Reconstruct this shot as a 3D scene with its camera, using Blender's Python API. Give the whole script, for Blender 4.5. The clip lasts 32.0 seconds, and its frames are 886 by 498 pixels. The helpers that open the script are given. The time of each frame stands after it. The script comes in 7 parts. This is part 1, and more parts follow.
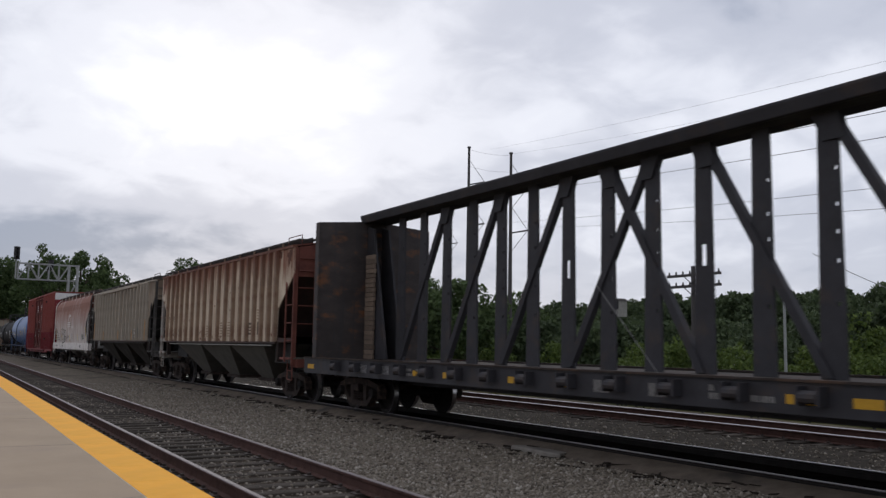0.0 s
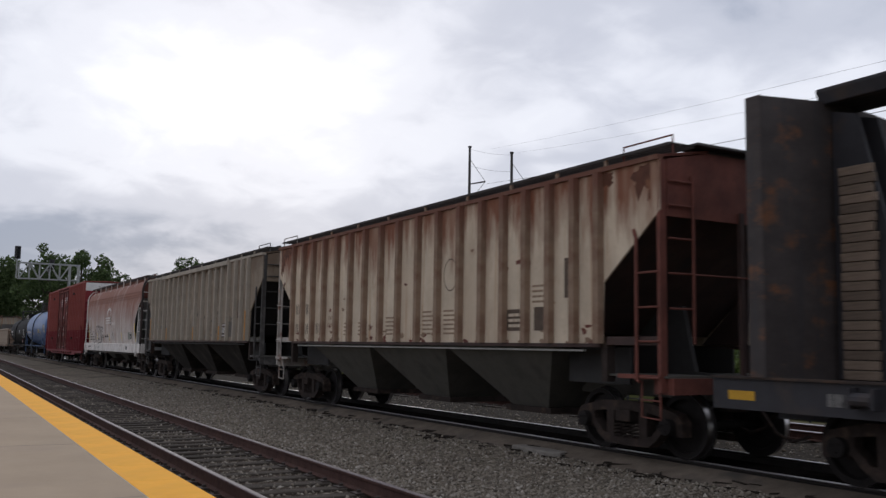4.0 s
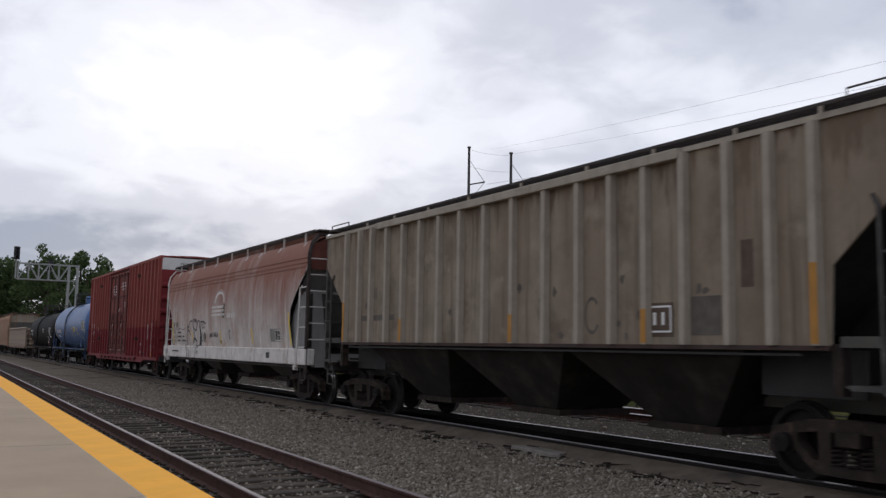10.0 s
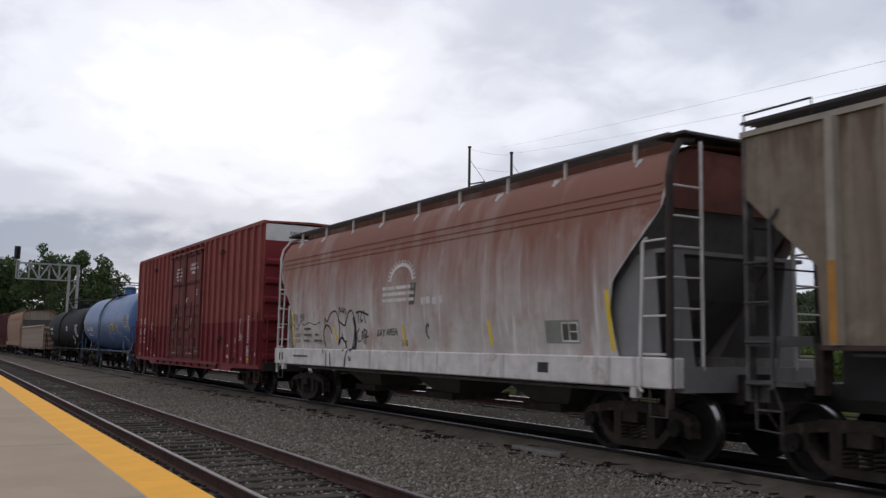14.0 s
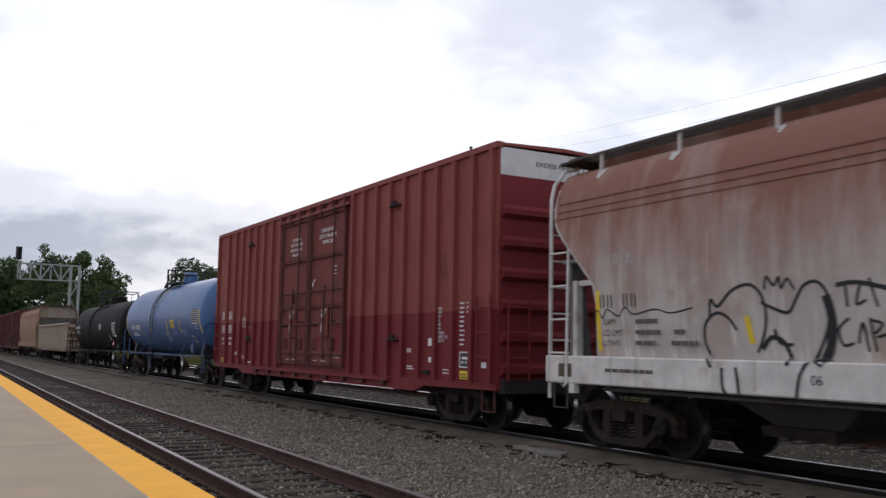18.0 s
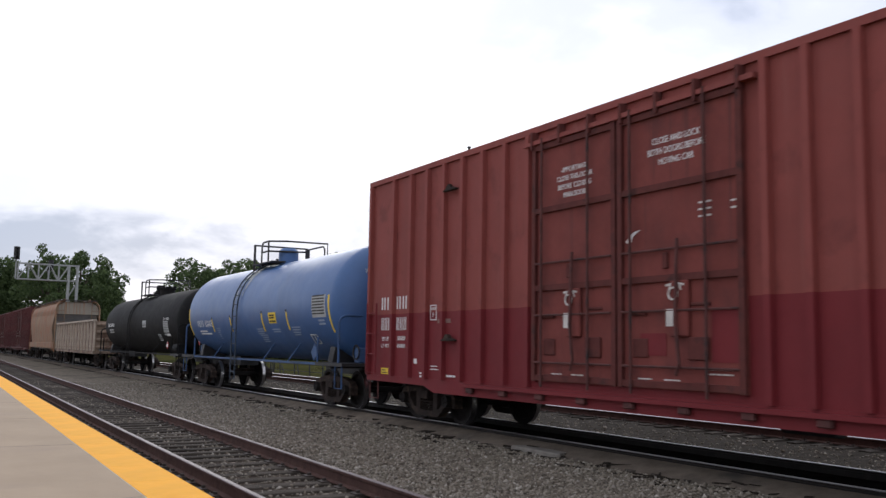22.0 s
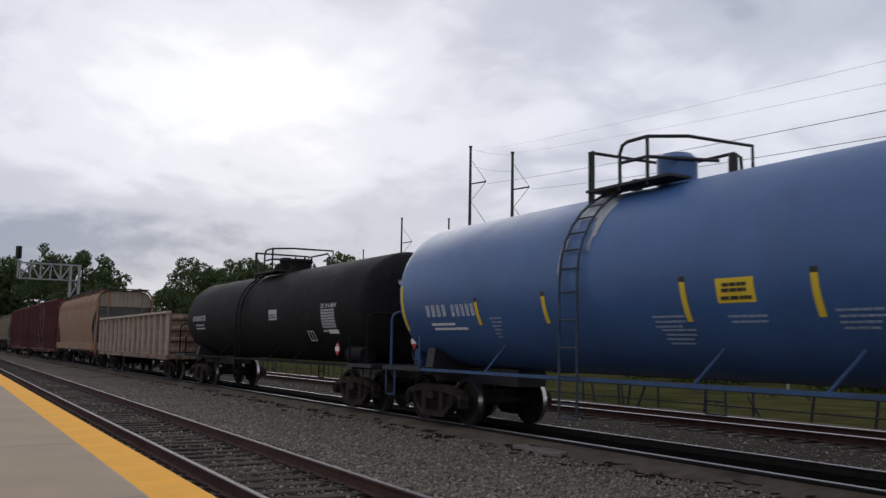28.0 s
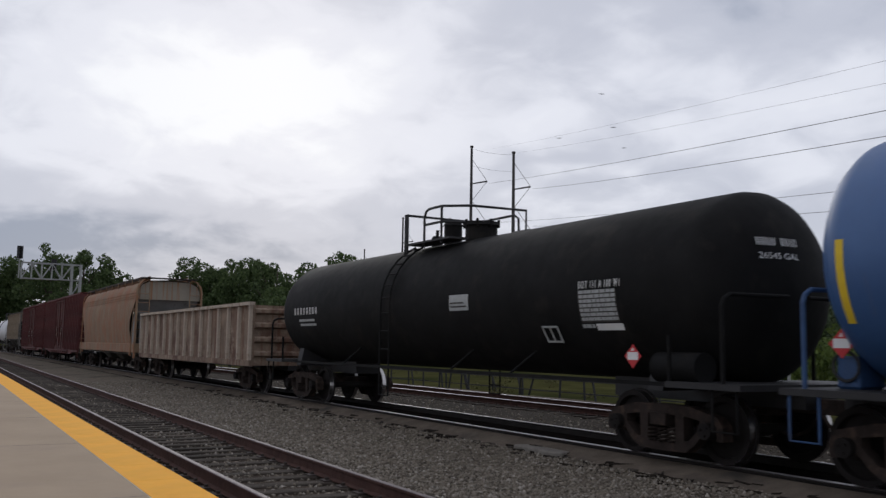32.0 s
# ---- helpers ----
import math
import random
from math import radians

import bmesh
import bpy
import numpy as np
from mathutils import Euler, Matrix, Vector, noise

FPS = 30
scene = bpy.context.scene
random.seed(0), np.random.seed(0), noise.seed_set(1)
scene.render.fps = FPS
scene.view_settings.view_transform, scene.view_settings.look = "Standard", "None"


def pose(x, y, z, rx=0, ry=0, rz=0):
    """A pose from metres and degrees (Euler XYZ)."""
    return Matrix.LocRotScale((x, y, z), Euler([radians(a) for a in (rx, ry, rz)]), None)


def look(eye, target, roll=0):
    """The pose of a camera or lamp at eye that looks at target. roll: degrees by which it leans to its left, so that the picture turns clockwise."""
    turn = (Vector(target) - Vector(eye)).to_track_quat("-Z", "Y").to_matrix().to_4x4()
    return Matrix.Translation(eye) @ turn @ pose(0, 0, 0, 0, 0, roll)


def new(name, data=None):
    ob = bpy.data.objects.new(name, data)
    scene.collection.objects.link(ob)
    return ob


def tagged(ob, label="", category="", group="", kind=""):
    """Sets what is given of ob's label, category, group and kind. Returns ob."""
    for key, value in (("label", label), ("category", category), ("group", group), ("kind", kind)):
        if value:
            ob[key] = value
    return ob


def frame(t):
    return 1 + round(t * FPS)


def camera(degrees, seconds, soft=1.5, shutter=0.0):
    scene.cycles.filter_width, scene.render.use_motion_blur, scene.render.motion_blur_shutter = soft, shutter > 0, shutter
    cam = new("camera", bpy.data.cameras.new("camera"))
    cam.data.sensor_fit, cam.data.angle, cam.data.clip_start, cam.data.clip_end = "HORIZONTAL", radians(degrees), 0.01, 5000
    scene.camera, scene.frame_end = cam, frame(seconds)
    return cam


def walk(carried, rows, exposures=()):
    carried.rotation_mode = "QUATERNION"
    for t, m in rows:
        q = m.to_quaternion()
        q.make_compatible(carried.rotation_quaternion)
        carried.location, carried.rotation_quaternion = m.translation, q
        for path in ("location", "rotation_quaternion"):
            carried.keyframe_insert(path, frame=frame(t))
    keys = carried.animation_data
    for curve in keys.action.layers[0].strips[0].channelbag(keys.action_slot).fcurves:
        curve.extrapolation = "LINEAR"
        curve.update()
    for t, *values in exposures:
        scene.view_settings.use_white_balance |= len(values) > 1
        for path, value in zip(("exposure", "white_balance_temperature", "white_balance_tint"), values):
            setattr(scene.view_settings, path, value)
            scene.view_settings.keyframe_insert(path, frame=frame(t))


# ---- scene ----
# A freight train rolls past a station platform under an overcast sky.
# x runs along the tracks (the train rolls towards +x), y across them, z up; z = 0 is the top of the rails.
YAW, PITCH, ROLL = 60.04, 6.21, 0.946
EYE = (0.28, -0.12, 1.51)
# small sway of the tripod: seconds, degrees to the left, degrees up
SWAY = [(0, -0.034, 0.005),
        (1, -0.09, 0.005),
        (2, -0.036, -0.021),
        (3, 0.047, -0.048),
        (5.5, -0.063, 0.005),
        (7, -0.007, 0.005),
        (8, 0.02, 0.005),
        (9, 0.02, 0.005),
        (10, -0.034, 0.005),
        (11, -0.034, 0.005),
        (12, -0.063, 0.005),
        (13, -0.007, -0.048),
        (14, -0.007, -0.021),
        (16.5, 0.073, 0.005),
        (18, 0.073, 0.005),
        (19, 0.047, 0.005),
        (20, 0.02, 0.005),
        (21, -0.063, 0.059),
        (22, -0.036, 0.005),
        (23, -0.036, 0.005),
        (24, -0.007, 0.005),
        (25, -0.007, 0.005),
        (27.5, 0.075, -0.048),
        (29, 0.02, 0.005),
        (30, 0.073, -0.021),
        (31, 0.129, -0.048),
        (32, 0.129, -0.048)]


def cam_pose(dyaw, dpitch):
    a, b = radians(YAW + dyaw), radians(PITCH + dpitch)
    way = Vector((-math.sin(a) * math.cos(b), math.cos(a) * math.cos(b), math.sin(b)))
    return look(EYE, Vector(EYE) + way * 10, ROLL)


cam = camera(52.14, 32.0, soft=1.4, shutter=0.5)
walk(cam, [(t, cam_pose(a, b)) for t, a, b in SWAY],
     exposures=[(0, 0.0), (4, 0.01), (8, 0.04), (14, 0.05), (17, 0.14), (18, 0.32), (19, 0.58), (20, 0.66), (22, 0.60), (23, 0.46), (24, 0.26), (25.2, 0.0), (28, -0.09), (32, -0.12)])

# ---- world and sun ----
SUN_WAY = Vector((-0.885, 0.30, 0.35)).normalized()
world = bpy.data.worlds.new("overcast_sky")
scene.world = world
world.use_nodes = True
wn, wl = world.node_tree.nodes, world.node_tree.links
wn.clear()
w_out = wn.new("ShaderNodeOutputWorld")
w_bg = wn.new("ShaderNodeBackground")
w_sky = wn.new("ShaderNodeTexSky")
w_sky.sky_type, w_sky.sun_disc = "NISHITA", False
w_sky.sun_elevation = math.asin(SUN_WAY.z)
w_sky.sun_rotation = math.atan2(SUN_WAY.x, SUN_WAY.y)
w_co = wn.new("ShaderNodeTexCoord")
w_sep = wn.new("ShaderNodeSeparateXYZ")
wl.new(w_co.outputs["Generated"], w_sep.inputs[0])


def wmath(op, a, b=None, c=None):
    n = wn.new("ShaderNodeMath")
    n.operation = op
    for i, v in enumerate((a, b, c)):
        if v is None:
            continue
        if isinstance(v, (int, float)):
            n.inputs[i].default_value = v
        else:
            wl.new(v, n.inputs[i])
    return n.outputs[0]


# the cloud deck: noise on a plane far overhead
w_h = wmath("ADD", wmath("MAXIMUM", w_sep.outputs[2], 0.0), 0.30)
w_cmb = wn.new("ShaderNodeCombineXYZ")
wl.new(wmath("DIVIDE", w_sep.outputs[0], w_h), w_cmb.inputs[0])
wl.new(wmath("DIVIDE", w_sep.outputs[1], w_h), w_cmb.inputs[1])
w_cmb.inputs[2].default_value = 3.7


def wnoise(scale, detail, rough, dist):
    n = wn.new("ShaderNodeTexNoise")
    n.inputs["Scale"].default_value = scale
    n.inputs["Detail"].default_value = detail
    n.inputs["Roughness"].default_value = rough
    n.inputs["Distortion"].default_value = dist
    wl.new(w_cmb.outputs[0], n.inputs["Vector"])
    return n.outputs["Fac"]


w_n = wmath("ADD", wmath("MULTIPLY", wnoise(1.6, 3, 0.5, 0.3), 0.5), wmath("MULTIPLY", wnoise(5.5, 5, 0.5, 0.4), 0.5))
w_n = wmath("SUBTRACT", w_n, 0.5)
w_rag = wmath("MULTIPLY", wmath("SUBTRACT", wnoise(7.0, 5, 0.55, 0.3), 0.5), 1.5)


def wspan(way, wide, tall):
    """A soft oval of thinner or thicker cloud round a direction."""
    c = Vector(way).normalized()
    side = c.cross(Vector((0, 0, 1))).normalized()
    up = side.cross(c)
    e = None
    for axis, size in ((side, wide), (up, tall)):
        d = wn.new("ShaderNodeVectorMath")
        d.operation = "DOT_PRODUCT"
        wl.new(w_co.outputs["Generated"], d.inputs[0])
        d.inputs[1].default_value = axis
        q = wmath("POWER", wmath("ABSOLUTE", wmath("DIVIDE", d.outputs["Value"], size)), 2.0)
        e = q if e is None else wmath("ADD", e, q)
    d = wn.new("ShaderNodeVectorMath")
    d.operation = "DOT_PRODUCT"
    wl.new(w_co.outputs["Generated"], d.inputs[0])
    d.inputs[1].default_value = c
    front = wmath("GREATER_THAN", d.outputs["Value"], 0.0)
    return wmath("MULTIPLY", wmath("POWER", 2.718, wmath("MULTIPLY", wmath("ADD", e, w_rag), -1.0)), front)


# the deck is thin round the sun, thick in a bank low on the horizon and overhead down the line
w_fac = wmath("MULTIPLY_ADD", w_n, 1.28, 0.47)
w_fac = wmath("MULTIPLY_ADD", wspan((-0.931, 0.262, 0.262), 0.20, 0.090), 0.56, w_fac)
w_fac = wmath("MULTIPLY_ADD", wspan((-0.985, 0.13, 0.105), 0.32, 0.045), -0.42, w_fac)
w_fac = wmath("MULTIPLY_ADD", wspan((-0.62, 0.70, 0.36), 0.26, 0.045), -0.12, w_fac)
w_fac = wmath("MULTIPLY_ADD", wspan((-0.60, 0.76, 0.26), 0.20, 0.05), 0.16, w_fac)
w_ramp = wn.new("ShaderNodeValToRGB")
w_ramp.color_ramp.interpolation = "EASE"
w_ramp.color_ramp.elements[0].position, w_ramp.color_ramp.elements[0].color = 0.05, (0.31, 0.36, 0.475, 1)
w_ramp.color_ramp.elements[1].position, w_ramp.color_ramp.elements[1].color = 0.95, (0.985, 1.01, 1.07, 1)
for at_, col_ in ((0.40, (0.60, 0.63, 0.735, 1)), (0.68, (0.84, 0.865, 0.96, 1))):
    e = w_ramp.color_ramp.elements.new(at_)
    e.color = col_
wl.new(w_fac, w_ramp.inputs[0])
w_sc = wn.new("ShaderNodeVectorMath")
w_sc.operation = "SCALE"
wl.new(w_sky.outputs[0], w_sc.inputs[0])
w_sc.inputs["Scale"].default_value = 0.08
w_mix = wn.new("ShaderNodeMix")
w_mix.data_type = "RGBA"
w_mix.inputs["Factor"].default_value = 0.94
wl.new(w_sc.outputs[0], w_mix.inputs["A"])
wl.new(w_ramp.outputs[0], w_mix.inputs["B"])
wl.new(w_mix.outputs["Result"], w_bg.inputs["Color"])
w_bg.inputs["Strength"].default_value = 1.0
wl.new(w_bg.outputs[0], w_out.inputs[0])
sun = new("sun", bpy.data.lights.new("sun", "SUN"))
sun.data.energy, sun.data.angle, sun.data.color = 0.4, radians(25), (1.0, 0.97, 0.92)
sun.matrix_world = look((0, 0, 50), Vector((0, 0, 50)) - SUN_WAY)


# ---- materials ----
def material(name, base, rough=0.7, metal=0.0, var=0.25, scale=3.0, dark=None, bump=0.0, bump_scale=60.0, spots=None, spot_at=0.6,
             spot_scale=1.5, stretch=(1, 1, 1), per_piece=0.0, streak=None, streak_at=0.55, spec=0.4, fade=None, bands=None, veil=None):
    """A procedural surface: a base colour with fine and coarse variation, optional stains and vertical streaks, and relief."""
    m = bpy.data.materials.new(name)
    m.use_nodes = True
    n, l = m.node_tree.nodes, m.node_tree.links
    b = n["Principled BSDF"]
    b.inputs["Roughness"].default_value, b.inputs["Metallic"].default_value = rough, metal
    b.inputs["Specular IOR Level"].default_value = spec
    co = n.new("ShaderNodeTexCoord")
    mp = n.new("ShaderNodeMapping")
    mp.inputs["Scale"].default_value = stretch
    l.new(co.outputs["Object"], mp.inputs[0])

    def noise_of(s, detail=5, vec=None):
        t = n.new("ShaderNodeTexNoise")
        t.inputs["Scale"].default_value, t.inputs["Detail"].default_value, t.inputs["Roughness"].default_value = s, detail, 0.6
        l.new(vec or mp.outputs[0], t.inputs["Vector"])
        return t.outputs["Fac"]

    def mixed(kind, fac, a, c):
        x = n.new("ShaderNodeMix")
        x.data_type, x.blend_type = "RGBA", kind
        for sock, v in (("Factor", fac), ("A", a), ("B", c)):
            if isinstance(v, (int, float)):
                x.inputs[sock].default_value = v
            elif isinstance(v, tuple):
                x.inputs[sock].default_value = (*v, 1)
            else:
                l.new(v, x.inputs[sock])
        return x.outputs["Result"]

    def ramp(fac, lo, hi):
        r = n.new("ShaderNodeMapRange")
        r.inputs["From Min"].default_value, r.inputs["From Max"].default_value = lo, hi
        l.new(fac, r.inputs["Value"])
        return r.outputs["Result"]

    low = dark or tuple(v * (1 - var) for v in base)
    col = mixed("MIX", ramp(noise_of(scale), 0.3, 0.7), low, tuple(min(1.0, v * (1 + var * 0.5)) for v in base))
    col = mixed("MIX", ramp(noise_of(scale * 9, 3), 0.2, 0.9), mixed("MULTIPLY", 1.0, col, (1 - var * 0.5,) * 3), col)
    if spots:
        col = mixed("MIX", ramp(noise_of(spot_scale, 6), spot_at, spot_at + 0.14), col, spots)
    if streak:
        sm = n.new("ShaderNodeMapping")
        sm.inputs["Scale"].default_value = (6.5, 6.5, 0.26)
        l.new(co.outputs["Object"], sm.inputs[0])
        col = mixed("MIX", ramp(noise_of(1.0, 6, sm.outputs[0]), streak_at, streak_at + 0.15), col, streak)
    if fade:
        # wear that sets in between two heights, ragged and streaked: colour, from, to, raggedness
        fc, f0, f1, rag, grain = (*fade, 4.5)[:5]
        sx = n.new("ShaderNodeSeparateXYZ")
        l.new(co.outputs["Object"], sx.inputs[0])
        fm = n.new("ShaderNodeMapping")
        fm.inputs["Scale"].default_value = (grain, grain, grain * 0.09)
        l.new(co.outputs["Object"], fm.inputs[0])
        q1 = n.new("ShaderNodeMath")
        q1.operation = "MULTIPLY_ADD"
        fm2 = n.new("ShaderNodeMapping")
        fm2.inputs["Scale"].default_value = (grain * 3.5, grain * 3.5, grain * 0.8)
        l.new(co.outputs["Object"], fm2.inputs[0])
        q0 = n.new("ShaderNodeMath")
        q0.operation = "MULTIPLY_ADD"
        l.new(noise_of(1.0, 6, fm2.outputs[0]), q0.inputs[0])
        q0.inputs[1].default_value = 0.32
        l.new(noise_of(1.0, 7, fm.outputs[0]), q0.inputs[2])
        l.new(q0.outputs[0], q1.inputs[0])
        q1.inputs[1].default_value = rag
        l.new(sx.outputs[2], q1.inputs[2])
        col = mixed("MIX", ramp(q1.outputs[0], f0 + rag * 0.66, f1 + rag * 0.66), col, fc)
    if bands:
        # broad uneven panels of dirt that run from top to bottom: colour, where they set in, how many a metre
        bc, b0, bs = bands
        bmp = n.new("ShaderNodeMapping")
        bmp.inputs["Scale"].default_value = (bs, bs, bs * 0.10)
        l.new(co.outputs["Object"], bmp.inputs[0])
        col = mixed("MIX", ramp(noise_of(1.0, 3, bmp.outputs[0]), b0, b0 + 0.30), col, bc)
    if veil:
        # ragged patches over everything else: colour, where they set in, scale
        col = mixed("MIX", ramp(noise_of(veil[2], 8), veil[1], veil[1] + 0.22), col, veil[0])
    if per_piece:
        oi = n.new("ShaderNodeObjectInfo")
        mr = n.new("ShaderNodeMapRange")
        mr.inputs["To Min"].default_value, mr.inputs["To Max"].default_value = 1 - per_piece, 1 + per_piece
        l.new(oi.outputs["Random"], mr.inputs["Value"])
        hv = n.new("ShaderNodeHueSaturation")
        l.new(mr.outputs["Result"], hv.inputs["Value"])
        l.new(col, hv.inputs["Color"])
        col = hv.outputs[0]
    l.new(col, b.inputs["Base Color"])
    rr = n.new("ShaderNodeMapRange")
    rr.inputs["To Min"].default_value, rr.inputs["To Max"].default_value = max(0.05, rough - 0.12), min(1.0, rough + 0.12)
    l.new(noise_of(scale * 3), rr.inputs["Value"])
    l.new(rr.outputs["Result"], b.inputs["Roughness"])
    if bump:
        bp = n.new("ShaderNodeBump")
        bp.inputs["Strength"].default_value, bp.inputs["Distance"].default_value = bump, 0.02
        l.new(noise_of(bump_scale, 4), bp.inputs["Height"])
        l.new(bp.outputs[0], b.inputs["Normal"])
    return m


# ---- mesh helpers ----
def box(bm, x0, x1, y0, y1, z0, z1):
    v = [bm.verts.new((x, y, z)) for x in (x0, x1) for y in (y0, y1) for z in (z0, z1)]
    for f in ((0, 1, 3, 2), (4, 6, 7, 5), (0, 4, 5, 1), (2, 3, 7, 6), (0, 2, 6, 4), (1, 5, 7, 3)):
        bm.faces.new([v[i] for i in f])
    return bm


def rod(bm, p, q, r, seg=8, r2=None, caps=True):
    p, q = Vector(p), Vector(q)
    d = (q - p).normalized()
    u = d.orthogonal().normalized()
    w = d.cross(u)
    rings = []
    for c, rad in ((p, r), (q, r if r2 is None else r2)):
        rings.append([bm.verts.new(c + (u * math.cos(a) + w * math.sin(a)) * rad) for a in (2 * math.pi * i / seg for i in range(seg))])
    for i in range(seg):
        bm.faces.new((rings[0][i], rings[0][(i + 1) % seg], rings[1][(i + 1) % seg], rings[1][i]))
    if caps:
        bm.faces.new(rings[0][::-1])
        bm.faces.new(rings[1])
    return bm


def pipe(bm, pts, r, seg=6):
    """A bent bar through the points."""
    pts = [Vector(p) for p in pts]
    rings = []
    u = None
    for i, p in enumerate(pts):
        d = (pts[min(i + 1, len(pts) - 1)] - pts[max(i - 1, 0)]).normalized()
        u = d.orthogonal().normalized() if u is None else (u - d * u.dot(d)).normalized()
        w = d.cross(u)
        rings.append([bm.verts.new(p + (u * math.cos(a) + w * math.sin(a)) * r) for a in (2 * math.pi * k / seg for k in range(seg))])
    for a, b in zip(rings, rings[1:]):
        for i in range(seg):
            bm.faces.new((a[i], a[(i + 1) % seg], b[(i + 1) % seg], b[i]))
    bm.faces.new(rings[0][::-1])
    bm.faces.new(rings[-1])
    return bm


def slab(bm, outline, axis, a, b):
    """A flat outline of two coordinates, given thickness from a to b along the axis."""
    def at(p, c):
        return {"x": (c, p[0], p[1]), "y": (p[0], c, p[1]), "z": (p[0], p[1], c)}[axis]
    lo = [bm.verts.new(at(p, a)) for p in outline]
    hi = [bm.verts.new(at(p, b)) for p in outline]
    k = len(outline)
    bm.faces.new(lo[::-1])
    bm.faces.new(hi)
    for i in range(k):
        bm.faces.new((lo[i], lo[(i + 1) % k], hi[(i + 1) % k], hi[i]))
    return bm


def mesh_of(bm, name, mats, smooth=False, bevel=0.0):
    if bevel:
        bmesh.ops.bevel(bm, geom=bm.edges[:], offset=bevel, segments=1, affect="EDGES", clamp_overlap=True)
    bmesh.ops.recalc_face_normals(bm, faces=bm.faces)
    me = bpy.data.meshes.new(name)
    bm.to_mesh(me)
    bm.free()
    for m in (mats if isinstance(mats, (list, tuple)) else [mats]):
        me.materials.append(m)
    if smooth:
        me.polygons.foreach_set("use_smooth", [True] * len(me.polygons))
        me.set_sharp_from_angle(angle=radians(35))
    return me


def part(name, bm, mat, parent=None, label="", smooth=False, bevel=0.0):
    ob = new(name, mesh_of(bm, name, mat, smooth, bevel))
    ob.parent = parent
    return tagged(ob, label)


def setting(name, bm, mat, smooth=False, label="", category="", kind="structure"):
    return tagged(new(name, mesh_of(bm, name, mat, smooth)), label, category, "", kind)


B = bmesh.new

# ---- surfaces of the place ----
M_CONCRETE = material("platform_concrete", (0.40, 0.307, 0.217), 0.85, var=0.10, scale=0.7, bump=0.15, bump_scale=40, spots=(0.34, 0.262, 0.195), spot_at=0.56, spot_scale=0.5, spec=0.12)
M_YELLOW = material("tactile_yellow", (0.92, 0.425, 0.032), 0.8, var=0.10, scale=2.0, bump=0.1, spots=(0.78, 0.36, 0.05), spot_at=0.62, spec=0.2)
M_EDGE = material("edge_stone", (0.52, 0.45, 0.36), 0.8, var=0.2)
M_BALLAST = material("ballast", (0.185, 0.156, 0.124), 0.95, var=0.45, scale=6.0, bump=1.0, bump_scale=26, spots=(0.080, 0.068, 0.054), spot_at=0.52, spot_scale=0.35, spec=0.04, veil=((0.085, 0.082, 0.05), 0.60, 0.55))
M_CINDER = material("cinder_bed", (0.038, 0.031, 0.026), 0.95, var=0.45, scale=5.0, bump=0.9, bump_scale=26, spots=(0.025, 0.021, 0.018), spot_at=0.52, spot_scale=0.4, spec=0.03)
M_TIE = material("tie_timber", (0.072, 0.060, 0.050), 0.9, var=0.5, scale=2.0, stretch=(6, 1, 6), bump=0.5, bump_scale=20, per_piece=0.35, spec=0.1)
M_RUST = material("rail_rust", (0.085, 0.046, 0.038), 0.8, var=0.35, scale=5.0, bump=0.2, spec=0.1)
M_RAILTOP = material("rail_polish", (0.50, 0.47, 0.49), 0.42, metal=1.0, var=0.12, scale=4.0)
M_RAILDULL = material("rail_dull", (0.125, 0.095, 0.10), 0.55, metal=0.25, var=0.3, scale=5.0, spec=0.3)
# darker rail sides for the train's track
M_DARKRAIL = material("dark_rail", (0.022, 0.018, 0.016), 0.7, var=0.3, scale=5.0, spec=0.2)
M_SPIKE = material("tie_plate_iron", (0.05, 0.036, 0.03), 0.8, var=0.3)
M_SOIL = material("soil_band", (0.145, 0.118, 0.094), 0.95, var=0.3, scale=3.0, bump=0.6, bump_scale=30, spots=(0.06, 0.054, 0.048), spot_at=0.56, spot_scale=0.8, spec=0.04)
M_GRASS = material("grass_field", (0.070, 0.068, 0.027), 0.9, var=0.4, scale=0.6, bump=0.5, bump_scale=12, spots=(0.030, 0.034, 0.014), spot_at=0.47, spot_scale=0.09, spec=0)
# base colour lowered to hold the train's shade on the bed behind it
M_MIDBED = material("shaded_midbed", (0.060, 0.051, 0.042), 0.95, var=0.5, scale=7.0, bump=1.0, bump_scale=26, spots=(0.05, 0.043, 0.036), spot_at=0.52, spot_scale=0.6, spec=0.03)
M_NEARBED = material("brown_bed", (0.082, 0.062, 0.048), 0.95, var=0.5, scale=7.0, bump=1.0, bump_scale=26, spots=(0.045, 0.035, 0.028), spot_at=0.5, spot_scale=0.7, spec=0.03)
M_TANDIRT = material("tan_dirt", (0.105, 0.086, 0.064), 0.95, var=0.35, scale=2.0, bump=0.6, bump_scale=24, spots=(0.12, 0.11, 0.06), spot_at=0.54, spot_scale=0.5, spec=0.03)

Y_NEAR, Y_TRAIN, Y_FAR = 3.57, 10.10, 15.75      # track centre lines
PLAT = 0.15
SKEW = radians(-1.0)                            # the platform and its track run a little askew


# ---- ground ----
def ground_height(x, y):
    h = -0.36
    if y > 30:
        h -= min(1.0, (y - 30) / 25) * 0.6
    far = max(0.0, y - 140)
    h += 19 * (1 - math.exp(-far / 110)) if far else 0
    return h


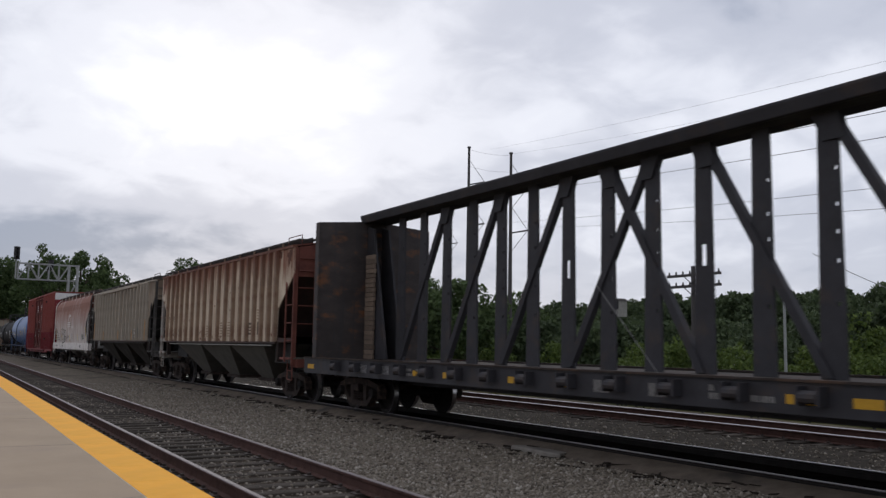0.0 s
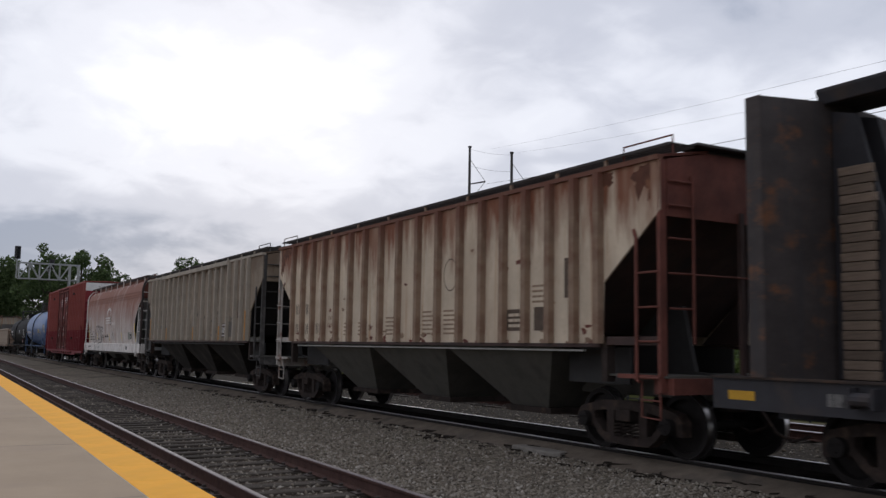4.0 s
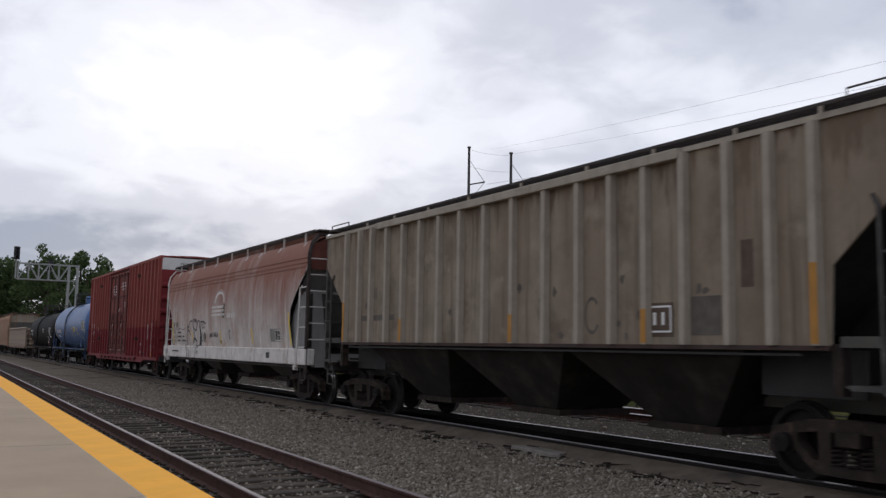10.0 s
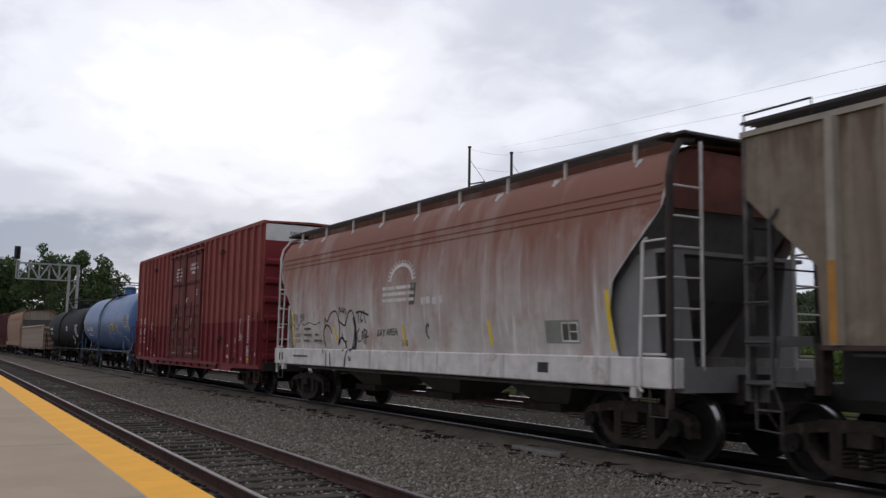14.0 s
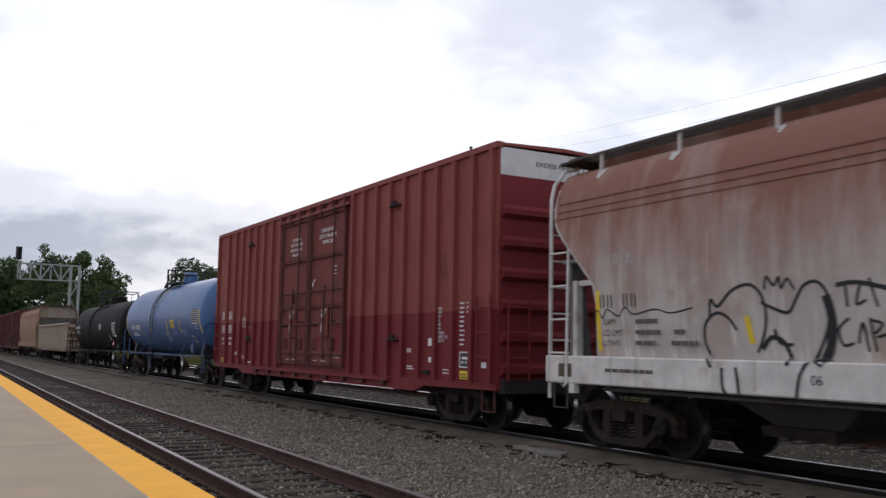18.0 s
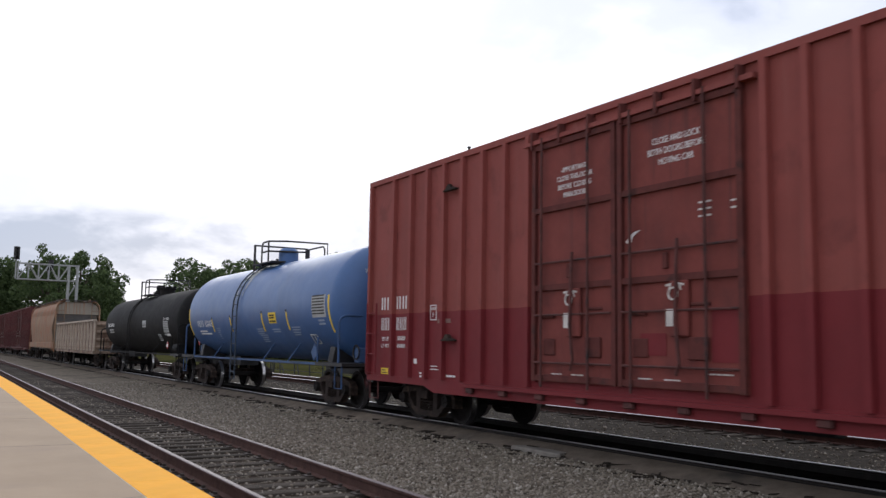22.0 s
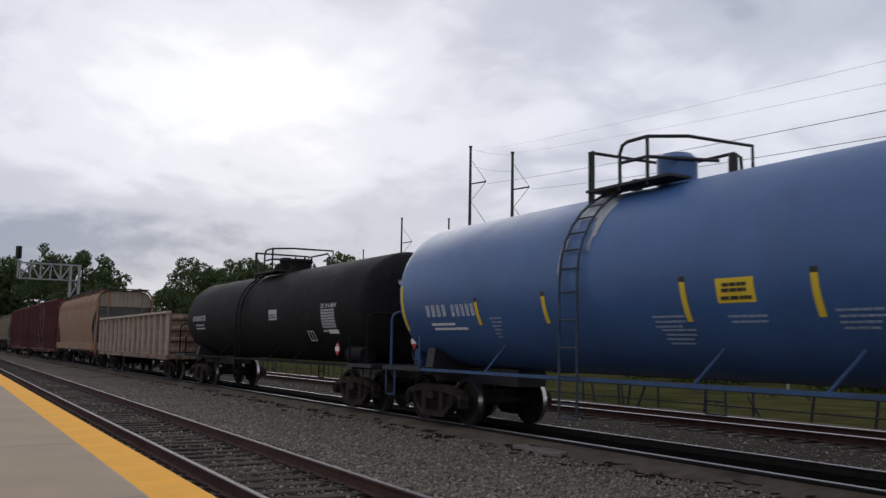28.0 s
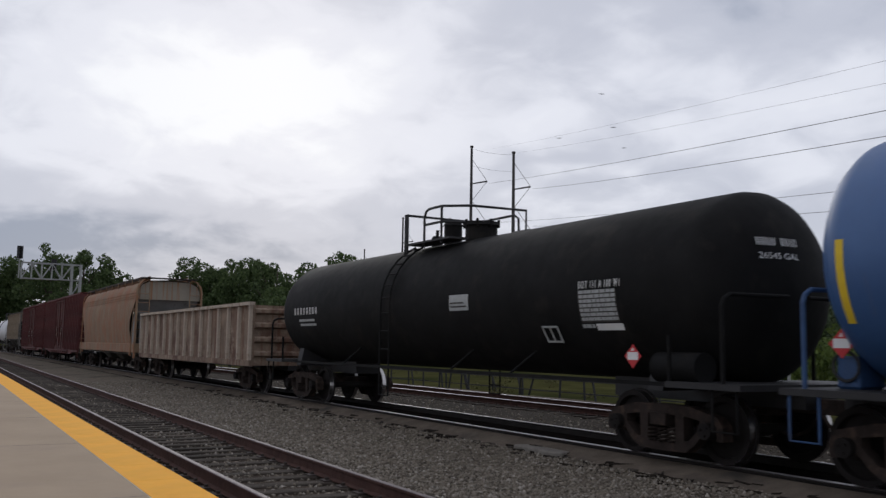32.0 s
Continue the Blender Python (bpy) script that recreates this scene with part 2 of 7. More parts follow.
def ground():
    xs = [-4500, -2500, -1400, -900, -600] + list(range(-450, 300, 30)) + [400, 700, 1400, 2500, 4500]
    ys = [-4500, -2000, -800, -300, -100, -40, -12, 2.2, 20, 30, 42, 56, 75, 100, 140, 170, 200, 240, 290, 360, 450, 600, 900, 1500, 2600, 4500]
    bm = B()
    grid = [[bm.verts.new((x, y, ground_height(x, y))) for y in ys] for x in xs]
    for i in range(len(xs) - 1):
        for j in range(len(ys) - 1):
            bm.faces.new((grid[i][j], grid[i + 1][j], grid[i + 1][j + 1], grid[i][j + 1]))
    setting("ground", bm, M_GRASS, label="dull green grassy ground running to the hills", category="ground")


ground()


def ballast_bed():
    """The stone bed under the three tracks, uneven like raked gravel."""
    rnd = random.Random(4)
    ys = [2.2 + 0.24 * i for i in range(78)]
    xs = [-420 + 12 * i for i in range(29)] + [-80 + 1.5 * i for i in range(26)] + [-41 + 0.35 * i for i in range(110)] + [0 + 4 * i for i in range(12)]
    bm = B()

    def z_of(x, y):
        d = min(abs(y - c) for c in (Y_NEAR + x * math.sin(SKEW), Y_TRAIN, Y_FAR))
        base = -0.205 if d < 1.4 else -0.205 - min(0.10, (d - 1.4) * 0.09)
        if y > 17.4:
            base = max(base - (y - 17.4) * 0.12, -0.325)
        return base + 0.03 * noise.noise(Vector((x * 0.7, y * 0.7, 2))) + 0.012 * noise.noise(Vector((x * 3, y * 3, 5)))
    grid = [[bm.verts.new((x, y, z_of(x, y))) for y in ys] for x in xs]
    for i in range(len(xs) - 1):
        for j in range(len(ys) - 1):
            bm.faces.new((grid[i][j], grid[i + 1][j], grid[i + 1][j + 1], grid[i][j + 1]))
    for f in bm.faces:
        c = f.calc_center_median()
        if c.y > 17.3:
            f.material_index = 4
        elif 11.5 < c.y:
            f.material_index = 2
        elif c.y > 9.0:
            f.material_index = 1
        elif abs(c.y - Y_NEAR - c.x * math.sin(SKEW)) < 1.25:
            f.material_index = 3
    setting("ballast_bed", bm, [M_BALLAST, M_CINDER, M_MIDBED, M_NEARBED, M_TANDIRT], True, "grey crushed-stone bed between the railway tracks", "ballast")


ballast_bed()


def platform():
    bm = box(B(), -130, 30, -9, 1.60, -0.4, PLAT)
    p = setting("platform", bm, M_CONCRETE, label="tan concrete station platform beside the track", category="platform")
    p.rotation_euler = (0, 0, SKEW)
    # the strip of yellow tactile paving, slab by slab
    me = mesh_of(box(B(), -0.604, 0.604, 0, 0.53, -0.05, 0), "yellow_slab", M_YELLOW, bevel=0.004)
    for i in range(92):
        s = new("yellow_slab", me)
        s.parent = p
        s.location = (29 - i * 1.21, 1.605, PLAT + 0.003)
    part("yellow_strip", box(B(), -130, 29 - 92 * 1.21 + 0.6, 1.605, 2.135, PLAT - 0.05, PLAT + 0.003), M_YELLOW, p)
    part("edge_face", box(B(), -130, 30, 1.60, 2.125, -0.4, PLAT - 0.052), M_EDGE, p)
    part("seam_line", box(B(), -130, 30, 1.588, 1.599, PLAT, PLAT + 0.004), M_EDGE, p, "pale joint beside the yellow strip")
    bm = B()
    for i in range(24):
        box(bm, 1.0 - i * 4.6, 1.012 - i * 4.6, -9, 1.57, PLAT, PLAT + 0.002)
    part("slab_joints", bm, M_JOINT, p)


M_JOINT = material("joint_dark", (0.30, 0.26, 0.22), 0.9, var=0.2)
platform()


def rail_mesh(x0, x1, top, side):
    prof = [(-0.07, -0.17), (-0.07, -0.158), (-0.014, -0.14), (-0.010, -0.05), (-0.036, -0.035), (-0.036, -0.008), (-0.028, 0.0),
            (0.028, 0.0), (0.036, -0.008), (0.036, -0.035), (0.010, -0.05), (0.014, -0.14), (0.07, -0.158), (0.07, -0.17)]
    bm = slab(B(), prof, "x", x0, x1)
    for f in bm.faces:
        if min(v.co.z for v in f.verts) > -0.009:
            f.material_index = 1
    return mesh_of(bm, "rail", [side, top])


def railway(name, y, label, near_from, near_to, skew=0.0, far=-420, top=None, side=None):
    tr = tagged(new(name), label, "railway track", "", "structure")
    tr.location, tr.rotation_euler = (0, y, 0), (0, 0, skew)
    me = rail_mesh(far, 45, top or M_RAILTOP, side or M_RUST)
    for s in (-1, 1):
        r = new("rail", me)
        r.parent, r.location = tr, (0, s * 0.7525, 0)
    rnd = random.Random(int(y * 10))
    kinds = []
    for k in range(4):
        bm = box(B(), -0.115, 0.115, -1.29, 1.29, -0.34, -0.172)
        for v in bm.verts:
            v.co += Vector((rnd.uniform(-0.012, 0.012), rnd.uniform(-0.05, 0.05), rnd.uniform(-0.008, 0.002)))
        kinds.append(mesh_of(bm, "tie", M_TIE, bevel=0.012))
    x = near_to
    while x > near_from:
        t = new("tie", kinds[rnd.randrange(4)])
        t.parent, t.location, t.rotation_euler = tr, (x + rnd.uniform(-0.03, 0.03), rnd.uniform(-0.04, 0.04), 0), (0, 0, rnd.uniform(-0.02, 0.02))
        x -= 0.52
    bm = B()
    while x > max(-260, far):
        box(bm, x - 0.11, x + 0.11, -1.29, 1.29, -0.3, -0.175)
        x -= 0.52
    tagged(part("far_ties", bm, M_TIE, tr), kind="stuff")
    # tie plates and spikes
    bm = B()
    x = near_to
    while x > near_from:
        for s in (-0.7525, 0.7525):
            box(bm, x - 0.09, x + 0.09, s - 0.17, s + 0.17, -0.174, -0.160)
            for d in (-0.1, 0.1):
                box(bm, x - 0.02, x + 0.02, s + d - 0.02, s + d + 0.02, -0.16, -0.13)
        x -= 0.52
    tagged(part("tie_plates", bm, M_SPIKE, tr), kind="stuff")
    return tr


railway("track_near", Y_NEAR, "rusty railway track on dark timber ties beside the platform", -70, 14, SKEW, -130, M_RAILDULL)
railway("track_train", Y_TRAIN, "oily railway track under the freight train", -45, 36, side=M_DARKRAIL)
railway("track_far", Y_FAR, "rusty railway siding behind the train", -50, 30)


# oil stain, with shade between the rails painted into the same black
M_OILSHADE = material("oil_shade_bed", (0.014, 0.012, 0.011), 0.85, var=0.5, scale=3.0, bump=0.6, bump_scale=20, spec=0.0)
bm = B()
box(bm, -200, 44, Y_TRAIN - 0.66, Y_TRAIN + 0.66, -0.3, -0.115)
setting("oily_strip", bm, M_OILSHADE, label="bed between the rails, black with oil and painted shade", category="ballast")


def soil_band():
    """Dirt and fines heaped over the tie ends along the train's track."""
    rnd = random.Random(8)
    bm = B()
    xs = [-200 + 4 * i for i in range(36)] + [-56 + 0.4 * i for i in range(60)] + [6, 12, 20, 30, 44]
    rows = []
    for x in xs:
        w = 0.30 * noise.noise(Vector((x * 0.8, 0, 1))) + 0.16 * noise.noise(Vector((x * 2.3, 0, 4)))
        rows.append([bm.verts.new(p) for p in ((x, 8.62 + w, -0.33), (x, 8.86 + w * 0.7, -0.185 + 0.05 * noise.noise(Vector((x * 1.7, 3, 1)))), (x, 9.20, -0.075 + 0.03 * noise.noise(Vector((x * 2, 7, 1)))), (x, 9.30, -0.06))])
    for a, b in zip(rows, rows[1:]):
        for i in range(3):
            bm.faces.new((a[i], b[i], b[i + 1], a[i + 1]))
    setting("soil_band", bm, M_SOIL, True, "grey dirt banked against the train's rail", "soil")


soil_band()


def track_litter():
    """Dark splinters of old ties and a broken kerb stone lying along the dirt bank."""
    rnd = random.Random(12)
    bm = B()
    for i in range(230):
        x, y = -6 - 34 * rnd.random() ** 1.5, rnd.gauss(8.70, 0.16)
        a, ln, wd = rnd.gauss(0.25, 0.5), rnd.uniform(0.10, 0.42), rnd.uniform(0.025, 0.075)
        u, v = Vector((math.cos(a), math.sin(a), 0)) * ln / 2, Vector((-math.sin(a), math.cos(a), 0)) * wd / 2
        c = Vector((x, y, -0.245 + 0.2 * max(0.0, y - 8.6)))
        lo = [bm.verts.new(c + p) for p in (u + v, v * 0.8 - u, -u * 0.9 - v, u * 0.8 - v)]
        hi = [bm.verts.new(q.co + Vector((rnd.uniform(-0.01, 0.01), 0, rnd.uniform(0.02, 0.05)))) for q in lo]
        bm.faces.new(hi)
        for k in range(4):
            bm.faces.new((lo[k], lo[(k + 1) % 4], hi[(k + 1) % 4], hi[k]))
    tagged(setting("track_litter", bm, M_SPLINTER, label="dark splinters of rotten ties beside the rail", category="debris", kind="stuff"))
    kerb = part("broken_slab", slab(B(), [(-12.75, 8.80), (-11.7, 8.72), (-11.35, 8.78), (-11.5, 9.05), (-12.7, 9.10)], "z", -0.3, -0.125), M_SLAB, bevel=0.02)
    tagged(kerb, "pale broken concrete slab beside the rail", "concrete slab")


M_SPLINTER = material("rotten_wood", (0.032, 0.026, 0.021), 0.95, var=0.5, scale=6, spec=0.05)
M_SLAB = material("weathered_slab", (0.22, 0.20, 0.175), 0.9, var=0.3, scale=4, bump=0.3, spots=(0.12, 0.105, 0.09), spot_at=0.55, spot_scale=3, spec=0.1)
track_litter()


def stones():
    """Loose ballast stones, many and small."""
    rng = np.random.default_rng(7)
    n = 84000
    x = -2.5 - 40 * rng.random(n) ** 1.7
    pick = rng.random(n)
    y = np.where(pick < 0.76, 4.95 + 4.0 * rng.random(n), np.where(pick < 0.93, 2.4 + 2.6 * rng.random(n), 11.6 + 2.8 * rng.random(n)))
    r = 0.013 + 0.027 * rng.random(n) ** 2
    base = np.array([(1, 0, 0), (-1, 0, 0), (0, 1, 0), (0, -1, 0), (0, 0, 1), (0, 0, -1)], float)
    tri = np.array([(0, 2, 4), (2, 1, 4), (1, 3, 4), (3, 0, 4), (2, 0, 5), (1, 2, 5), (3, 1, 5), (0, 3, 5)])
    jit = base[None] * (0.6 + 0.8 * rng.random((n, 6, 1))) + 0.25 * rng.standard_normal((n, 6, 3))
    jit[:, :, 2] *= 0.7
    keep = ~((y < 5.0) & (y - Y_NEAR - x * math.sin(SKEW) < -1.2))
    x, y, r, jit = x[keep], y[keep], r[keep], jit[keep]
    n = len(x)
    d = np.minimum(abs(y - Y_NEAR - x * math.sin(SKEW)), np.minimum(abs(y - Y_TRAIN), abs(y - Y_FAR)))
    z = np.where(d < 1.4, -0.205, -0.205 - np.minimum(0.10, (d - 1.4) * 0.09)) + 0.006
    z += np.array([0.03 * noise.noise(Vector((a * 0.7, b * 0.7, 2))) for a, b in zip(x, y)])
    v = jit * r[:, None, None] + np.stack([x, y, z], 1)[:, None]
    f = tri[None] + (np.arange(n) * 6)[:, None, None]
    me = bpy.data.meshes.new("ballast_stones")
    me.vertices.add(n * 6)
    me.vertices.foreach_set("co", v.reshape(-1))
    me.loops.add(n * 24)
    me.loops.foreach_set("vertex_index", f.reshape(-1).astype(np.int32))
    me.polygons.add(n * 8)
    me.polygons.foreach_set("loop_start", np.arange(0, n * 24, 3, dtype=np.int32))
    me.update(calc_edges=True)
    me.materials.append(M_PEBBLE)
    tagged(new("ballast_stones", me), "loose grey and tan crushed stones", "gravel", "", "stuff")


def island_material(name, cols, rough=0.9, transl=0.0):
    """Each loose piece takes its own tone."""
    m = bpy.data.materials.new(name)
    m.use_nodes = True
    n, l = m.node_tree.nodes, m.node_tree.links
    b = n["Principled BSDF"]
    b.inputs["Roughness"].default_value, b.inputs["Specular IOR Level"].default_value = rough, 0.25
    g = n.new("ShaderNodeNewGeometry")
    r = n.new("ShaderNodeValToRGB")
    els = r.color_ramp.elements
    els[0].color, els[1].color = (*cols[0], 1), (*cols[-1], 1)
    for i, c in enumerate(cols[1:-1]):
        els.new((i + 1) / (len(cols) - 1)).color = (*c, 1)
    l.new(g.outputs["Random Per Island"], r.inputs[0])
    l.new(r.outputs[0], b.inputs["Base Color"])
    if transl:
        t = n.new("ShaderNodeBsdfTranslucent")
        l.new(r.outputs[0], t.inputs[0])
        mx = n.new("ShaderNodeMixShader")
        mx.inputs[0].default_value = transl
        l.new(b.outputs[0], mx.inputs[1])
        l.new(t.outputs[0], mx.inputs[2])
        l.new(mx.outputs[0], n["Material Output"].inputs[0])
    return m


M_PEBBLE = island_material("pebbles", [(0.07, 0.058, 0.046), (0.15, 0.127, 0.10), (0.20, 0.173, 0.138), (0.24, 0.208, 0.168), (0.12, 0.095, 0.07), (0.185, 0.163, 0.134), (0.35, 0.315, 0.27)])
stones()

# ---- greenery ----
M_LEAF = island_material("leaves_dark", [(0.044, 0.068, 0.028), (0.075, 0.110, 0.040), (0.105, 0.145, 0.054), (0.056, 0.088, 0.035)], 0.75, 0.3)
M_LEAF3 = island_material("leaves_hill", [(0.042, 0.062, 0.030), (0.064, 0.09, 0.042), (0.088, 0.116, 0.052), (0.052, 0.074, 0.035)], 0.75, 0.3)
M_LEAF2 = island_material("leaves_light", [(0.06, 0.095, 0.02), (0.11, 0.15, 0.032), (0.09, 0.125, 0.03), (0.052, 0.084, 0.02)], 0.75, 0.25)
M_WEED = island_material("weeds", [(0.07, 0.07, 0.026), (0.10, 0.095, 0.038), (0.12, 0.108, 0.05), (0.08, 0.085, 0.028)], 0.9, 0.2)
M_BARK = material("bark", (0.10, 0.08, 0.06), 0.95, var=0.4, scale=4, stretch=(4, 4, 1), bump=0.6)


def leaf_mesh(name, rng, lobes, per, size, mat):
    """Small bent leaf clumps strewn over the lobes of a crown."""
    cs, ss = [], []
    for cx, cy, cz, rx, rz in lobes:
        k = int(per * rx * rx * 1.2)
        d = rng.standard_normal((k, 3))
        d /= np.linalg.norm(d, axis=1)[:, None]
        rad = 0.55 + 0.5 * rng.random((k, 1)) ** 0.7
        cs.append(np.array([cx, cy, cz]) + d * rad * np.array([rx, rx, rz]))
        ss.append(size * (0.6 + 0.8 * rng.random(k)))
    c, s = np.concatenate(cs), np.concatenate(ss)
    n = len(c)
    a = rng.standard_normal((n, 3))
    a /= np.linalg.norm(a, axis=1)[:, None]
    b = np.cross(a, rng.standard_normal((n, 3)))
    b /= np.linalg.norm(b, axis=1)[:, None]
    up = np.cross(a, b) * 0.3
    s = s[:, None]
    v = np.stack([c - a * s, c - b * s * 0.6 + up * s, c + a * s, c + b * s * 0.6 + up * s], 1)
    me = bpy.data.meshes.new(name)
    me.vertices.add(n * 4)
    me.vertices.foreach_set("co", v.reshape(-1))
    me.loops.add(n * 4)
    me.loops.foreach_set("vertex_index", np.arange(n * 4, dtype=np.int32))
    me.polygons.add(n)
    me.polygons.foreach_set("loop_start", np.arange(0, n * 4, 4, dtype=np.int32))
    me.update(calc_edges=True)
    me.materials.append(mat)
    return me


def crown_lobes(rng, h, w):
    out = []
    for _ in range(21):
        a, q = rng.random() * 6.28, rng.random() ** 0.6
        z = h * (0.30 + 0.62 * rng.random())
        sp = w * 0.58 * (1.25 - abs(z / h - 0.52) * 1.3) * q
        r = w * (0.10 + 0.14 * rng.random())
        out.append((math.cos(a) * sp, math.sin(a) * sp, z, r, r * 0.85))
    out.append((0, 0, h * 0.58, w * 0.30, h * 0.24))
    return out


def tree(seed, h, w, at, label, mat=None):
    rng = np.random.default_rng(seed)
    lobes = crown_lobes(rng, h, w)
    t = tagged(new("tree"), label, "tree", "trees beside the line")
    bm = rod(B(), (0, 0, -0.5), (0, 0, h * 0.5), h * 0.022, 8, h * 0.012)
    rod(bm, (0, 0, h * 0.5), (0.2, 0.1, h * 0.85), h * 0.012, 6, h * 0.003)
    for cx, cy, cz, rx, _ in lobes[:8]:
        rod(bm, (0, 0, cz * 0.62), (cx, cy, cz), h * 0.008, 5, h * 0.002)
    part("trunk", bm, M_BARK, t)
    c = new("crown", leaf_mesh("crown", rng, lobes, 46, 0.33, mat or M_LEAF))
    c.parent = t
    t.location = at
    return t


def woods(name, seed, spots, label, mat, size=0.8, per=9):
    rng = np.random.default_rng(seed)
    lobes = []
    for x, y, h, w in spots:
        for cx, cy, cz, rx, rz in crown_lobes(rng, h, w):
            lobes.append((x + cx, y + cy, ground_height(x, y) + cz, rx, rz))
        lobes.append((x, y, ground_height(x, y) + h * 0.2, w * 0.45, h * 0.25))
    tagged(new(name, leaf_mesh(name, rng, lobes, per, size, mat)), label, "woods", "", "stuff")


def greenery():
    rnd = random.Random(21)
    g = -0.4
    for i, (x, y, h, w) in enumerate(((-208, 23.2, 22.5, 9), (-196, 28.0, 21.3, 9), (-232, 20.0, 21.0, 10), (-190, 31.0, 18.6, 8), (-230, 14, 20, 11), (-222, 27, 20, 12), (-240, 8, 22, 12), (-186, 32, 13, 9),
                                      (-215, 34, 17, 11), (-245, 20, 20, 12))):
        tree(100 + i, h * 1.05, w, (x, y, g), "broad dark green tree behind the signal bridge")
    row = ((-332, 62, 19), (-290, 66, 21), (-262, 62, 22), (-246, 62, 28.5), (-230, 64, 23), (-217, 62, 24), (-205, 62, 24.5), (-193, 64, 22), (-183, 60, 21.5), (-173, 61, 22),
           (-166, 66, 20), (-154, 62, 17.5), (-149, 66, 20), (-137, 62, 17.5), (-128, 60, 15.5), (-116, 62, 14.5), (-107, 62, 12))
    for i, (x, y, h) in enumerate(row):
        tree(140 + i, h * 0.93, 10 + (i % 3) * 2, (x, y, -1.0), "tall dark green tree beyond the siding")
    for i in range(22):
        x = -345 + i * 10.5 + rnd.uniform(-3, 3)
        tree(180 + i, rnd.uniform(11, 15) if x < -140 else rnd.uniform(9, 12), rnd.uniform(11, 15), (x, rnd.uniform(68, 84), -1.0), "dark green tree in the belt beyond the siding")
    spots = []
    for i in range(60):
        x = rnd.uniform(-345, -112)
        spots.append((x, rnd.uniform(54, 64), rnd.uniform(4, 9), rnd.uniform(6, 9)))
    woods("woods_near_line", 5, spots, "dense green brush beyond the siding", M_LEAF2, 0.45, 18)
    spots = []
    for i in range(230):
        x = rnd.uniform(-330, 60)
        spots.append((x, rnd.uniform(150, 260), rnd.uniform(7.5, 12), rnd.uniform(8, 12)))
    woods("woods_on_hill", 6, spots, "wooded hill with dark green trees", M_LEAF3, 0.75, 9)
    spots = []
    for i in range(75):
        spots.append((rnd.uniform(-170, 10), rnd.uniform(70, 120), rnd.uniform(4, 7.5), rnd.uniform(5, 8)))
    woods("copse", 8, spots, "dark green trees at the foot of the hill", M_LEAF3, 0.34, 30)
    spots = []
    for i in range(34):
        spots.append((rnd.uniform(-120, 0), rnd.uniform(48, 72), rnd.uniform(1.2, 3.6), rnd.uniform(2, 4.5)))
    spots += [(-39.6, 55, 5.6, 3.2), (-38.3, 56, 4.4, 3.0), (-41.6, 57, 3.0, 3.0), (-62, 58, 2.6, 3.0), (-54, 54, 2.2, 3.0), (-47, 52, 1.8, 2.6)]
    tufts = [(rnd.uniform(-90, 2), rnd.uniform(18.4, 34) , rnd.uniform(0.08, 0.26), rnd.uniform(0.3, 0.9)) for i in range(60)]
    woods("track_weeds", 9, tufts, "dull green weeds along the siding", M_WEED, 0.06, 130)
    woods("scrub", 7, spots, "yellow-green bushes and weeds in the field", M_LEAF2, 0.16, 80)


greenery()

# ---- rolling stock ----
M_TRUCK = material("truck_iron", (0.040, 0.030, 0.026), 0.88, var=0.45, scale=5, bump=0.2, spots=(0.068, 0.046, 0.035), spot_at=0.54, spot_scale=4, spec=0.12)
M_WHEEL = material("wheel_iron", (0.020, 0.017, 0.016), 0.8, var=0.3, scale=6, spec=0.12)
M_TREAD = material("wheel_tread", (0.55, 0.53, 0.52), 0.3, metal=1.0, var=0.15)
M_BLACK = material("black_paint", (0.022, 0.021, 0.022), 0.6, var=0.3, scale=3)
M_STEELGREY = material("galvanized", (0.17, 0.165, 0.155), 0.6, metal=0.2, var=0.3, spots=(0.10, 0.075, 0.06), spot_at=0.56, spot_scale=4)
M_WHITE = material("white_lettering", (0.75, 0.74, 0.72), 0.7, var=0.08)

M_CHALK = material("chalky_white", (0.66, 0.62, 0.58), 0.8, var=0.22, scale=3.0, spots=(0.34, 0.26, 0.21), spot_at=0.575, spot_scale=2.2, streak=(0.38, 0.34, 0.31), streak_at=0.55)

M_YELLOWTAG = material("yellow_decal", (0.75, 0.52, 0.03), 0.6, var=0.08)

TC = (3.12837, -0.23822, 0.08968, -0.04342, -0.2668, 0.05295, 0.12844)


def run(t):
    """How far the train has rolled since the middle of the clip."""
    u = (t - 16) / 16
    return 16 * sum(c * u ** (k + 1) for k, c in enumerate(TC)) - 0.45 * max(0.0, 1 - t / 3) ** 2 + 0.10 * math.exp(-((t - 3.3) / 1.3) ** 2)


WHEEL_R = 0.457
CARS, WHEELS = [], []


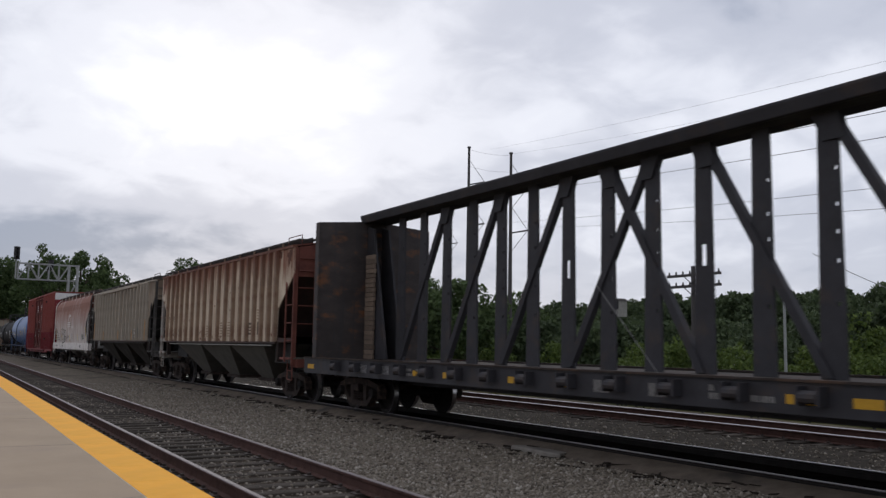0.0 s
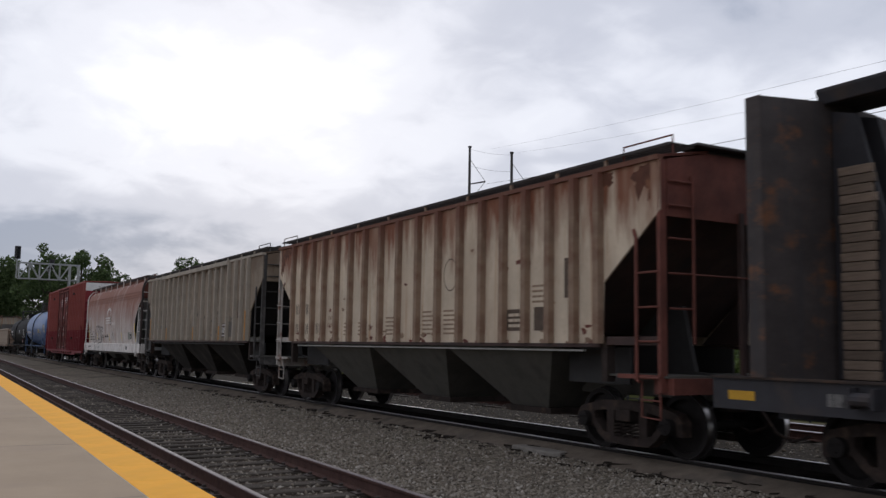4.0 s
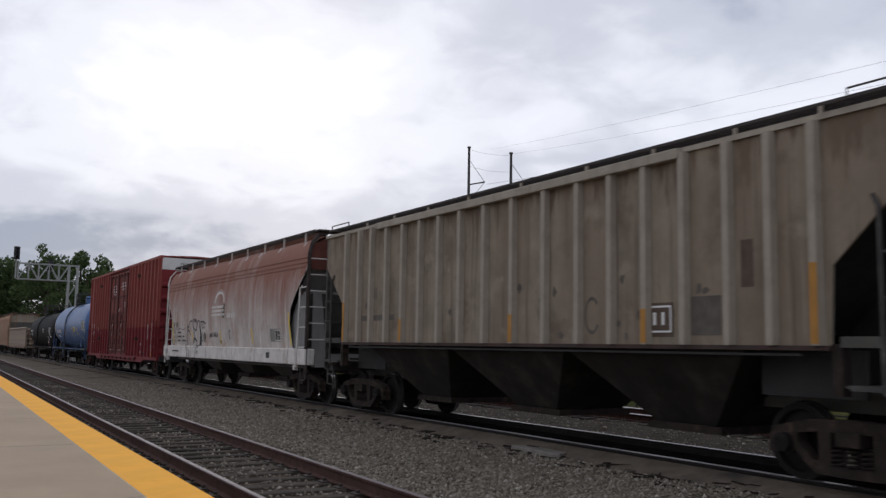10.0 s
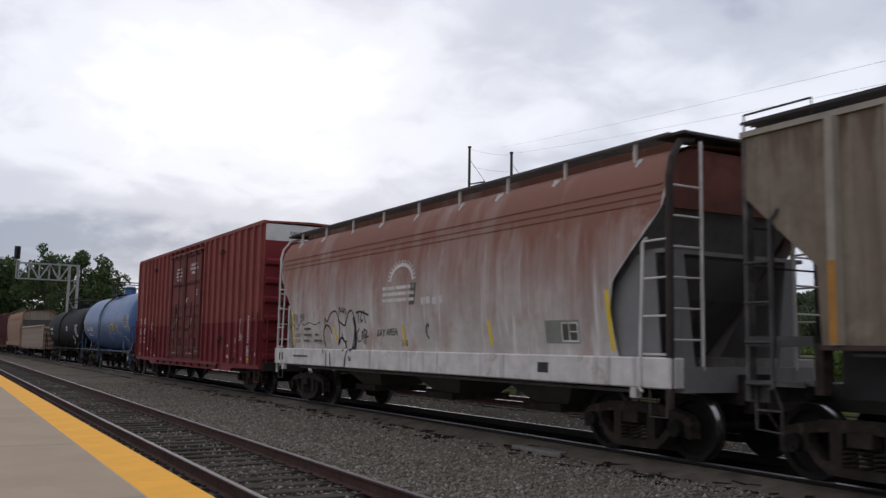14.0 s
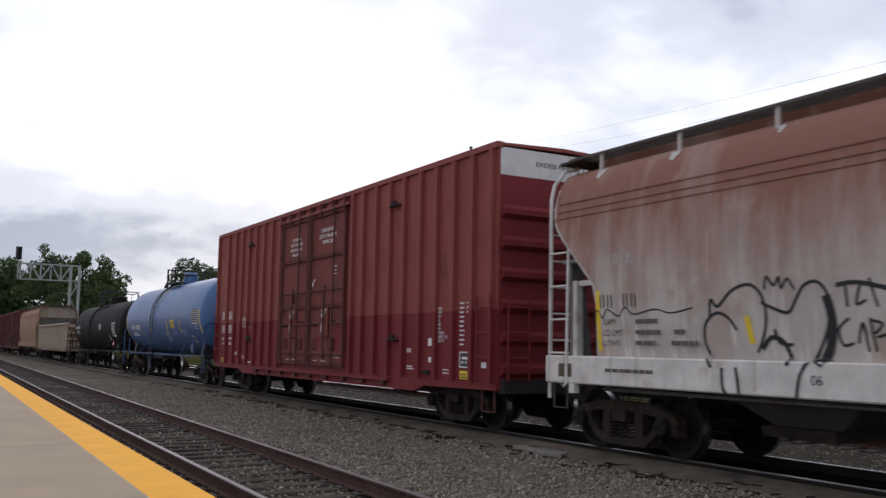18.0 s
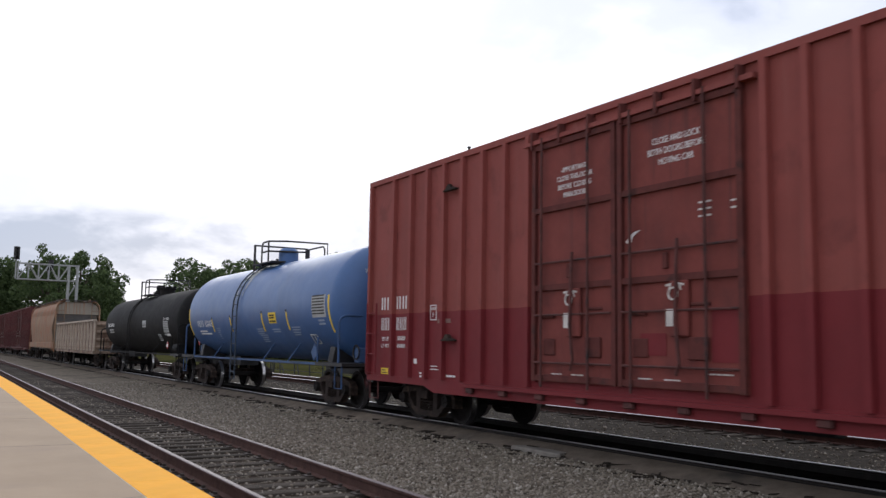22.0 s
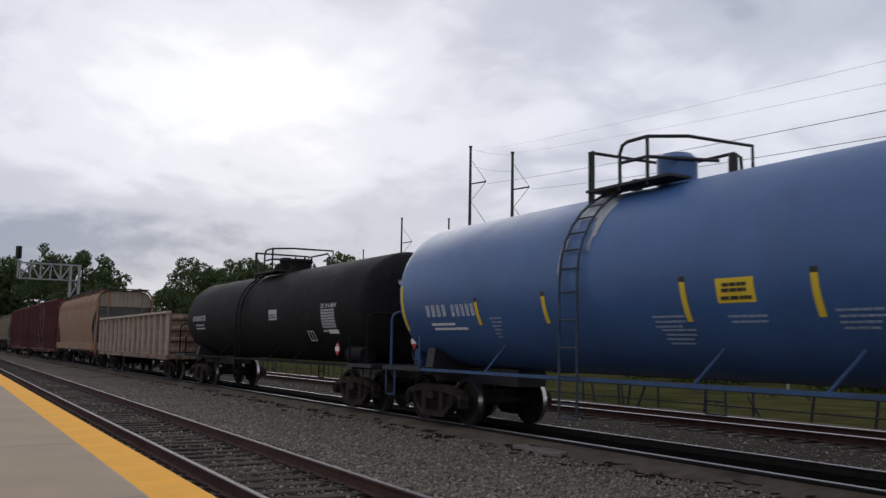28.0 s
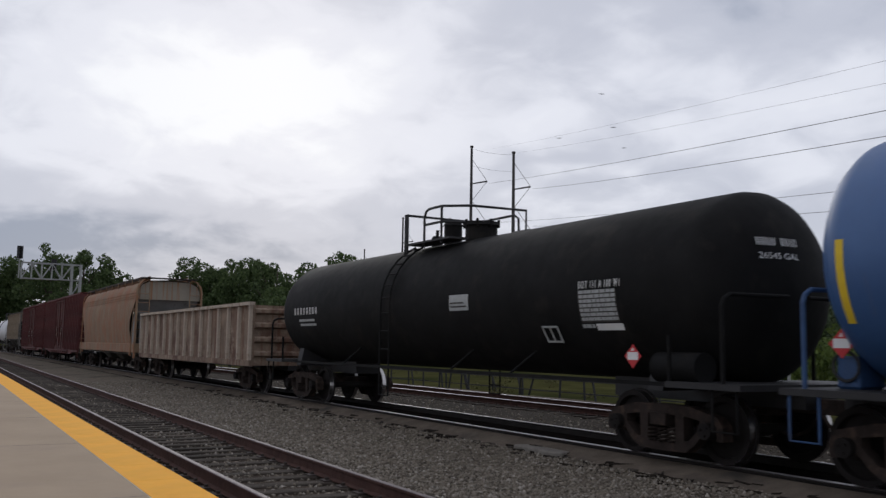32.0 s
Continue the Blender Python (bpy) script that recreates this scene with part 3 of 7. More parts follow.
def wheelset_mesh():
    bm = B()
    rod(bm, (0, -1.12, 0), (0, 1.12, 0), 0.075, 12)
    for s in (-1, 1):
        prof = [(0.10, 0.655), (0.13, 0.67), (0.36, 0.70), (0.38, 0.665), (0.485, 0.672), (0.485, 0.70), (0.458, 0.715), (0.455, 0.815), (0.38, 0.815), (0.36, 0.735), (0.13, 0.76), (0.10, 0.79)]
        seg = 32
        rings = [[bm.verts.new((r * math.cos(a), s * y, r * math.sin(a))) for r, y in prof] for a in (2 * math.pi * k / seg for k in range(seg))]
        for i in range(seg):
            for j in range(len(prof) - 1):
                f = bm.faces.new((rings[i][j], rings[(i + 1) % seg][j], rings[(i + 1) % seg][j + 1], rings[i][j + 1]))
                if j == 6:
                    f.material_index = 1
        # bearing cap with its three bolts
        rod(bm, (0, s * 0.98, 0), (0, s * 1.19, 0), 0.115, 12)
        for k in range(3):
            a = k * 2.094
            rod(bm, (0.06 * math.cos(a), s * 1.19, 0.06 * math.sin(a)), (0.06 * math.cos(a), s * 1.21, 0.06 * math.sin(a)), 0.018, 6)
    return mesh_of(bm, "wheelset", [M_WHEEL, M_TREAD], True)


def sideframe_mesh():
    """One casting: an arched top member, pedestals over the bearings and a spring seat, pierced by three windows."""
    half = [(1.13, 0.33), (1.13, 0.52), (1.04, 0.64), (0.86, 0.68), (0.55, 0.75), (0.0, 0.77)]
    low = [(0.80, 0.33), (0.78, 0.40), (0.62, 0.24), (0.46, 0.13), (0.0, 0.12)]
    arch = [(1.02, 0.33), (1.01, 0.52), (0.92, 0.57), (0.83, 0.52)]
    right = half[::-1] + arch + low
    ring = right[:-1] + [(-x, z) for x, z in right[::-1]][:-1]
    loops = [ring, [(-0.27, 0.24), (-0.27, 0.62), (0.27, 0.62), (0.27, 0.24)]]
    for s in (-1, 1):
        loops.append([(s * 0.43, 0.62), (s * 0.43, 0.28), (s * 0.50, 0.28), (s * 0.72, 0.47), (s * 0.72, 0.58)])
    bm = B()
    edges = []
    for pts in loops:
        v = [bm.verts.new((x, -0.09, z)) for x, z in pts]
        edges += [bm.edges.new((v[i], v[(i + 1) % len(v)])) for i in range(len(v))]
    bmesh.ops.triangle_fill(bm, edges=edges, use_beauty=True)
    ext = bmesh.ops.extrude_face_region(bm, geom=bm.faces[:])
    for v in ext["geom"]:
        if isinstance(v, bmesh.types.BMVert):
            v.co.y = 0.09
    return mesh_of(bm, "sideframe", M_TRUCK)


def spring_mesh():
    pts = [(0.078 * math.cos(a), 0.078 * math.sin(a), 0.22 + 0.24 * k / 36) for k, a in ((k, k * 2 * math.pi / 8) for k in range(37))]
    return mesh_of(pipe(B(), pts, 0.016, 4), "spring", M_TRUCK)


ME_WHEELSET, ME_SIDE, ME_SPRING = wheelset_mesh(), sideframe_mesh(), spring_mesh()
bm = box(B(), -0.16, 0.16, -1.17, 1.17, 0.47, 0.64)
rod(bm, (0, 0, 0.6), (0, 0, 0.74), 0.2, 12)
for s in (-1, 1):
    rod(bm, (s * 0.45, -0.8, 0.42), (s * 0.45, 0.8, 0.42), 0.05, 8)
    for q in (-1, 1):
        box(bm, s * 0.42 - 0.03, s * 0.42 + 0.03, q * 0.75 - 0.08, q * 0.75 + 0.08, 0.32, 0.52)
ME_BOLSTER = mesh_of(bm, "truck", M_TRUCK, bevel=0.01)


def add_truck(car, x):
    tr = new("truck", ME_BOLSTER)
    tr.parent, tr.location = car, (x, 0, 0)
    tagged(tr, "rusty iron truck with coil springs")
    for s in (-1, 1):
        sf = new("sideframe", ME_SIDE)
        sf.parent, sf.location = tr, (0, s * 1.0, 0)
        for k in (-0.19, 0, 0.19):
            sp = new("spring", ME_SPRING)
            sp.parent, sp.location = tr, (k, s * 1.04, 0)
        ws = new("wheelset", ME_WHEELSET)
        ws.parent, ws.location = tr, (s * 0.889, 0, WHEEL_R)
        WHEELS.append((ws, s * 0.889))


def coupler_mesh():
    bm = B()
    box(bm, -0.1, 0.55, -0.09, 0.09, 0.72, 0.92)
    slab(bm, [(0.5, -0.13), (0.66, -0.2), (0.80, -0.16), (0.78, -0.08), (0.68, -0.08), (0.68, 0.02), (0.82, 0.06), (0.84, 0.17), (0.62, 0.2), (0.5, 0.13)], "z", 0.66, 0.96)
    pipe(bm, [(0.1, -0.25, 0.72), (0.35, -0.27, 0.45), (0.6, -0.27, 0.36), (0.85, -0.22, 0.45)], 0.025, 6)
    return mesh_of(bm, "coupler", M_TRUCK, bevel=0.01)


ME_COUPLER = coupler_mesh()


def railcar(name, x, label, category, truck_at, coupler_at):
    car = tagged(new(name), label, category, "cars of the freight train")
    car.location = (x, Y_TRAIN, 0)
    CARS.append((car, x))
    for s in (-1, 1):
        add_truck(car, s * truck_at)
        c = new("coupler", ME_COUPLER)
        c.parent, c.location = car, (s * coupler_at, 0, 0)
        c.rotation_euler = (0, 0, 0 if s > 0 else math.pi)
    return car


def ladder_mesh(h, w=0.42, n=7, r=0.016):
    """Two stiles, joined by the lowest rung."""
    return pipe(B(), [(-w / 2, 0, h), (-w / 2, 0, 0), (w / 2, 0, 0), (w / 2, 0, h)], r * 1.4, 6)


RUNGS = {}


def rung(w, mat):
    key = (round(w, 2), mat.name)
    if key not in RUNGS:
        RUNGS[key] = mesh_of(pipe(B(), [(-w / 2, 0, 0), (w / 2, 0, 0)], 0.016, 6), "rung", mat)
    return RUNGS[key]


def add_ladder(car, loc, rz, h, w, n, mat):
    key = ("stiles", h, w, mat.name)
    if key not in RUNGS:
        RUNGS[key] = mesh_of(ladder_mesh(h, w), "ladder", mat)
    lad = place("ladder", RUNGS[key], car, loc, rz)
    for i in range(n):
        place("rung", rung(w, mat), lad, (0, 0, h * (i + 0.9) / (n + 0.4)))
    return lad


def place(name, me, parent, loc, rz=0.0, label=""):
    ob = new(name, me)
    ob.parent, ob.location = parent, loc
    ob.rotation_euler = (0, 0, rz)
    return tagged(ob, label)


def lettering(text, size, mat, parent, loc, rz=0.0, name="lettering", width=0.0, spacing=1.0):
    """Flat painted letters on an upright surface that faces -y."""
    cu = bpy.data.curves.new("letters", "FONT")
    cu.body, cu.size, cu.align_x, cu.extrude, cu.resolution_u = text, size, "CENTER", 0.002, 3
    cu.space_character = spacing
    tmp = new("letters", cu)
    bpy.context.view_layer.update()
    me = bpy.data.meshes.new_from_object(tmp.evaluated_get(bpy.context.evaluated_depsgraph_get()))
    bpy.data.objects.remove(tmp)
    if name == "number":
        # car numbers and owners' marks: a pair of plain bars for each character
        bm = B()
        for i, ch in enumerate(text):
            c = (i - (len(text) - 1) / 2) * 0.6 * size * spacing
            for j in (-1, 1) if ch != " " else ():
                box(bm, c + 0.135 * j * size - 0.052 * size, c + 0.135 * j * size + 0.052 * size, 0, 0.70 * size, -0.002, 0.002)
        me.clear_geometry()
        bm.to_mesh(me)
    me.materials.clear()
    me.materials.append(mat)
    k = 1.0
    if width:
        xs = [v.co.x for v in me.vertices]
        k = width / (max(xs) - min(xs))
    me.transform(Matrix.Rotation(radians(90), 4, "X") @ Matrix.Diagonal((k, 1, 1, 1)))
    ob = new(name, me)
    ob.parent, ob.location, ob.rotation_euler = parent, loc, (0, 0, rz)
    return tagged(ob, kind="stuff") if name in ("number", "tag_writing") else ob


def bars(rows, mat, parent, loc, name="stencil", h=0.035, seed=0):
    """Writing too small to read: short flat bars, rows of (x, z, length)."""
    rnd = random.Random(seed)
    bm = B()
    for x, z, ln in rows:
        c = x
        while c < x + ln - 0.02:
            w = min(rnd.uniform(0.06, 0.16), x + ln - c)
            box(bm, c, c + w * 0.85, -0.004, 0, z, z + h)
            c += w
    ob = part(name, bm, mat, parent)
    ob.location = loc
    return tagged(ob, kind="stuff")


def grating(bm, x0, x1, y0, y1, z):
    """A running board of bearing bars and cross bars."""
    for k in range(6):
        y = y0 + (y1 - y0) * k / 5
        box(bm, x0, x1, y - 0.006, y + 0.006, z - 0.022, z + 0.018)
    n = int((x1 - x0) / 0.09)
    for k in range(n + 1):
        x = x0 + (x1 - x0) * k / n
        box(bm, x - 0.010, x + 0.010, y0, y1, z, z + 0.014)
    return bm


# ribbed covered hopper
M_CREAM = material("rusty_cream", (0.60, 0.50, 0.375), 0.78, var=0.20, scale=1.5, bump=0.05, spots=(0.44, 0.35, 0.26), spot_at=0.51, spot_scale=1.1, streak=(0.40, 0.25, 0.15), streak_at=0.57, fade=((0.18, 0.064, 0.032), 3.22, 4.0, 3.3, 2.8), bands=((0.43, 0.33, 0.235), 0.48, 1.1), veil=((0.31, 0.175, 0.10), 0.62, 1.3))
M_CREAMRIB = material("rusty_cream_rib", (0.27, 0.185, 0.125), 0.78, var=0.25, scale=2.0, bump=0.05, spots=(0.15, 0.075, 0.045), spot_at=0.5, spot_scale=1.2, fade=((0.13, 0.05, 0.03), 3.2, 4.0, 2.4))
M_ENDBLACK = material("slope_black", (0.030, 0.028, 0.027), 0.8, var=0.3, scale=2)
M_ORANGE = material("orange_mark", (0.42, 0.20, 0.04), 0.75, var=0.2)
M_GREYTAN = material("grimy_grey", (0.27, 0.22, 0.162), 0.8, var=0.25, scale=1.3, bump=0.05, bump_scale=10, spots=(0.14, 0.108, 0.078), spot_at=0.53, spot_scale=1.1, streak=(0.135, 0.104, 0.075), streak_at=0.53, fade=((0.12, 0.082, 0.056), 3.75, 4.15, 3.0), bands=((0.165, 0.118, 0.08), 0.45, 1.2), veil=((0.32, 0.27, 0.21), 0.60, 1.6))
M_GREYRIB = material("pale_grey_rib", (0.35, 0.305, 0.245), 0.75, var=0.2, scale=2.0, spots=(0.22, 0.19, 0.155), spot_at=0.55, streak=(0.2, 0.165, 0.125), streak_at=0.58)
M_HOPPERGREY = material("hopper_grey", (0.090, 0.084, 0.070), 0.75, var=0.3, scale=1.5, spots=(0.055, 0.05, 0.043), spot_at=0.52)
M_RUSTRED = material("rust_red", (0.16, 0.05, 0.035), 0.8, var=0.4, scale=2.0, spots=(0.10, 0.035, 0.025), spot_at=0.55)
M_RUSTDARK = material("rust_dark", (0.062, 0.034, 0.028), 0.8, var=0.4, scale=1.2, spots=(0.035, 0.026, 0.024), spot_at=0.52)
M_DRIP = material("pale_drip", (0.30, 0.29, 0.26), 0.8, var=0.3, scale=3)
# near-black base carries the shade that lies on the bays under the car
M_BAYDARK = material("shaded_bay", (0.030, 0.026, 0.022), 0.85, var=0.35, scale=1.5, spots=(0.05, 0.043, 0.036), spot_at=0.55, spec=0.15)
M_PALEPOST = material("scuffed_pale_post", (0.42, 0.38, 0.34), 0.75, var=0.3, scale=3, spots=(0.20, 0.09, 0.06), spot_at=0.54, spot_scale=3)
M_DARKPOST = material("sooty_post", (0.075, 0.07, 0.066), 0.7, var=0.35, scale=3, spots=(0.13, 0.12, 0.11), spot_at=0.56, spot_scale=3, spec=0.2)
M_DARKROOF = material("dark_roof", (0.05, 0.042, 0.038), 0.8, var=0.3, scale=2.0)


def ribbed_hopper(name, x, label, m_side, m_post, top, sill, truck_at, ribs, m_run, bottoms=3, z_top=4.13, m_rib=None, rib_w=0.05, m_end=None, m_left=None, m_slope=None, m_drip=None, m_bay=None):
    car = railcar(name, x, label, "hopper car", truck_at, top + 0.45)
    m_rib, m_end = m_rib or m_side, m_end or m_side
    posts = {1: m_post, -1: m_left or m_post}
    zs, zg = 1.60, 2.48
    out = [(-top, z_top), (-top, 3.42), (-sill - 0.05, zg), (-sill, zs), (sill, zs), (sill + 0.05, zg), (top, 3.42), (top, z_top)]
    for s in (-1, 1):
        part("side_sheet", slab(B(), out, "y", s * 1.53, s * 1.56), m_side, car)
        part("side_sill", box(B(), -sill, sill, *sorted((s * 1.50, s * 1.60)), 1.545, 1.60), M_RUSTDARK, car, "rusted side sill")
        part("drip_edge", box(B(), -sill + 0.4, sill - 0.4, *sorted((s * 1.52, s * 1.57)), 1.48, 1.51), m_drip or M_ENDBLACK, car, "drip edge above the hoppers")
        part("top_chord", box(B(), -top, top, *sorted((s * 1.48, s * 1.60)), z_top, z_top + 0.07), m_rib, car)
        part("eave", slab(B(), [(s * 1.55, z_top + 0.07), (s * 0.62, 4.36), (s * 0.62, 4.32), (s * 1.5, z_top + 0.04)], "x", -top, top), m_run, car)
    # ribs stand proud of the sheets
    hat = [(-rib_w - 0.02, 0), (-rib_w, -0.10), (rib_w, -0.10), (rib_w + 0.02, 0)]
    long_rib = mesh_of(slab(B(), hat, "z", zs, z_top), "rib", m_rib)
    for s in (-1, 1):
        for rx in ribs:
            if abs(rx) < sill + 0.02:
                place("rib", long_rib, car, (rx, s * 1.56, 0), 0 if s < 0 else math.pi)
            else:
                k = (abs(rx) - sill - 0.05) / (top - sill - 0.05)
                z0 = zg + (3.42 - zg) * k
                place("rib", mesh_of(slab(B(), hat, "z", z0, z_top), "rib", m_rib), car, (rx, s * 1.56, 0), 0 if s < 0 else math.pi)
    part("roof", slab(B(), [(-0.62, 4.30), (0.62, 4.30), (0.62, 4.36), (-0.62, 4.36)], "x", -top, top), M_DARKROOF, car)
    part("hatch_cover", box(B(), -top + 1.2, top - 1.2, -0.3, 0.3, 4.36, 4.42), M_DARKROOF, car)
    # running boards on brackets
    for s in (-1, 1):
        bm = B()
        grating(bm, -top - 0.1, top + 0.1, *sorted((s * 1.0, s * 1.46)), 4.35)
        part("running_board", bm, M_DARKROOF, car, "dark grated running board")
        part("hatch_coaming", box(B(), -top + 0.3, top - 0.3, *sorted((s * 0.92, s * 0.97)), 4.18, 4.46), M_DARKROOF, car, "dark hatch coaming along the roof")
        br = mesh_of(box(B(), -0.025, 0.025, -0.02, 0.02, 0, 0.17), "bracket", m_rib)
        for rx in ribs[1::2]:
            place("bracket", br, car, (rx, s * 1.44, 4.20))
    for s in (-1, 1):
        bm = B()
        pipe(bm, [(s * (top + 0.1), -1.4, 4.2), (s * (top + 0.1), -1.4, 4.47), (s * (top - 0.9), -1.4, 4.47), (s * (top - 0.9), -1.4, 4.25)], 0.014)
        part("roof_grab", bm, posts[s], car)
    # end slope sheets, bulkheads and the end platform
    for s in (-1, 1):
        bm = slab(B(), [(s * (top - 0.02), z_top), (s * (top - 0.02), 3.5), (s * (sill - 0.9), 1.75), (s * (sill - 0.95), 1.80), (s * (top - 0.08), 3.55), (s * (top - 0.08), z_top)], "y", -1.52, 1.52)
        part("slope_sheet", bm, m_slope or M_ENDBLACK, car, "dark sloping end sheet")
        part("end_panel", slab(B(), [(-1.43, 3.35), (1.43, 3.35), (1.43, 4.15), (0.64, 4.31), (-0.64, 4.31), (-1.43, 4.15)], "x", s * (top - 0.015), s * (top + 0.01)), m_end, car)
        part("end_walk", box(B(), *sorted((s * (top - 0.30), s * (top + 0.16))), -0.98, 1.42, 4.37, 4.405), M_DARKROOF, car, "dark end walkway")
        part("end_sill", box(B(), *sorted((s * (top - 0.25), s * (top + 0.12))), -1.45, 1.45, 0.92, 1.14), posts[s], car)
        part("centre_sill", box(B(), *sorted((s * (sill - 2.0), s * (top + 0.1))), -0.3, 0.3, 0.80, 1.14), M_HOPPERGREY, car)
        # dark plates added to close the open gap over the truck
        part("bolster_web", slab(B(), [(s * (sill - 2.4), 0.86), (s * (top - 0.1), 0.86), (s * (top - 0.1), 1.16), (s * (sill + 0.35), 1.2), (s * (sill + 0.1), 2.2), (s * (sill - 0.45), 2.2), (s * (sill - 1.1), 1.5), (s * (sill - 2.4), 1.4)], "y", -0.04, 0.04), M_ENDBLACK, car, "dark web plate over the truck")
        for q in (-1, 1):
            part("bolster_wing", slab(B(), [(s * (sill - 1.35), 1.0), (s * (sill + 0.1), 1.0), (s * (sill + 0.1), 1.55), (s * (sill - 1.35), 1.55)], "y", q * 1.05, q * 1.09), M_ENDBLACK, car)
        for q in (-1, 1):
            part("corner_post", box(B(), *sorted((s * (top - 0.06), s * top)), *sorted((q * 1.44, q * 1.56)), 0.95, z_top), posts[s], car)
            # added plate whose dark colour stands in for shade inside the end
            part("liner_plate", slab(B(), [(s * (top - 0.10), 3.42), (s * (sill + 0.04), 2.48), (s * (sill - 0.01), 1.61), (s * (sill - 1.0), 1.61), (s * (top - 0.10), 3.5)], "y", q * 1.50, q * 1.526), m_slope or M_ENDBLACK, car, "dark plate added for the shade inside the end")
            part("brace", box(B(), *sorted((s * (sill + 0.0), s * (sill + 0.12))), *sorted((q * 1.40, q * 1.55)), 1.05, 1.62), M_TRUCK, car)
            part("side_stringer", box(B(), *sorted((s * (sill + 0.12), s * (top - 0.06))), *sorted((q * 1.42, q * 1.56)), 1.58, 1.70), m_left if m_left and s < 0 else m_slope or M_HOPPERGREY, car)
            part("platform_plate", box(B(), *sorted((s * (sill + 0.1), s * (top + 0.05))), *sorted((q * 0.5, q * 1.5)), 1.14, 1.17), M_HOPPERGREY, car)
        for q in (-1, 1):
            lad = part("ladder", pipe(B(), [(s * (top - 0.52), q * 1.56, 3.20), (s * (top - 0.43), q * 1.60, 3.06), (s * (top - 0.43), q * 1.60, 1.10), (s * (top - 0.38), q * 1.60, 1.08)], 0.026, 8), posts[s], car, "bent ladder stile")
            for z in (1.14, 1.63, 2.10, 2.58):
                place("rung", rung(0.42, posts[s]), lad, (s * (top - 0.23), q * 1.585, z))
        lad = part("end_ladder", pipe(B(), [(s * (top + 0.03), -0.98, 3.95), (s * (top + 0.05), -0.98, 3.8), (s * (top + 0.05), -0.98, 1.6)], 0.022, 8), posts[s], car, "end ladder stile")
        for z in (2.08, 2.56, 3.04, 3.50, 3.84):
            place("rung", rung(0.46, posts[s]), lad, (s * (top + 0.04), -1.20, z), math.pi / 2)
        part("end_handrail", pipe(B(), [(s * (top + 0.05), -0.98, 2.56), (s * (top + 0.05), 1.3, 2.56)], 0.014), posts[s], car)
        part("end_post", box(B(), *sorted((s * (top - 0.02), s * (top + 0.05))), -0.04, 0.04, 1.14, 3.5), m_slope or M_ENDBLACK, car)
        for q in (-1, 1):
            bm = pipe(B(), [(-0.17, 0, 0.12), (-0.17, 0, -0.38), (0.19, 0, -0.40), (0.20, 0, -0.12), (0.10, 0, 0.12)], 0.017)
            pipe(bm, [(-0.17, 0, -0.15), (0.20, 0, -0.15)], 0.014)
            place("step_stirrup", mesh_of(bm, "step_stirrup", posts[s]), car, (s * (top - 0.27), q * 1.5, 0.98), 0, "bent steel step")
            part("sill_bar", box(B(), *sorted((s * (top - 0.85), s * top)), *sorted((q * 1.53, q * 1.58)), 1.12, 1.18), posts[s], car)
    # discharge bays
    w = 2 * (sill - 1.25) / bottoms
    for i in range(bottoms):
        c = -(sill - 1.25) + w * (i + 0.5)
        bm = B()
        a, b_, lo = w * 0.5, w * 0.16, 0.50
        top_v = [bm.verts.new((c + sx * a, sy * 1.51, 1.545)) for sx, sy in ((-1, -1), (1, -1), (1, 1), (-1, 1))]
        low_v = [bm.verts.new((c + sx * b_, sy * 0.72, lo)) for sx, sy in ((-1, -1), (1, -1), (1, 1), (-1, 1))]
        for k in range(4):
            bm.faces.new((top_v[k], top_v[(k + 1) % 4], low_v[(k + 1) % 4], low_v[k]))
        bm.faces.new(low_v)
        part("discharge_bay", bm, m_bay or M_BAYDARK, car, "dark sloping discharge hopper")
        part("outlet_gate", box(B(), c - w * 0.2, c + w * 0.2, -0.78, 0.78, 0.40, 0.50), M_TRUCK, car)
    return car


bm = pipe(B(), [(-0.16, 0, 0.1), (-0.16, 0, -0.36), (0.16, 0, -0.36), (0.16, 0, 0.1)], 0.016)
ME_STIRRUP = mesh_of(bm, "step_stirrup", M_HOPPERGREY)

h1 = ribbed_hopper("covered_hopper_car", 23.17, "cream ribbed covered hopper streaked with rust", M_CREAM, M_RUSTRED, 7.53, 6.30, 6.30,
                   [q + 0.13 for q in (-6.41, -5.68, -5.0, -4.28, -3.5, -2.71, -1.93, -1.12, -0.29, 0.56, 1.38, 2.19, 2.95, 3.64, 4.30, 4.95, 5.58, 6.15)], M_RUSTRED, m_rib=M_CREAMRIB, rib_w=0.062, m_end=M_RUSTRED, m_left=M_PALEPOST, m_slope=M_RUSTDARK, m_drip=M_DRIP, m_bay=M_HOPPERGREY)
h2 = ribbed_hopper("covered_hopper_car", 6.58, "grimy grey-tan ribbed covered hopper car", M_GREYTAN, M_DARKPOST, 7.66, 6.58, 6.45,
                   [-6.36, -5.63, -5.0, -4.25, -3.5, -2.76, -2.0, -1.21, -0.38, 0.5, 1.4, 2.25, 3.0, 3.72, 4.44, 5.19, 5.83, 6.45], M_GREYTAN, m_rib=M_GREYRIB, rib_w=0.05, m_end=M_GREYTAN, m_left=M_DARKPOST)


# round-sided covered hopper
M_GRATE = material("grating_steel", (0.10, 0.085, 0.078), 0.75, var=0.3, scale=3, spec=0.2)
M_ENDGREY = material("end_grey", (0.235, 0.228, 0.222), 0.75, var=0.2, scale=1.2, streak=(0.14, 0.13, 0.125), streak_at=0.58)
M_WORN = material("worn_white", (0.52, 0.50, 0.48), 0.8, var=0.2, scale=3, spots=(0.30, 0.20, 0.16), spot_at=0.55, spot_scale=3)
M_RUSTPOST = material("rusted_post", (0.045, 0.03, 0.026), 0.8, var=0.4, scale=4)

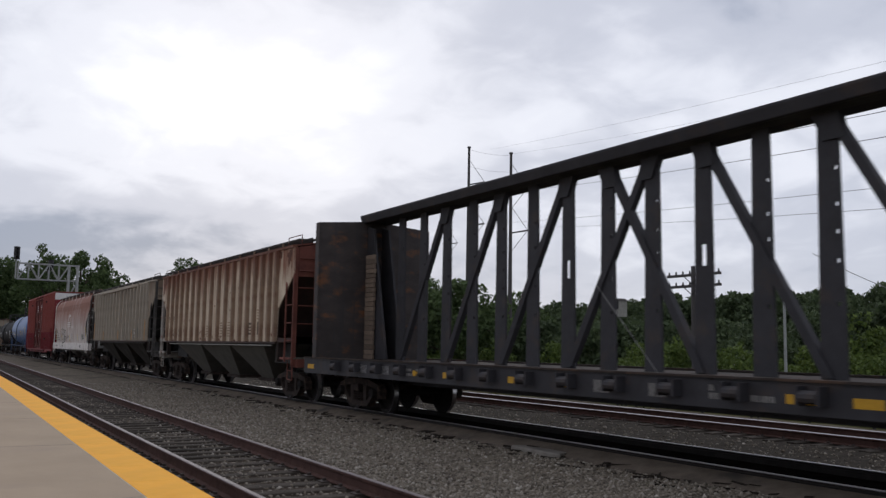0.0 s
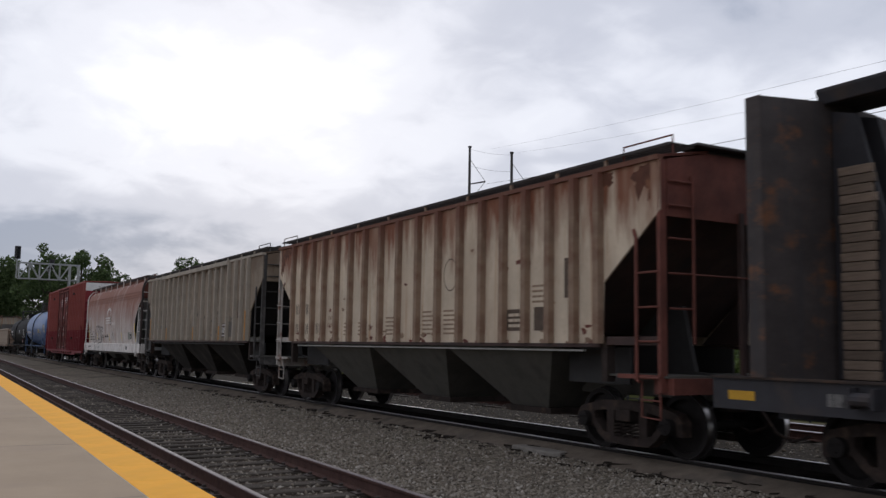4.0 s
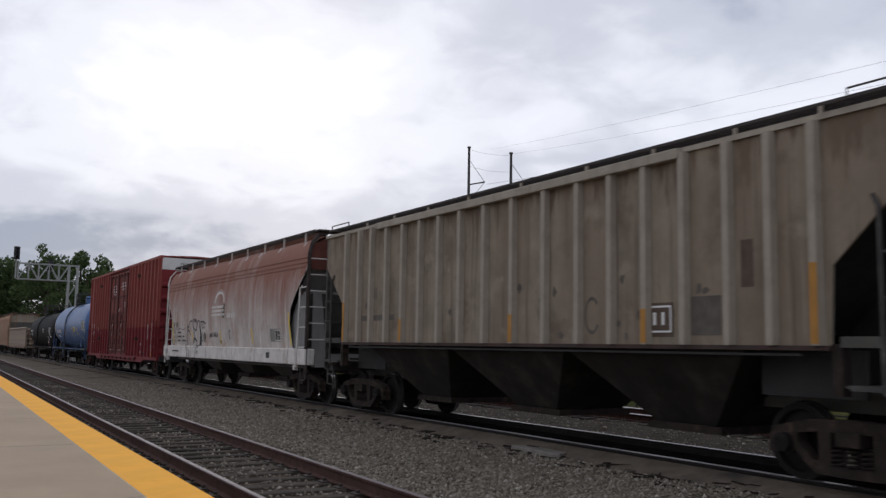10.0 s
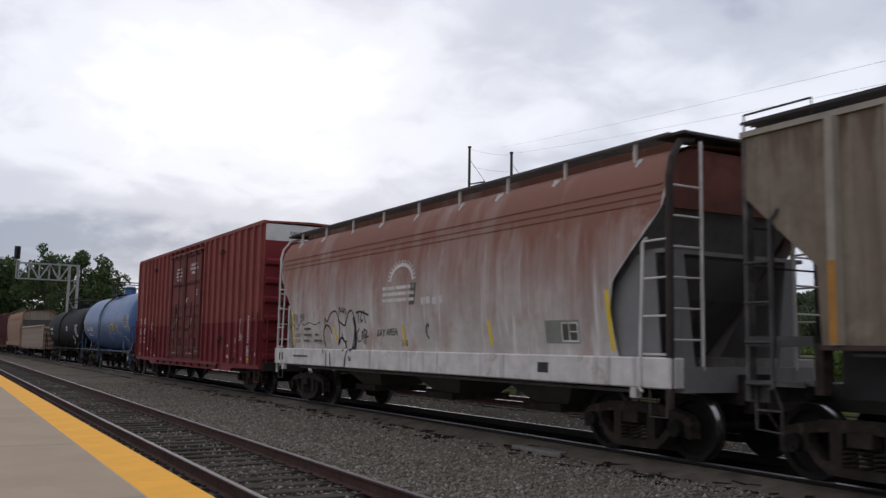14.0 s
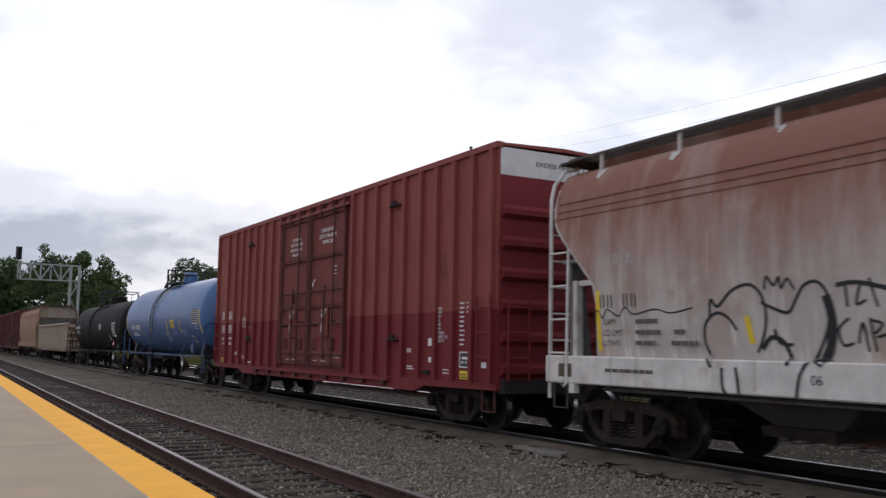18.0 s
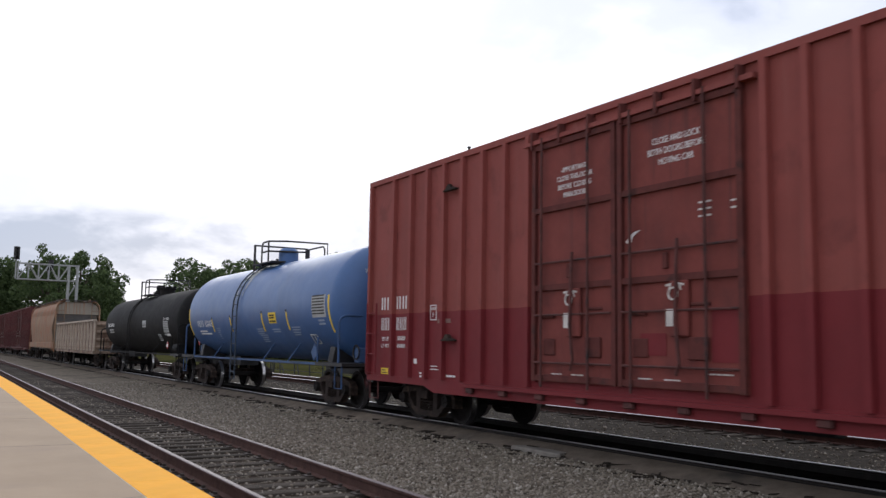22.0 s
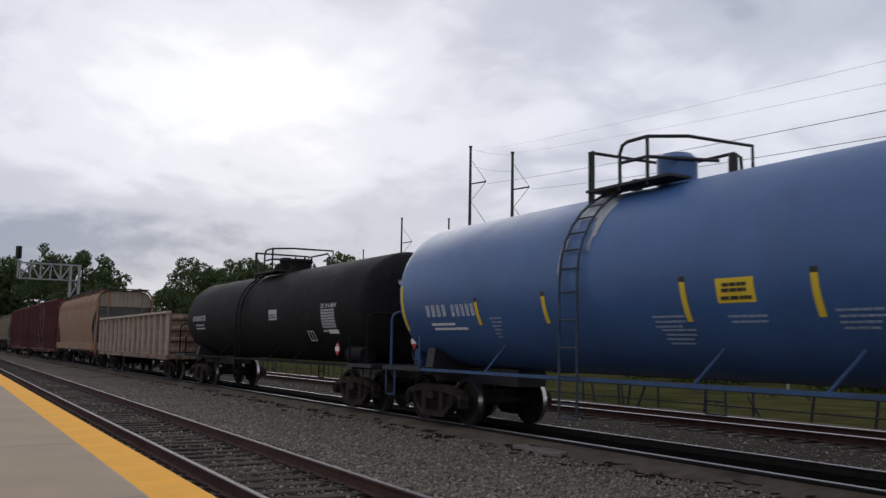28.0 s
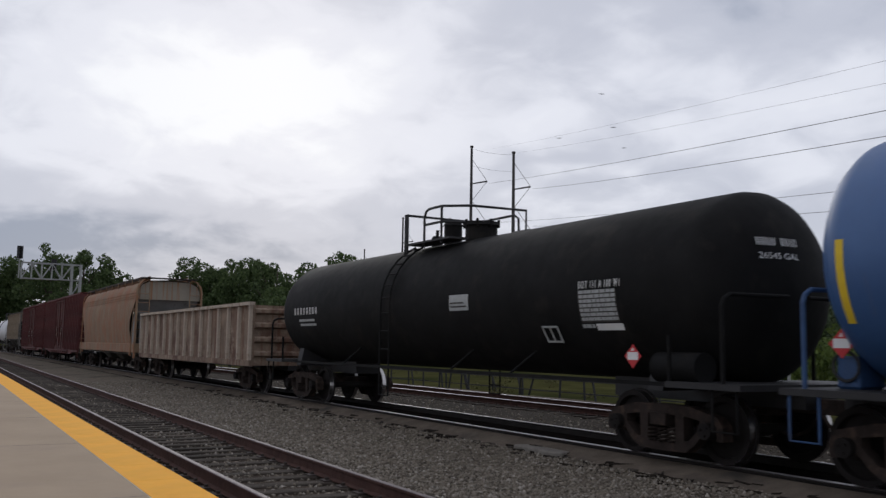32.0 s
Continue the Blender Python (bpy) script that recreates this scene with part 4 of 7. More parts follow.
def round_hopper(name, x, label, m_side, m_sill, top, sill, truck_at, m_end, m_edge):
    car = railcar(name, x, label, "hopper car", truck_at, sill + 0.35)
    prof = [(1.46, 1.42), (1.50, 1.7), (1.55, 2.1), (1.575, 2.5), (1.575, 2.9), (1.55, 3.3), (1.50, 3.6), (1.455, 3.88), (1.37, 4.12), (1.24, 4.29), (0.95, 4.40), (0.0, 4.46)]
    edge = [(1.42, -1.14), (2.1, -1.23), (2.42, -1.20), (2.6, -1.05), (2.9, -0.74), (3.2, -0.42), (3.45, -0.19), (3.7, -0.12), (9.0, -0.12)]

    def reach(z):
        for (z0, a), (z1_, b_) in zip(edge, edge[1:]):
            if z <= z1_:
                return sill + a + (b_ - a) * (z - z0) / (z1_ - z0)
    for s in (-1, 1):
        bm = B()
        cols = 24
        rows = [[bm.verts.new((reach(z) * (2 * i / cols - 1), s * y, z)) for i in range(cols + 1)] for y, z in prof]
        for a, b_ in zip(rows, rows[1:]):
            for i in range(cols):
                bm.faces.new((a[i], a[i + 1], b_[i + 1], b_[i]))
        part("side_shell", bm, m_side, car, smooth=True)
        part("side_sill", box(B(), -sill, sill, *sorted((s * 1.30, s * 1.58)), 1.0, 1.42), m_sill, car, "pale scuffed side sill", bevel=0.02)
        for z, y in ((3.56, 1.510), (3.67, 1.492), (3.80, 1.472)):
            part("roof_seam", box(B(), -top + 0.02, top - 0.02, *sorted((s * (y - 0.02), s * (y + 0.012))), z, z + 0.022), m_side, car)
        for e in (-1, 1):
            bm = B()
            rnd = random.Random(3 + e + 5 * s)
            prev = None
            for k in range(27):
                z = 1.46 + k * 0.1
                y = next(y0 + (y1 - y0) * (z - z0) / (z1_ - z0) for (y0, z0), (y1, z1_) in zip(prof, prof[1:]) if z <= z1_)
                w = rnd.uniform(0.012, 0.05)
                pair = [bm.verts.new((e * (reach(z) + 0.004), s * (y + 0.004), z)), bm.verts.new((e * (reach(z) - w), s * (y + 0.004), z))]
                if prev:
                    bm.faces.new((prev[0], prev[1], pair[1], pair[0]))
                prev = pair
            part("worn_edge", bm, m_edge, car, "paint worn white along the end of the side")
        part("running_board", grating(B(), -top + 0.05, top - 0.05, *sorted((s * 0.75, s * 1.3)), 4.54), M_GRATE, car, "grey-brown grated running board")
        part("hatch_coaming", box(B(), -top + 0.3, top - 0.3, *sorted((s * 0.86, s * 0.90)), 4.2, 4.62), m_side, car, "faded hatch coaming along the roof")
        br = mesh_of(box(B(), -0.03, 0.03, -0.02, 0.02, 0, 0.43), "bracket", m_side)
        for i in range(9):
            place("bracket", br, car, (-top + 0.8 + i * (2 * top - 1.6) / 8, s * 1.25, 4.1))
    for s in (-1, 1):
        bm = slab(B(), [(s * (top - 0.12), 3.62), (s * (sill - 1.35), 2.3), (s * (sill - 2.2), 1.45), (s * (sill - 2.25), 1.5), (s * (sill - 1.4), 2.35), (s * (top - 0.18), 3.66)], "y", -1.40, 1.40)
        part("slope_sheet", bm, M_ENDGREY, car, "grey sloping end sheet")
        bm = slab(B(), [(-1.46, 3.5), (-1.46, 3.7), (-1.42, 3.95), (-1.3, 4.18), (-0.9, 4.38), (0.9, 4.38), (1.3, 4.18), (1.42, 3.95), (1.46, 3.7), (1.46, 3.5)], "x", s * (top - 0.12), s * (top - 0.06))
        part("end_panel", bm, m_end, car, "rust-stained upper end panel")
        part("end_walk", box(B(), *sorted((s * (top - 0.35), s * (top + 0.22))), -1.28, 1.28, 4.50, 4.54), M_DARKROOF, car, "dark grated end walkway")
        part("end_beam", box(B(), *sorted((s * (top - 0.42), s * (top - 0.05))), -1.42, 1.42, 2.86, 2.92), M_ENDGREY, car)
        part("end_sill", box(B(), *sorted((s * (sill - 0.25), s * sill)), -1.29, 1.29, 0.95, 1.30), M_ENDGREY, car)
        part("centre_sill", box(B(), *sorted((s * 3.5, s * (sill + 0.1))), -0.3, 0.3, 0.78, 1.2), M_TRUCK, car)
        for q in (-1, 1):
            m_post = M_RUSTPOST if s > 0 and m_edge is M_WORN else m_sill
            post_r = 0.055 if s > 0 else 0.032
            if s > 0:
                part("shear_plate", slab(B(), [(s * (sill - 1.9), 1.42), (s * (sill - 0.32), 1.42), (s * (sill - 0.42), 2.86), (s * (sill - 0.8), 2.86), (s * (sill - 1.25), 2.4)], "y", q * 1.40, q * 1.43), M_ENDGREY, car, "grey plate behind the end of the side")
            else:
                bm = box(B(), -sill + 0.47, -sill + 0.57, *sorted((q * 1.28, q * 1.40)), 1.42, 2.58)
                box(bm, -sill + 0.57, -sill + 0.95, *sorted((q * 1.30, q * 1.36)), 2.50, 2.58)
                part("end_frame", bm, m_sill, car, "pale upright frame under the end")
            part("end_gusset", slab(B(), [(q * 1.28, 1.3), (q * 0.85, 1.3), (q * 1.05, 2.86), (q * 1.28, 2.86)], "x", s * (sill - 0.28), s * (sill - 0.25)), M_ENDGREY, car)
            bm = pipe(B(), [(s * (sill - 0.05), q * 1.52, 0.75), (s * (sill - 0.05), q * 1.52, 1.0), (s * (sill - 0.05), q * 1.5, 3.9), (s * (sill - 0.05), q * 1.44, 4.15), (s * (sill - 0.1), q * 1.25, 4.40), (s * (sill - 0.12), q * 1.0, 4.46)], post_r, 8)
            part("corner_post", bm, m_post, car)
            lad = part("ladder", pipe(B(), [(s * (sill - 0.5), q * 1.50, 3.08), (s * (sill - 0.54), q * 1.54, 3.0), (s * (sill - 0.56), q * 1.60, 1.0), (s * (sill - 0.5), q * 1.6, 0.95)], 0.024, 6), m_sill, car, "white side ladder stile")
            for z in (1.46, 1.98, 2.50, 3.02):
                place("rung", rung(0.5, m_sill), lad, (s * (sill - 0.30), q * 1.54, z))
            lad = part("end_ladder", pipe(B(), [(s * (sill - 0.02), q * 0.94, 1.25), (s * (sill - 0.02), q * 0.94, 4.42)], 0.026, 6), m_sill, car, "white end ladder stile")
            for z in (1.66, 2.08, 2.5, 2.92, 3.34, 3.76):
                place("rung", rung(0.56, m_sill), lad, (s * (sill - 0.02), q * 1.22, z), math.pi / 2)
            place("step_stirrup", ME_STIRRUP, car, (s * (sill - 0.3), q * 1.5, 0.98), 0, "bent steel step")
            part("jacking_pad", box(B(), *sorted((s * (truck_at + 0.5), s * (truck_at + 0.62))), *sorted((q * 1.5, q * 1.6)), 0.86, 1.0), m_sill, car)
    for i in range(3):
        c = -3.6 + 3.6 * i
        bm = B()
        tv = [bm.verts.new((c + sx * 1.75, sy * 1.25, 1.42)) for sx, sy in ((-1, -1), (1, -1), (1, 1), (-1, 1))]
        lv = [bm.verts.new((c + sx * 0.5, sy * 0.5, 0.58)) for sx, sy in ((-1, -1), (1, -1), (1, 1), (-1, 1))]
        for k in range(4):
            bm.faces.new((tv[k], tv[(k + 1) % 4], lv[(k + 1) % 4], lv[k]))
        bm.faces.new(lv)
        part("discharge_bay", bm, M_HOPPERGREY, car, "dark sloping discharge hopper")
        part("outlet_gate", box(B(), c - 0.55, c + 0.55, -0.7, 0.7, 0.45, 0.58), M_TRUCK, car)
    part("train_line", pipe(B(), [(-sill + 1, -1.2, 0.93), (sill - 1, -1.2, 0.93)], 0.03), M_STEELGREY, car)
    return car


M_PINKWHITE = material("faded_red_white", (0.54, 0.485, 0.445), 0.8, var=0.25, scale=0.9, bump=0.05, bump_scale=8, spots=(0.40, 0.31, 0.265), spot_at=0.52, spot_scale=1.1, streak=(0.66, 0.61, 0.57), streak_at=0.55, fade=((0.235, 0.105, 0.074), 1.9, 3.5, 2.4, 2.4), bands=((0.42, 0.34, 0.30), 0.56, 0.9), veil=((0.44, 0.36, 0.32), 0.60, 1.4))
M_TAN = material("tan_rusted", (0.25, 0.17, 0.105), 0.8, var=0.25, scale=0.8, spots=(0.25, 0.115, 0.06), spot_at=0.49, spot_scale=0.9, streak=(0.22, 0.085, 0.042), streak_at=0.50, bands=((0.25, 0.10, 0.05), 0.50, 0.9), veil=((0.16, 0.15, 0.075), 0.62, 0.8))
M_TANEND = material("tan_end", (0.27, 0.24, 0.195), 0.8, var=0.2, scale=0.8, streak=(0.26, 0.12, 0.05), streak_at=0.53)
h3 = round_hopper("covered_hopper_car", -9.99, "faded red and white round-sided hopper with scrawls", M_PINKWHITE, M_CHALK, 7.45, 7.65, 6.40, M_RUSTRED, M_WORN)
h4 = round_hopper("covered_hopper_car", -97.3, "tan round-sided covered hopper with rust stains", M_TAN, M_TAN, 8.0, 8.1, 6.7, M_TANEND, M_TAN)

# box car
M_BOXRED = material("boxcar_red_faded", (0.245, 0.060, 0.050), 0.7, var=0.14, scale=0.8, spots=(0.165, 0.04, 0.034), spot_at=0.55, streak=(0.235, 0.07, 0.058), streak_at=0.57, spec=0.25, bands=((0.185, 0.047, 0.040), 0.54, 0.7))
M_BOXROD = material("grimy_door_iron", (0.105, 0.034, 0.03), 0.8, var=0.4, scale=4, spots=(0.03, 0.02, 0.02), spot_at=0.55, spot_scale=3)
M_DOORRED = material("door_red_worn", (0.195, 0.050, 0.042), 0.75, var=0.22, scale=1.6, spots=(0.12, 0.036, 0.032), spot_at=0.54, spot_scale=1.4, streak=(0.11, 0.036, 0.032), streak_at=0.56, spec=0.2)
# darker red paints in the shadow that door bars and fittings throw
M_DOORDARK = material("door_frame_shade", (0.125, 0.036, 0.031), 0.8, var=0.3, scale=3, spots=(0.06, 0.024, 0.022), spot_at=0.54, spot_scale=3, spec=0.2)
M_PANELWHITE = material("scuffed_white", (0.62, 0.61, 0.59), 0.75, var=0.15, scale=2, streak=(0.36, 0.27, 0.24), streak_at=0.58)
M_BOXRED2 = material("boxcar_red_fresh", (0.170, 0.022, 0.026), 0.65, var=0.15, scale=1.0, spec=0.2)
M_OLDRED = material("old_boxcar_red", (0.105, 0.026, 0.025), 0.8, var=0.35, scale=0.8, spots=(0.055, 0.028, 0.027), spot_at=0.54, streak=(0.06, 0.02, 0.02), streak_at=0.54)


def box_car(name, x, label, half, m_up, m_low, z0=0.78, z1=5.10, white_end=True, doors=True, ribs=None):
    car = railcar(name, x, label, "boxcar", half - 2.0, half + 0.3)
    split = 2.2
    for s in (-1, 1):
        part("upper_side", box(B(), -half, half, *sorted((s * 1.44, s * 1.48)), split, z1), m_up, car)
        part("lower_side", box(B(), -half, half, *sorted((s * 1.44, s * 1.48)), z0 + 0.12, split), m_low, car, "newer darker red paint")
        part("side_sill", slab(B(), [(-half, z0 + 0.12), (-half, z0 - 0.0), (-half + 2.6, z0 - 0.02), (-half + 3.0, z0 - 0.14), (half - 3.0, z0 - 0.14), (half - 2.6, z0 - 0.02), (half, z0), (half, z0 + 0.12)], "y", s * 1.42, s * 1.50), m_low, car)
        part("top_rail", box(B(), -half - 0.02, half + 0.02, *sorted((s * 1.40, s * 1.53)), z1 - 0.02, z1 + 0.09), m_up, car)
    door = (-2.3, -0.2, 2.15)
    rib_u = mesh_of(slab(B(), [(-0.06, 0), (-0.05, -0.085), (0.05, -0.085), (0.06, 0)], "z", split, z1 - 0.02), "rib", m_up)
    rib_l = mesh_of(slab(B(), [(-0.06, 0), (-0.05, -0.085), (0.05, -0.085), (0.06, 0)], "z", z0 + 0.12, split), "rib", m_low)
    n = int(2 * half / 0.715)
    for rx in ribs or [-half + 0.08 + i * (2 * half - 0.16) / n for i in range(n + 1)]:
        if doors and door[0] - 0.05 < rx < door[2] + 0.05:
            continue
        for s in (-1, 1):
            place("rib", rib_u, car, (rx, s * 1.48, 0), 0 if s < 0 else math.pi)
            place("rib", rib_l, car, (rx, s * 1.48, 0), 0 if s < 0 else math.pi)
    for s in (-1, 1):
        part("roof", slab(B(), [(0, z1 + 0.13), (s * 1.5, z1 + 0.08), (s * 1.5, z1 + 0.03), (0, z1 + 0.06)], "x", -half, half), m_up, car)
        # corrugated end
        part("end_sheet", box(B(), *sorted((s * (half - 0.05), s * half)), -1.44, 1.44, z0, z1 - (0.50 if white_end else 0)), m_low, car)
        if white_end:
            part("white_end_panel", box(B(), *sorted((s * (half - 0.05), s * (half + 0.004))), -1.44, 1.44, z1 - 0.50, z1), M_PANELWHITE, car, "white painted panel on the end")
        corr = mesh_of(slab(B(), [(0, -0.13), (0.09, -0.05), (0.09, 0.05), (0, 0.13)], "y", -1.42, 1.42), "corrugation", m_low)
        k = 6
        for i in range(k):
            z = z0 + 0.35 + i * (z1 - 0.95 - z0) / k
            place("corrugation", corr, car, (s * half, 0, z), 0 if s > 0 else math.pi)
        part("end_sill", box(B(), *sorted((s * (half - 0.1), s * (half + 0.1))), -1.4, 1.4, z0 - 0.05, z0 + 0.2), M_BLACK, car)
        part("centre_sill", box(B(), *sorted((0, s * half)), -0.25, 0.25, 0.7, 1.0), M_BLACK, car)
        for q in (-1, 1):
            add_ladder(car, (s * (half - 0.32), q * 1.57, 0.95), 0, 1.5, 0.45, 3, m_low)
            add_ladder(car, (s * (half + 0.12), q * 1.1, 0.95), math.pi / 2, 1.5, 0.45, 3, m_low)
            place("step_stirrup", ME_STIRRUP_RED, car, (s * (half - 0.3), q * 1.46, 0.80), 0, "bent steel step")
    part("underframe", box(B(), -half + 3, half - 3, -0.9, 0.9, 0.62, 0.9), M_BLACK, car)
    part("brake_cylinder", rod(B(), (1.0, 0.5, 0.55), (1.9, 0.5, 0.55), 0.16, 10), M_BLACK, car)
    if doors:
        for s in (-1, 1):
            for a, b_ in ((door[0], door[1]), (door[1], door[2])):
                d = part("plug_door", box(B(), a + 0.03, b_ - 0.03, *sorted((s * 1.48, s * 1.515)), 1.0, z1 - 0.22), M_DOORRED if white_end else m_up, car)
                bm = B()
                for z in (1.06, 2.49, 3.75, z1 - 0.30):
                    box(bm, a + 0.10, b_ - 0.10, *sorted((s * 1.515, s * 1.565)), z - 0.045, z + 0.045)
                for xx in (a + 0.07, b_ - 0.07):
                    box(bm, xx - 0.045, xx + 0.045, *sorted((s * 1.515, s * 1.575)), 1.0, z1 - 0.22)
                part("door_frame", bm, M_DOORDARK if white_end else m_up, d)
                for k, (hx, hz, hw, hh) in enumerate(((0.30, 1.42, 0.30, 0.26), (1.35, 1.40, 0.36, 0.30), (0.25, 2.0, 0.34, 0.05), (1.40, 2.1, 0.34, 0.05), (0.9, 2.62, 0.10, 0.22), (0.35, 1.02, 0.22, 0.10), (1.45, 1.02, 0.22, 0.10))):
                    part("hasp", box(B(), a + hx, a + hx + hw, *sorted((s * 1.515, s * (1.54 + 0.012 * (k % 3)))), hz, hz + hh), M_DOORDARK if white_end else m_up, d, bevel=0.012)
                for xx in (a + 0.32, b_ - 0.62):
                    part("lock_rod", rod(B(), (xx, s * 1.60, 0.92), (xx, s * 1.60, z1 - 0.16), 0.022, 8), M_BOXROD, d)
                c_ = (a + b_) / 2
                for z in (1.30, 2.05, 2.88):
                    part("lock_bar", rod(B(), (a + 0.12, s * 1.575, z), (b_ - 0.12, s * 1.575, z), 0.018, 6), M_BOXROD, d)
                part("gear_box", box(B(), c_ - 0.12, c_ + 0.22, *sorted((s * 1.515, s * 1.58)), 1.70, 2.45), M_DOORRED if white_end else m_up, d, bevel=0.02)
                part("door_handle", pipe(B(), [(c_ + 0.06, s * 1.60, 3.0), (c_ + 0.06, s * 1.62, 2.55), (c_ + 0.04, s * 1.63, 1.9), (c_ + 0.10, s * 1.62, 1.35), (c_ + 0.02, s * 1.6, 1.2)], 0.024), M_BOXROD, d)
                part("hand_wheel", pipe(B(), [(c_ - 0.02 + 0.08 * math.cos(t_), s * 1.60, 2.27 + 0.08 * math.sin(t_)) for t_ in (k * math.pi / 6 for k in range(13))], 0.014), M_CHALK, d, "worn white ring handle")
                part("white_plate", box(B(), c_ - 0.16, c_ - 0.03, *sorted((s * 1.585, s * 1.59)), 1.84, 2.07), M_CHALK, d, "white notice plate")
                for e in (-1, 1):
                    part("white_scuff", slab(B(), [(c_ + e * 0.06, 2.415), (c_ + e * 0.17, 2.40), (c_ + e * 0.16, 2.37), (c_ + e * 0.10, 2.385), (c_ + e * 0.12, 2.31), (c_ + e * 0.09, 2.32)], "y", *sorted((s * 1.582, s * 1.588))), M_CHALK, d)
            part("door_track", box(B(), door[0] - 2.2, door[2] + 2.4, *sorted((s * 1.5, s * 1.60)), 0.80, 0.86), m_low, car)
            part("upper_track", box(B(), door[0] - 0.2, door[2] + 0.2, *sorted((s * 1.48, s * 1.60)), z1 - 0.24, z1 - 0.17), m_up, car)
            for k in range(7):
                hx = door[0] + 0.05 + k * (door[2] - door[0] - 0.1) / 6
                part("track_bracket", box(B(), hx - 0.025, hx + 0.025, *sorted((s * 1.48, s * 1.615)), z1 - 0.32, z1 - 0.02), M_DOORDARK if white_end else m_up, car)
            for k in range(9):
                hx = door[0] - 1.9 + k * (door[2] - door[0] + 4.0) / 8
                part("sill_bracket", box(B(), hx - 0.10, hx + 0.10, *sorted((s * 1.50, s * 1.58)), 0.70, 0.80), M_BOXROD, car, bevel=0.015)
    return car


bm = pipe(B(), [(-0.2, 0, 0.1), (-0.2, 0, -0.4), (0.2, 0, -0.4), (0.2, 0, 0.1)], 0.018)
ME_STIRRUP_RED = mesh_of(bm, "step_stirrup", M_BOXROD)
bx = box_car("box_car", -27.78, "tall brown-red boxcar with twin plug doors", 8.6, M_BOXRED, M_BOXRED2,
             ribs=[-8.5, -7.38, -6.6, -5.92, -5.25, -4.57, -3.87, -3.15, -2.45, 2.45, 3.05, 3.73, 4.42, 5.08, 5.8, 6.47, 7.14, 7.81, 8.45])
rb1 = box_car("box_car", -115.5, "old dark red boxcar", 8.6, M_OLDRED, M_OLDRED, z1=4.5, white_end=False)
rb2 = box_car("box_car", -134.5, "old dark red boxcar", 8.6, M_OLDRED, M_OLDRED, z1=4.5, white_end=False)

# tank car
M_BLUE = material("blue_enamel", (0.049, 0.118, 0.28), 0.43, var=0.16, scale=0.7, spots=(0.045, 0.105, 0.23), spot_at=0.55, spot_scale=0.6, streak=(0.058, 0.105, 0.225), streak_at=0.60, spec=0.45, veil=((0.030, 0.070, 0.165), 0.57, 0.55))
M_BLUETRIM = material("dirty_blue_trim", (0.035, 0.085, 0.20), 0.6, var=0.3, scale=3, spots=(0.03, 0.04, 0.07), spot_at=0.55)
M_SOOTTRIM = material("sooty_ladder_blue", (0.045, 0.062, 0.088), 0.7, var=0.4, scale=4, spots=(0.12, 0.13, 0.14), spot_at=0.58, spot_scale=5)
M_TANKBLACK = material("tank_black", (0.0125, 0.0122, 0.0122), 0.7, var=0.35, scale=1.2, spots=(0.02, 0.018, 0.016), spot_at=0.55, spec=0.1)
M_TANKWHITE = material("tank_white", (0.55, 0.56, 0.58), 0.6, var=0.1, scale=0.8)


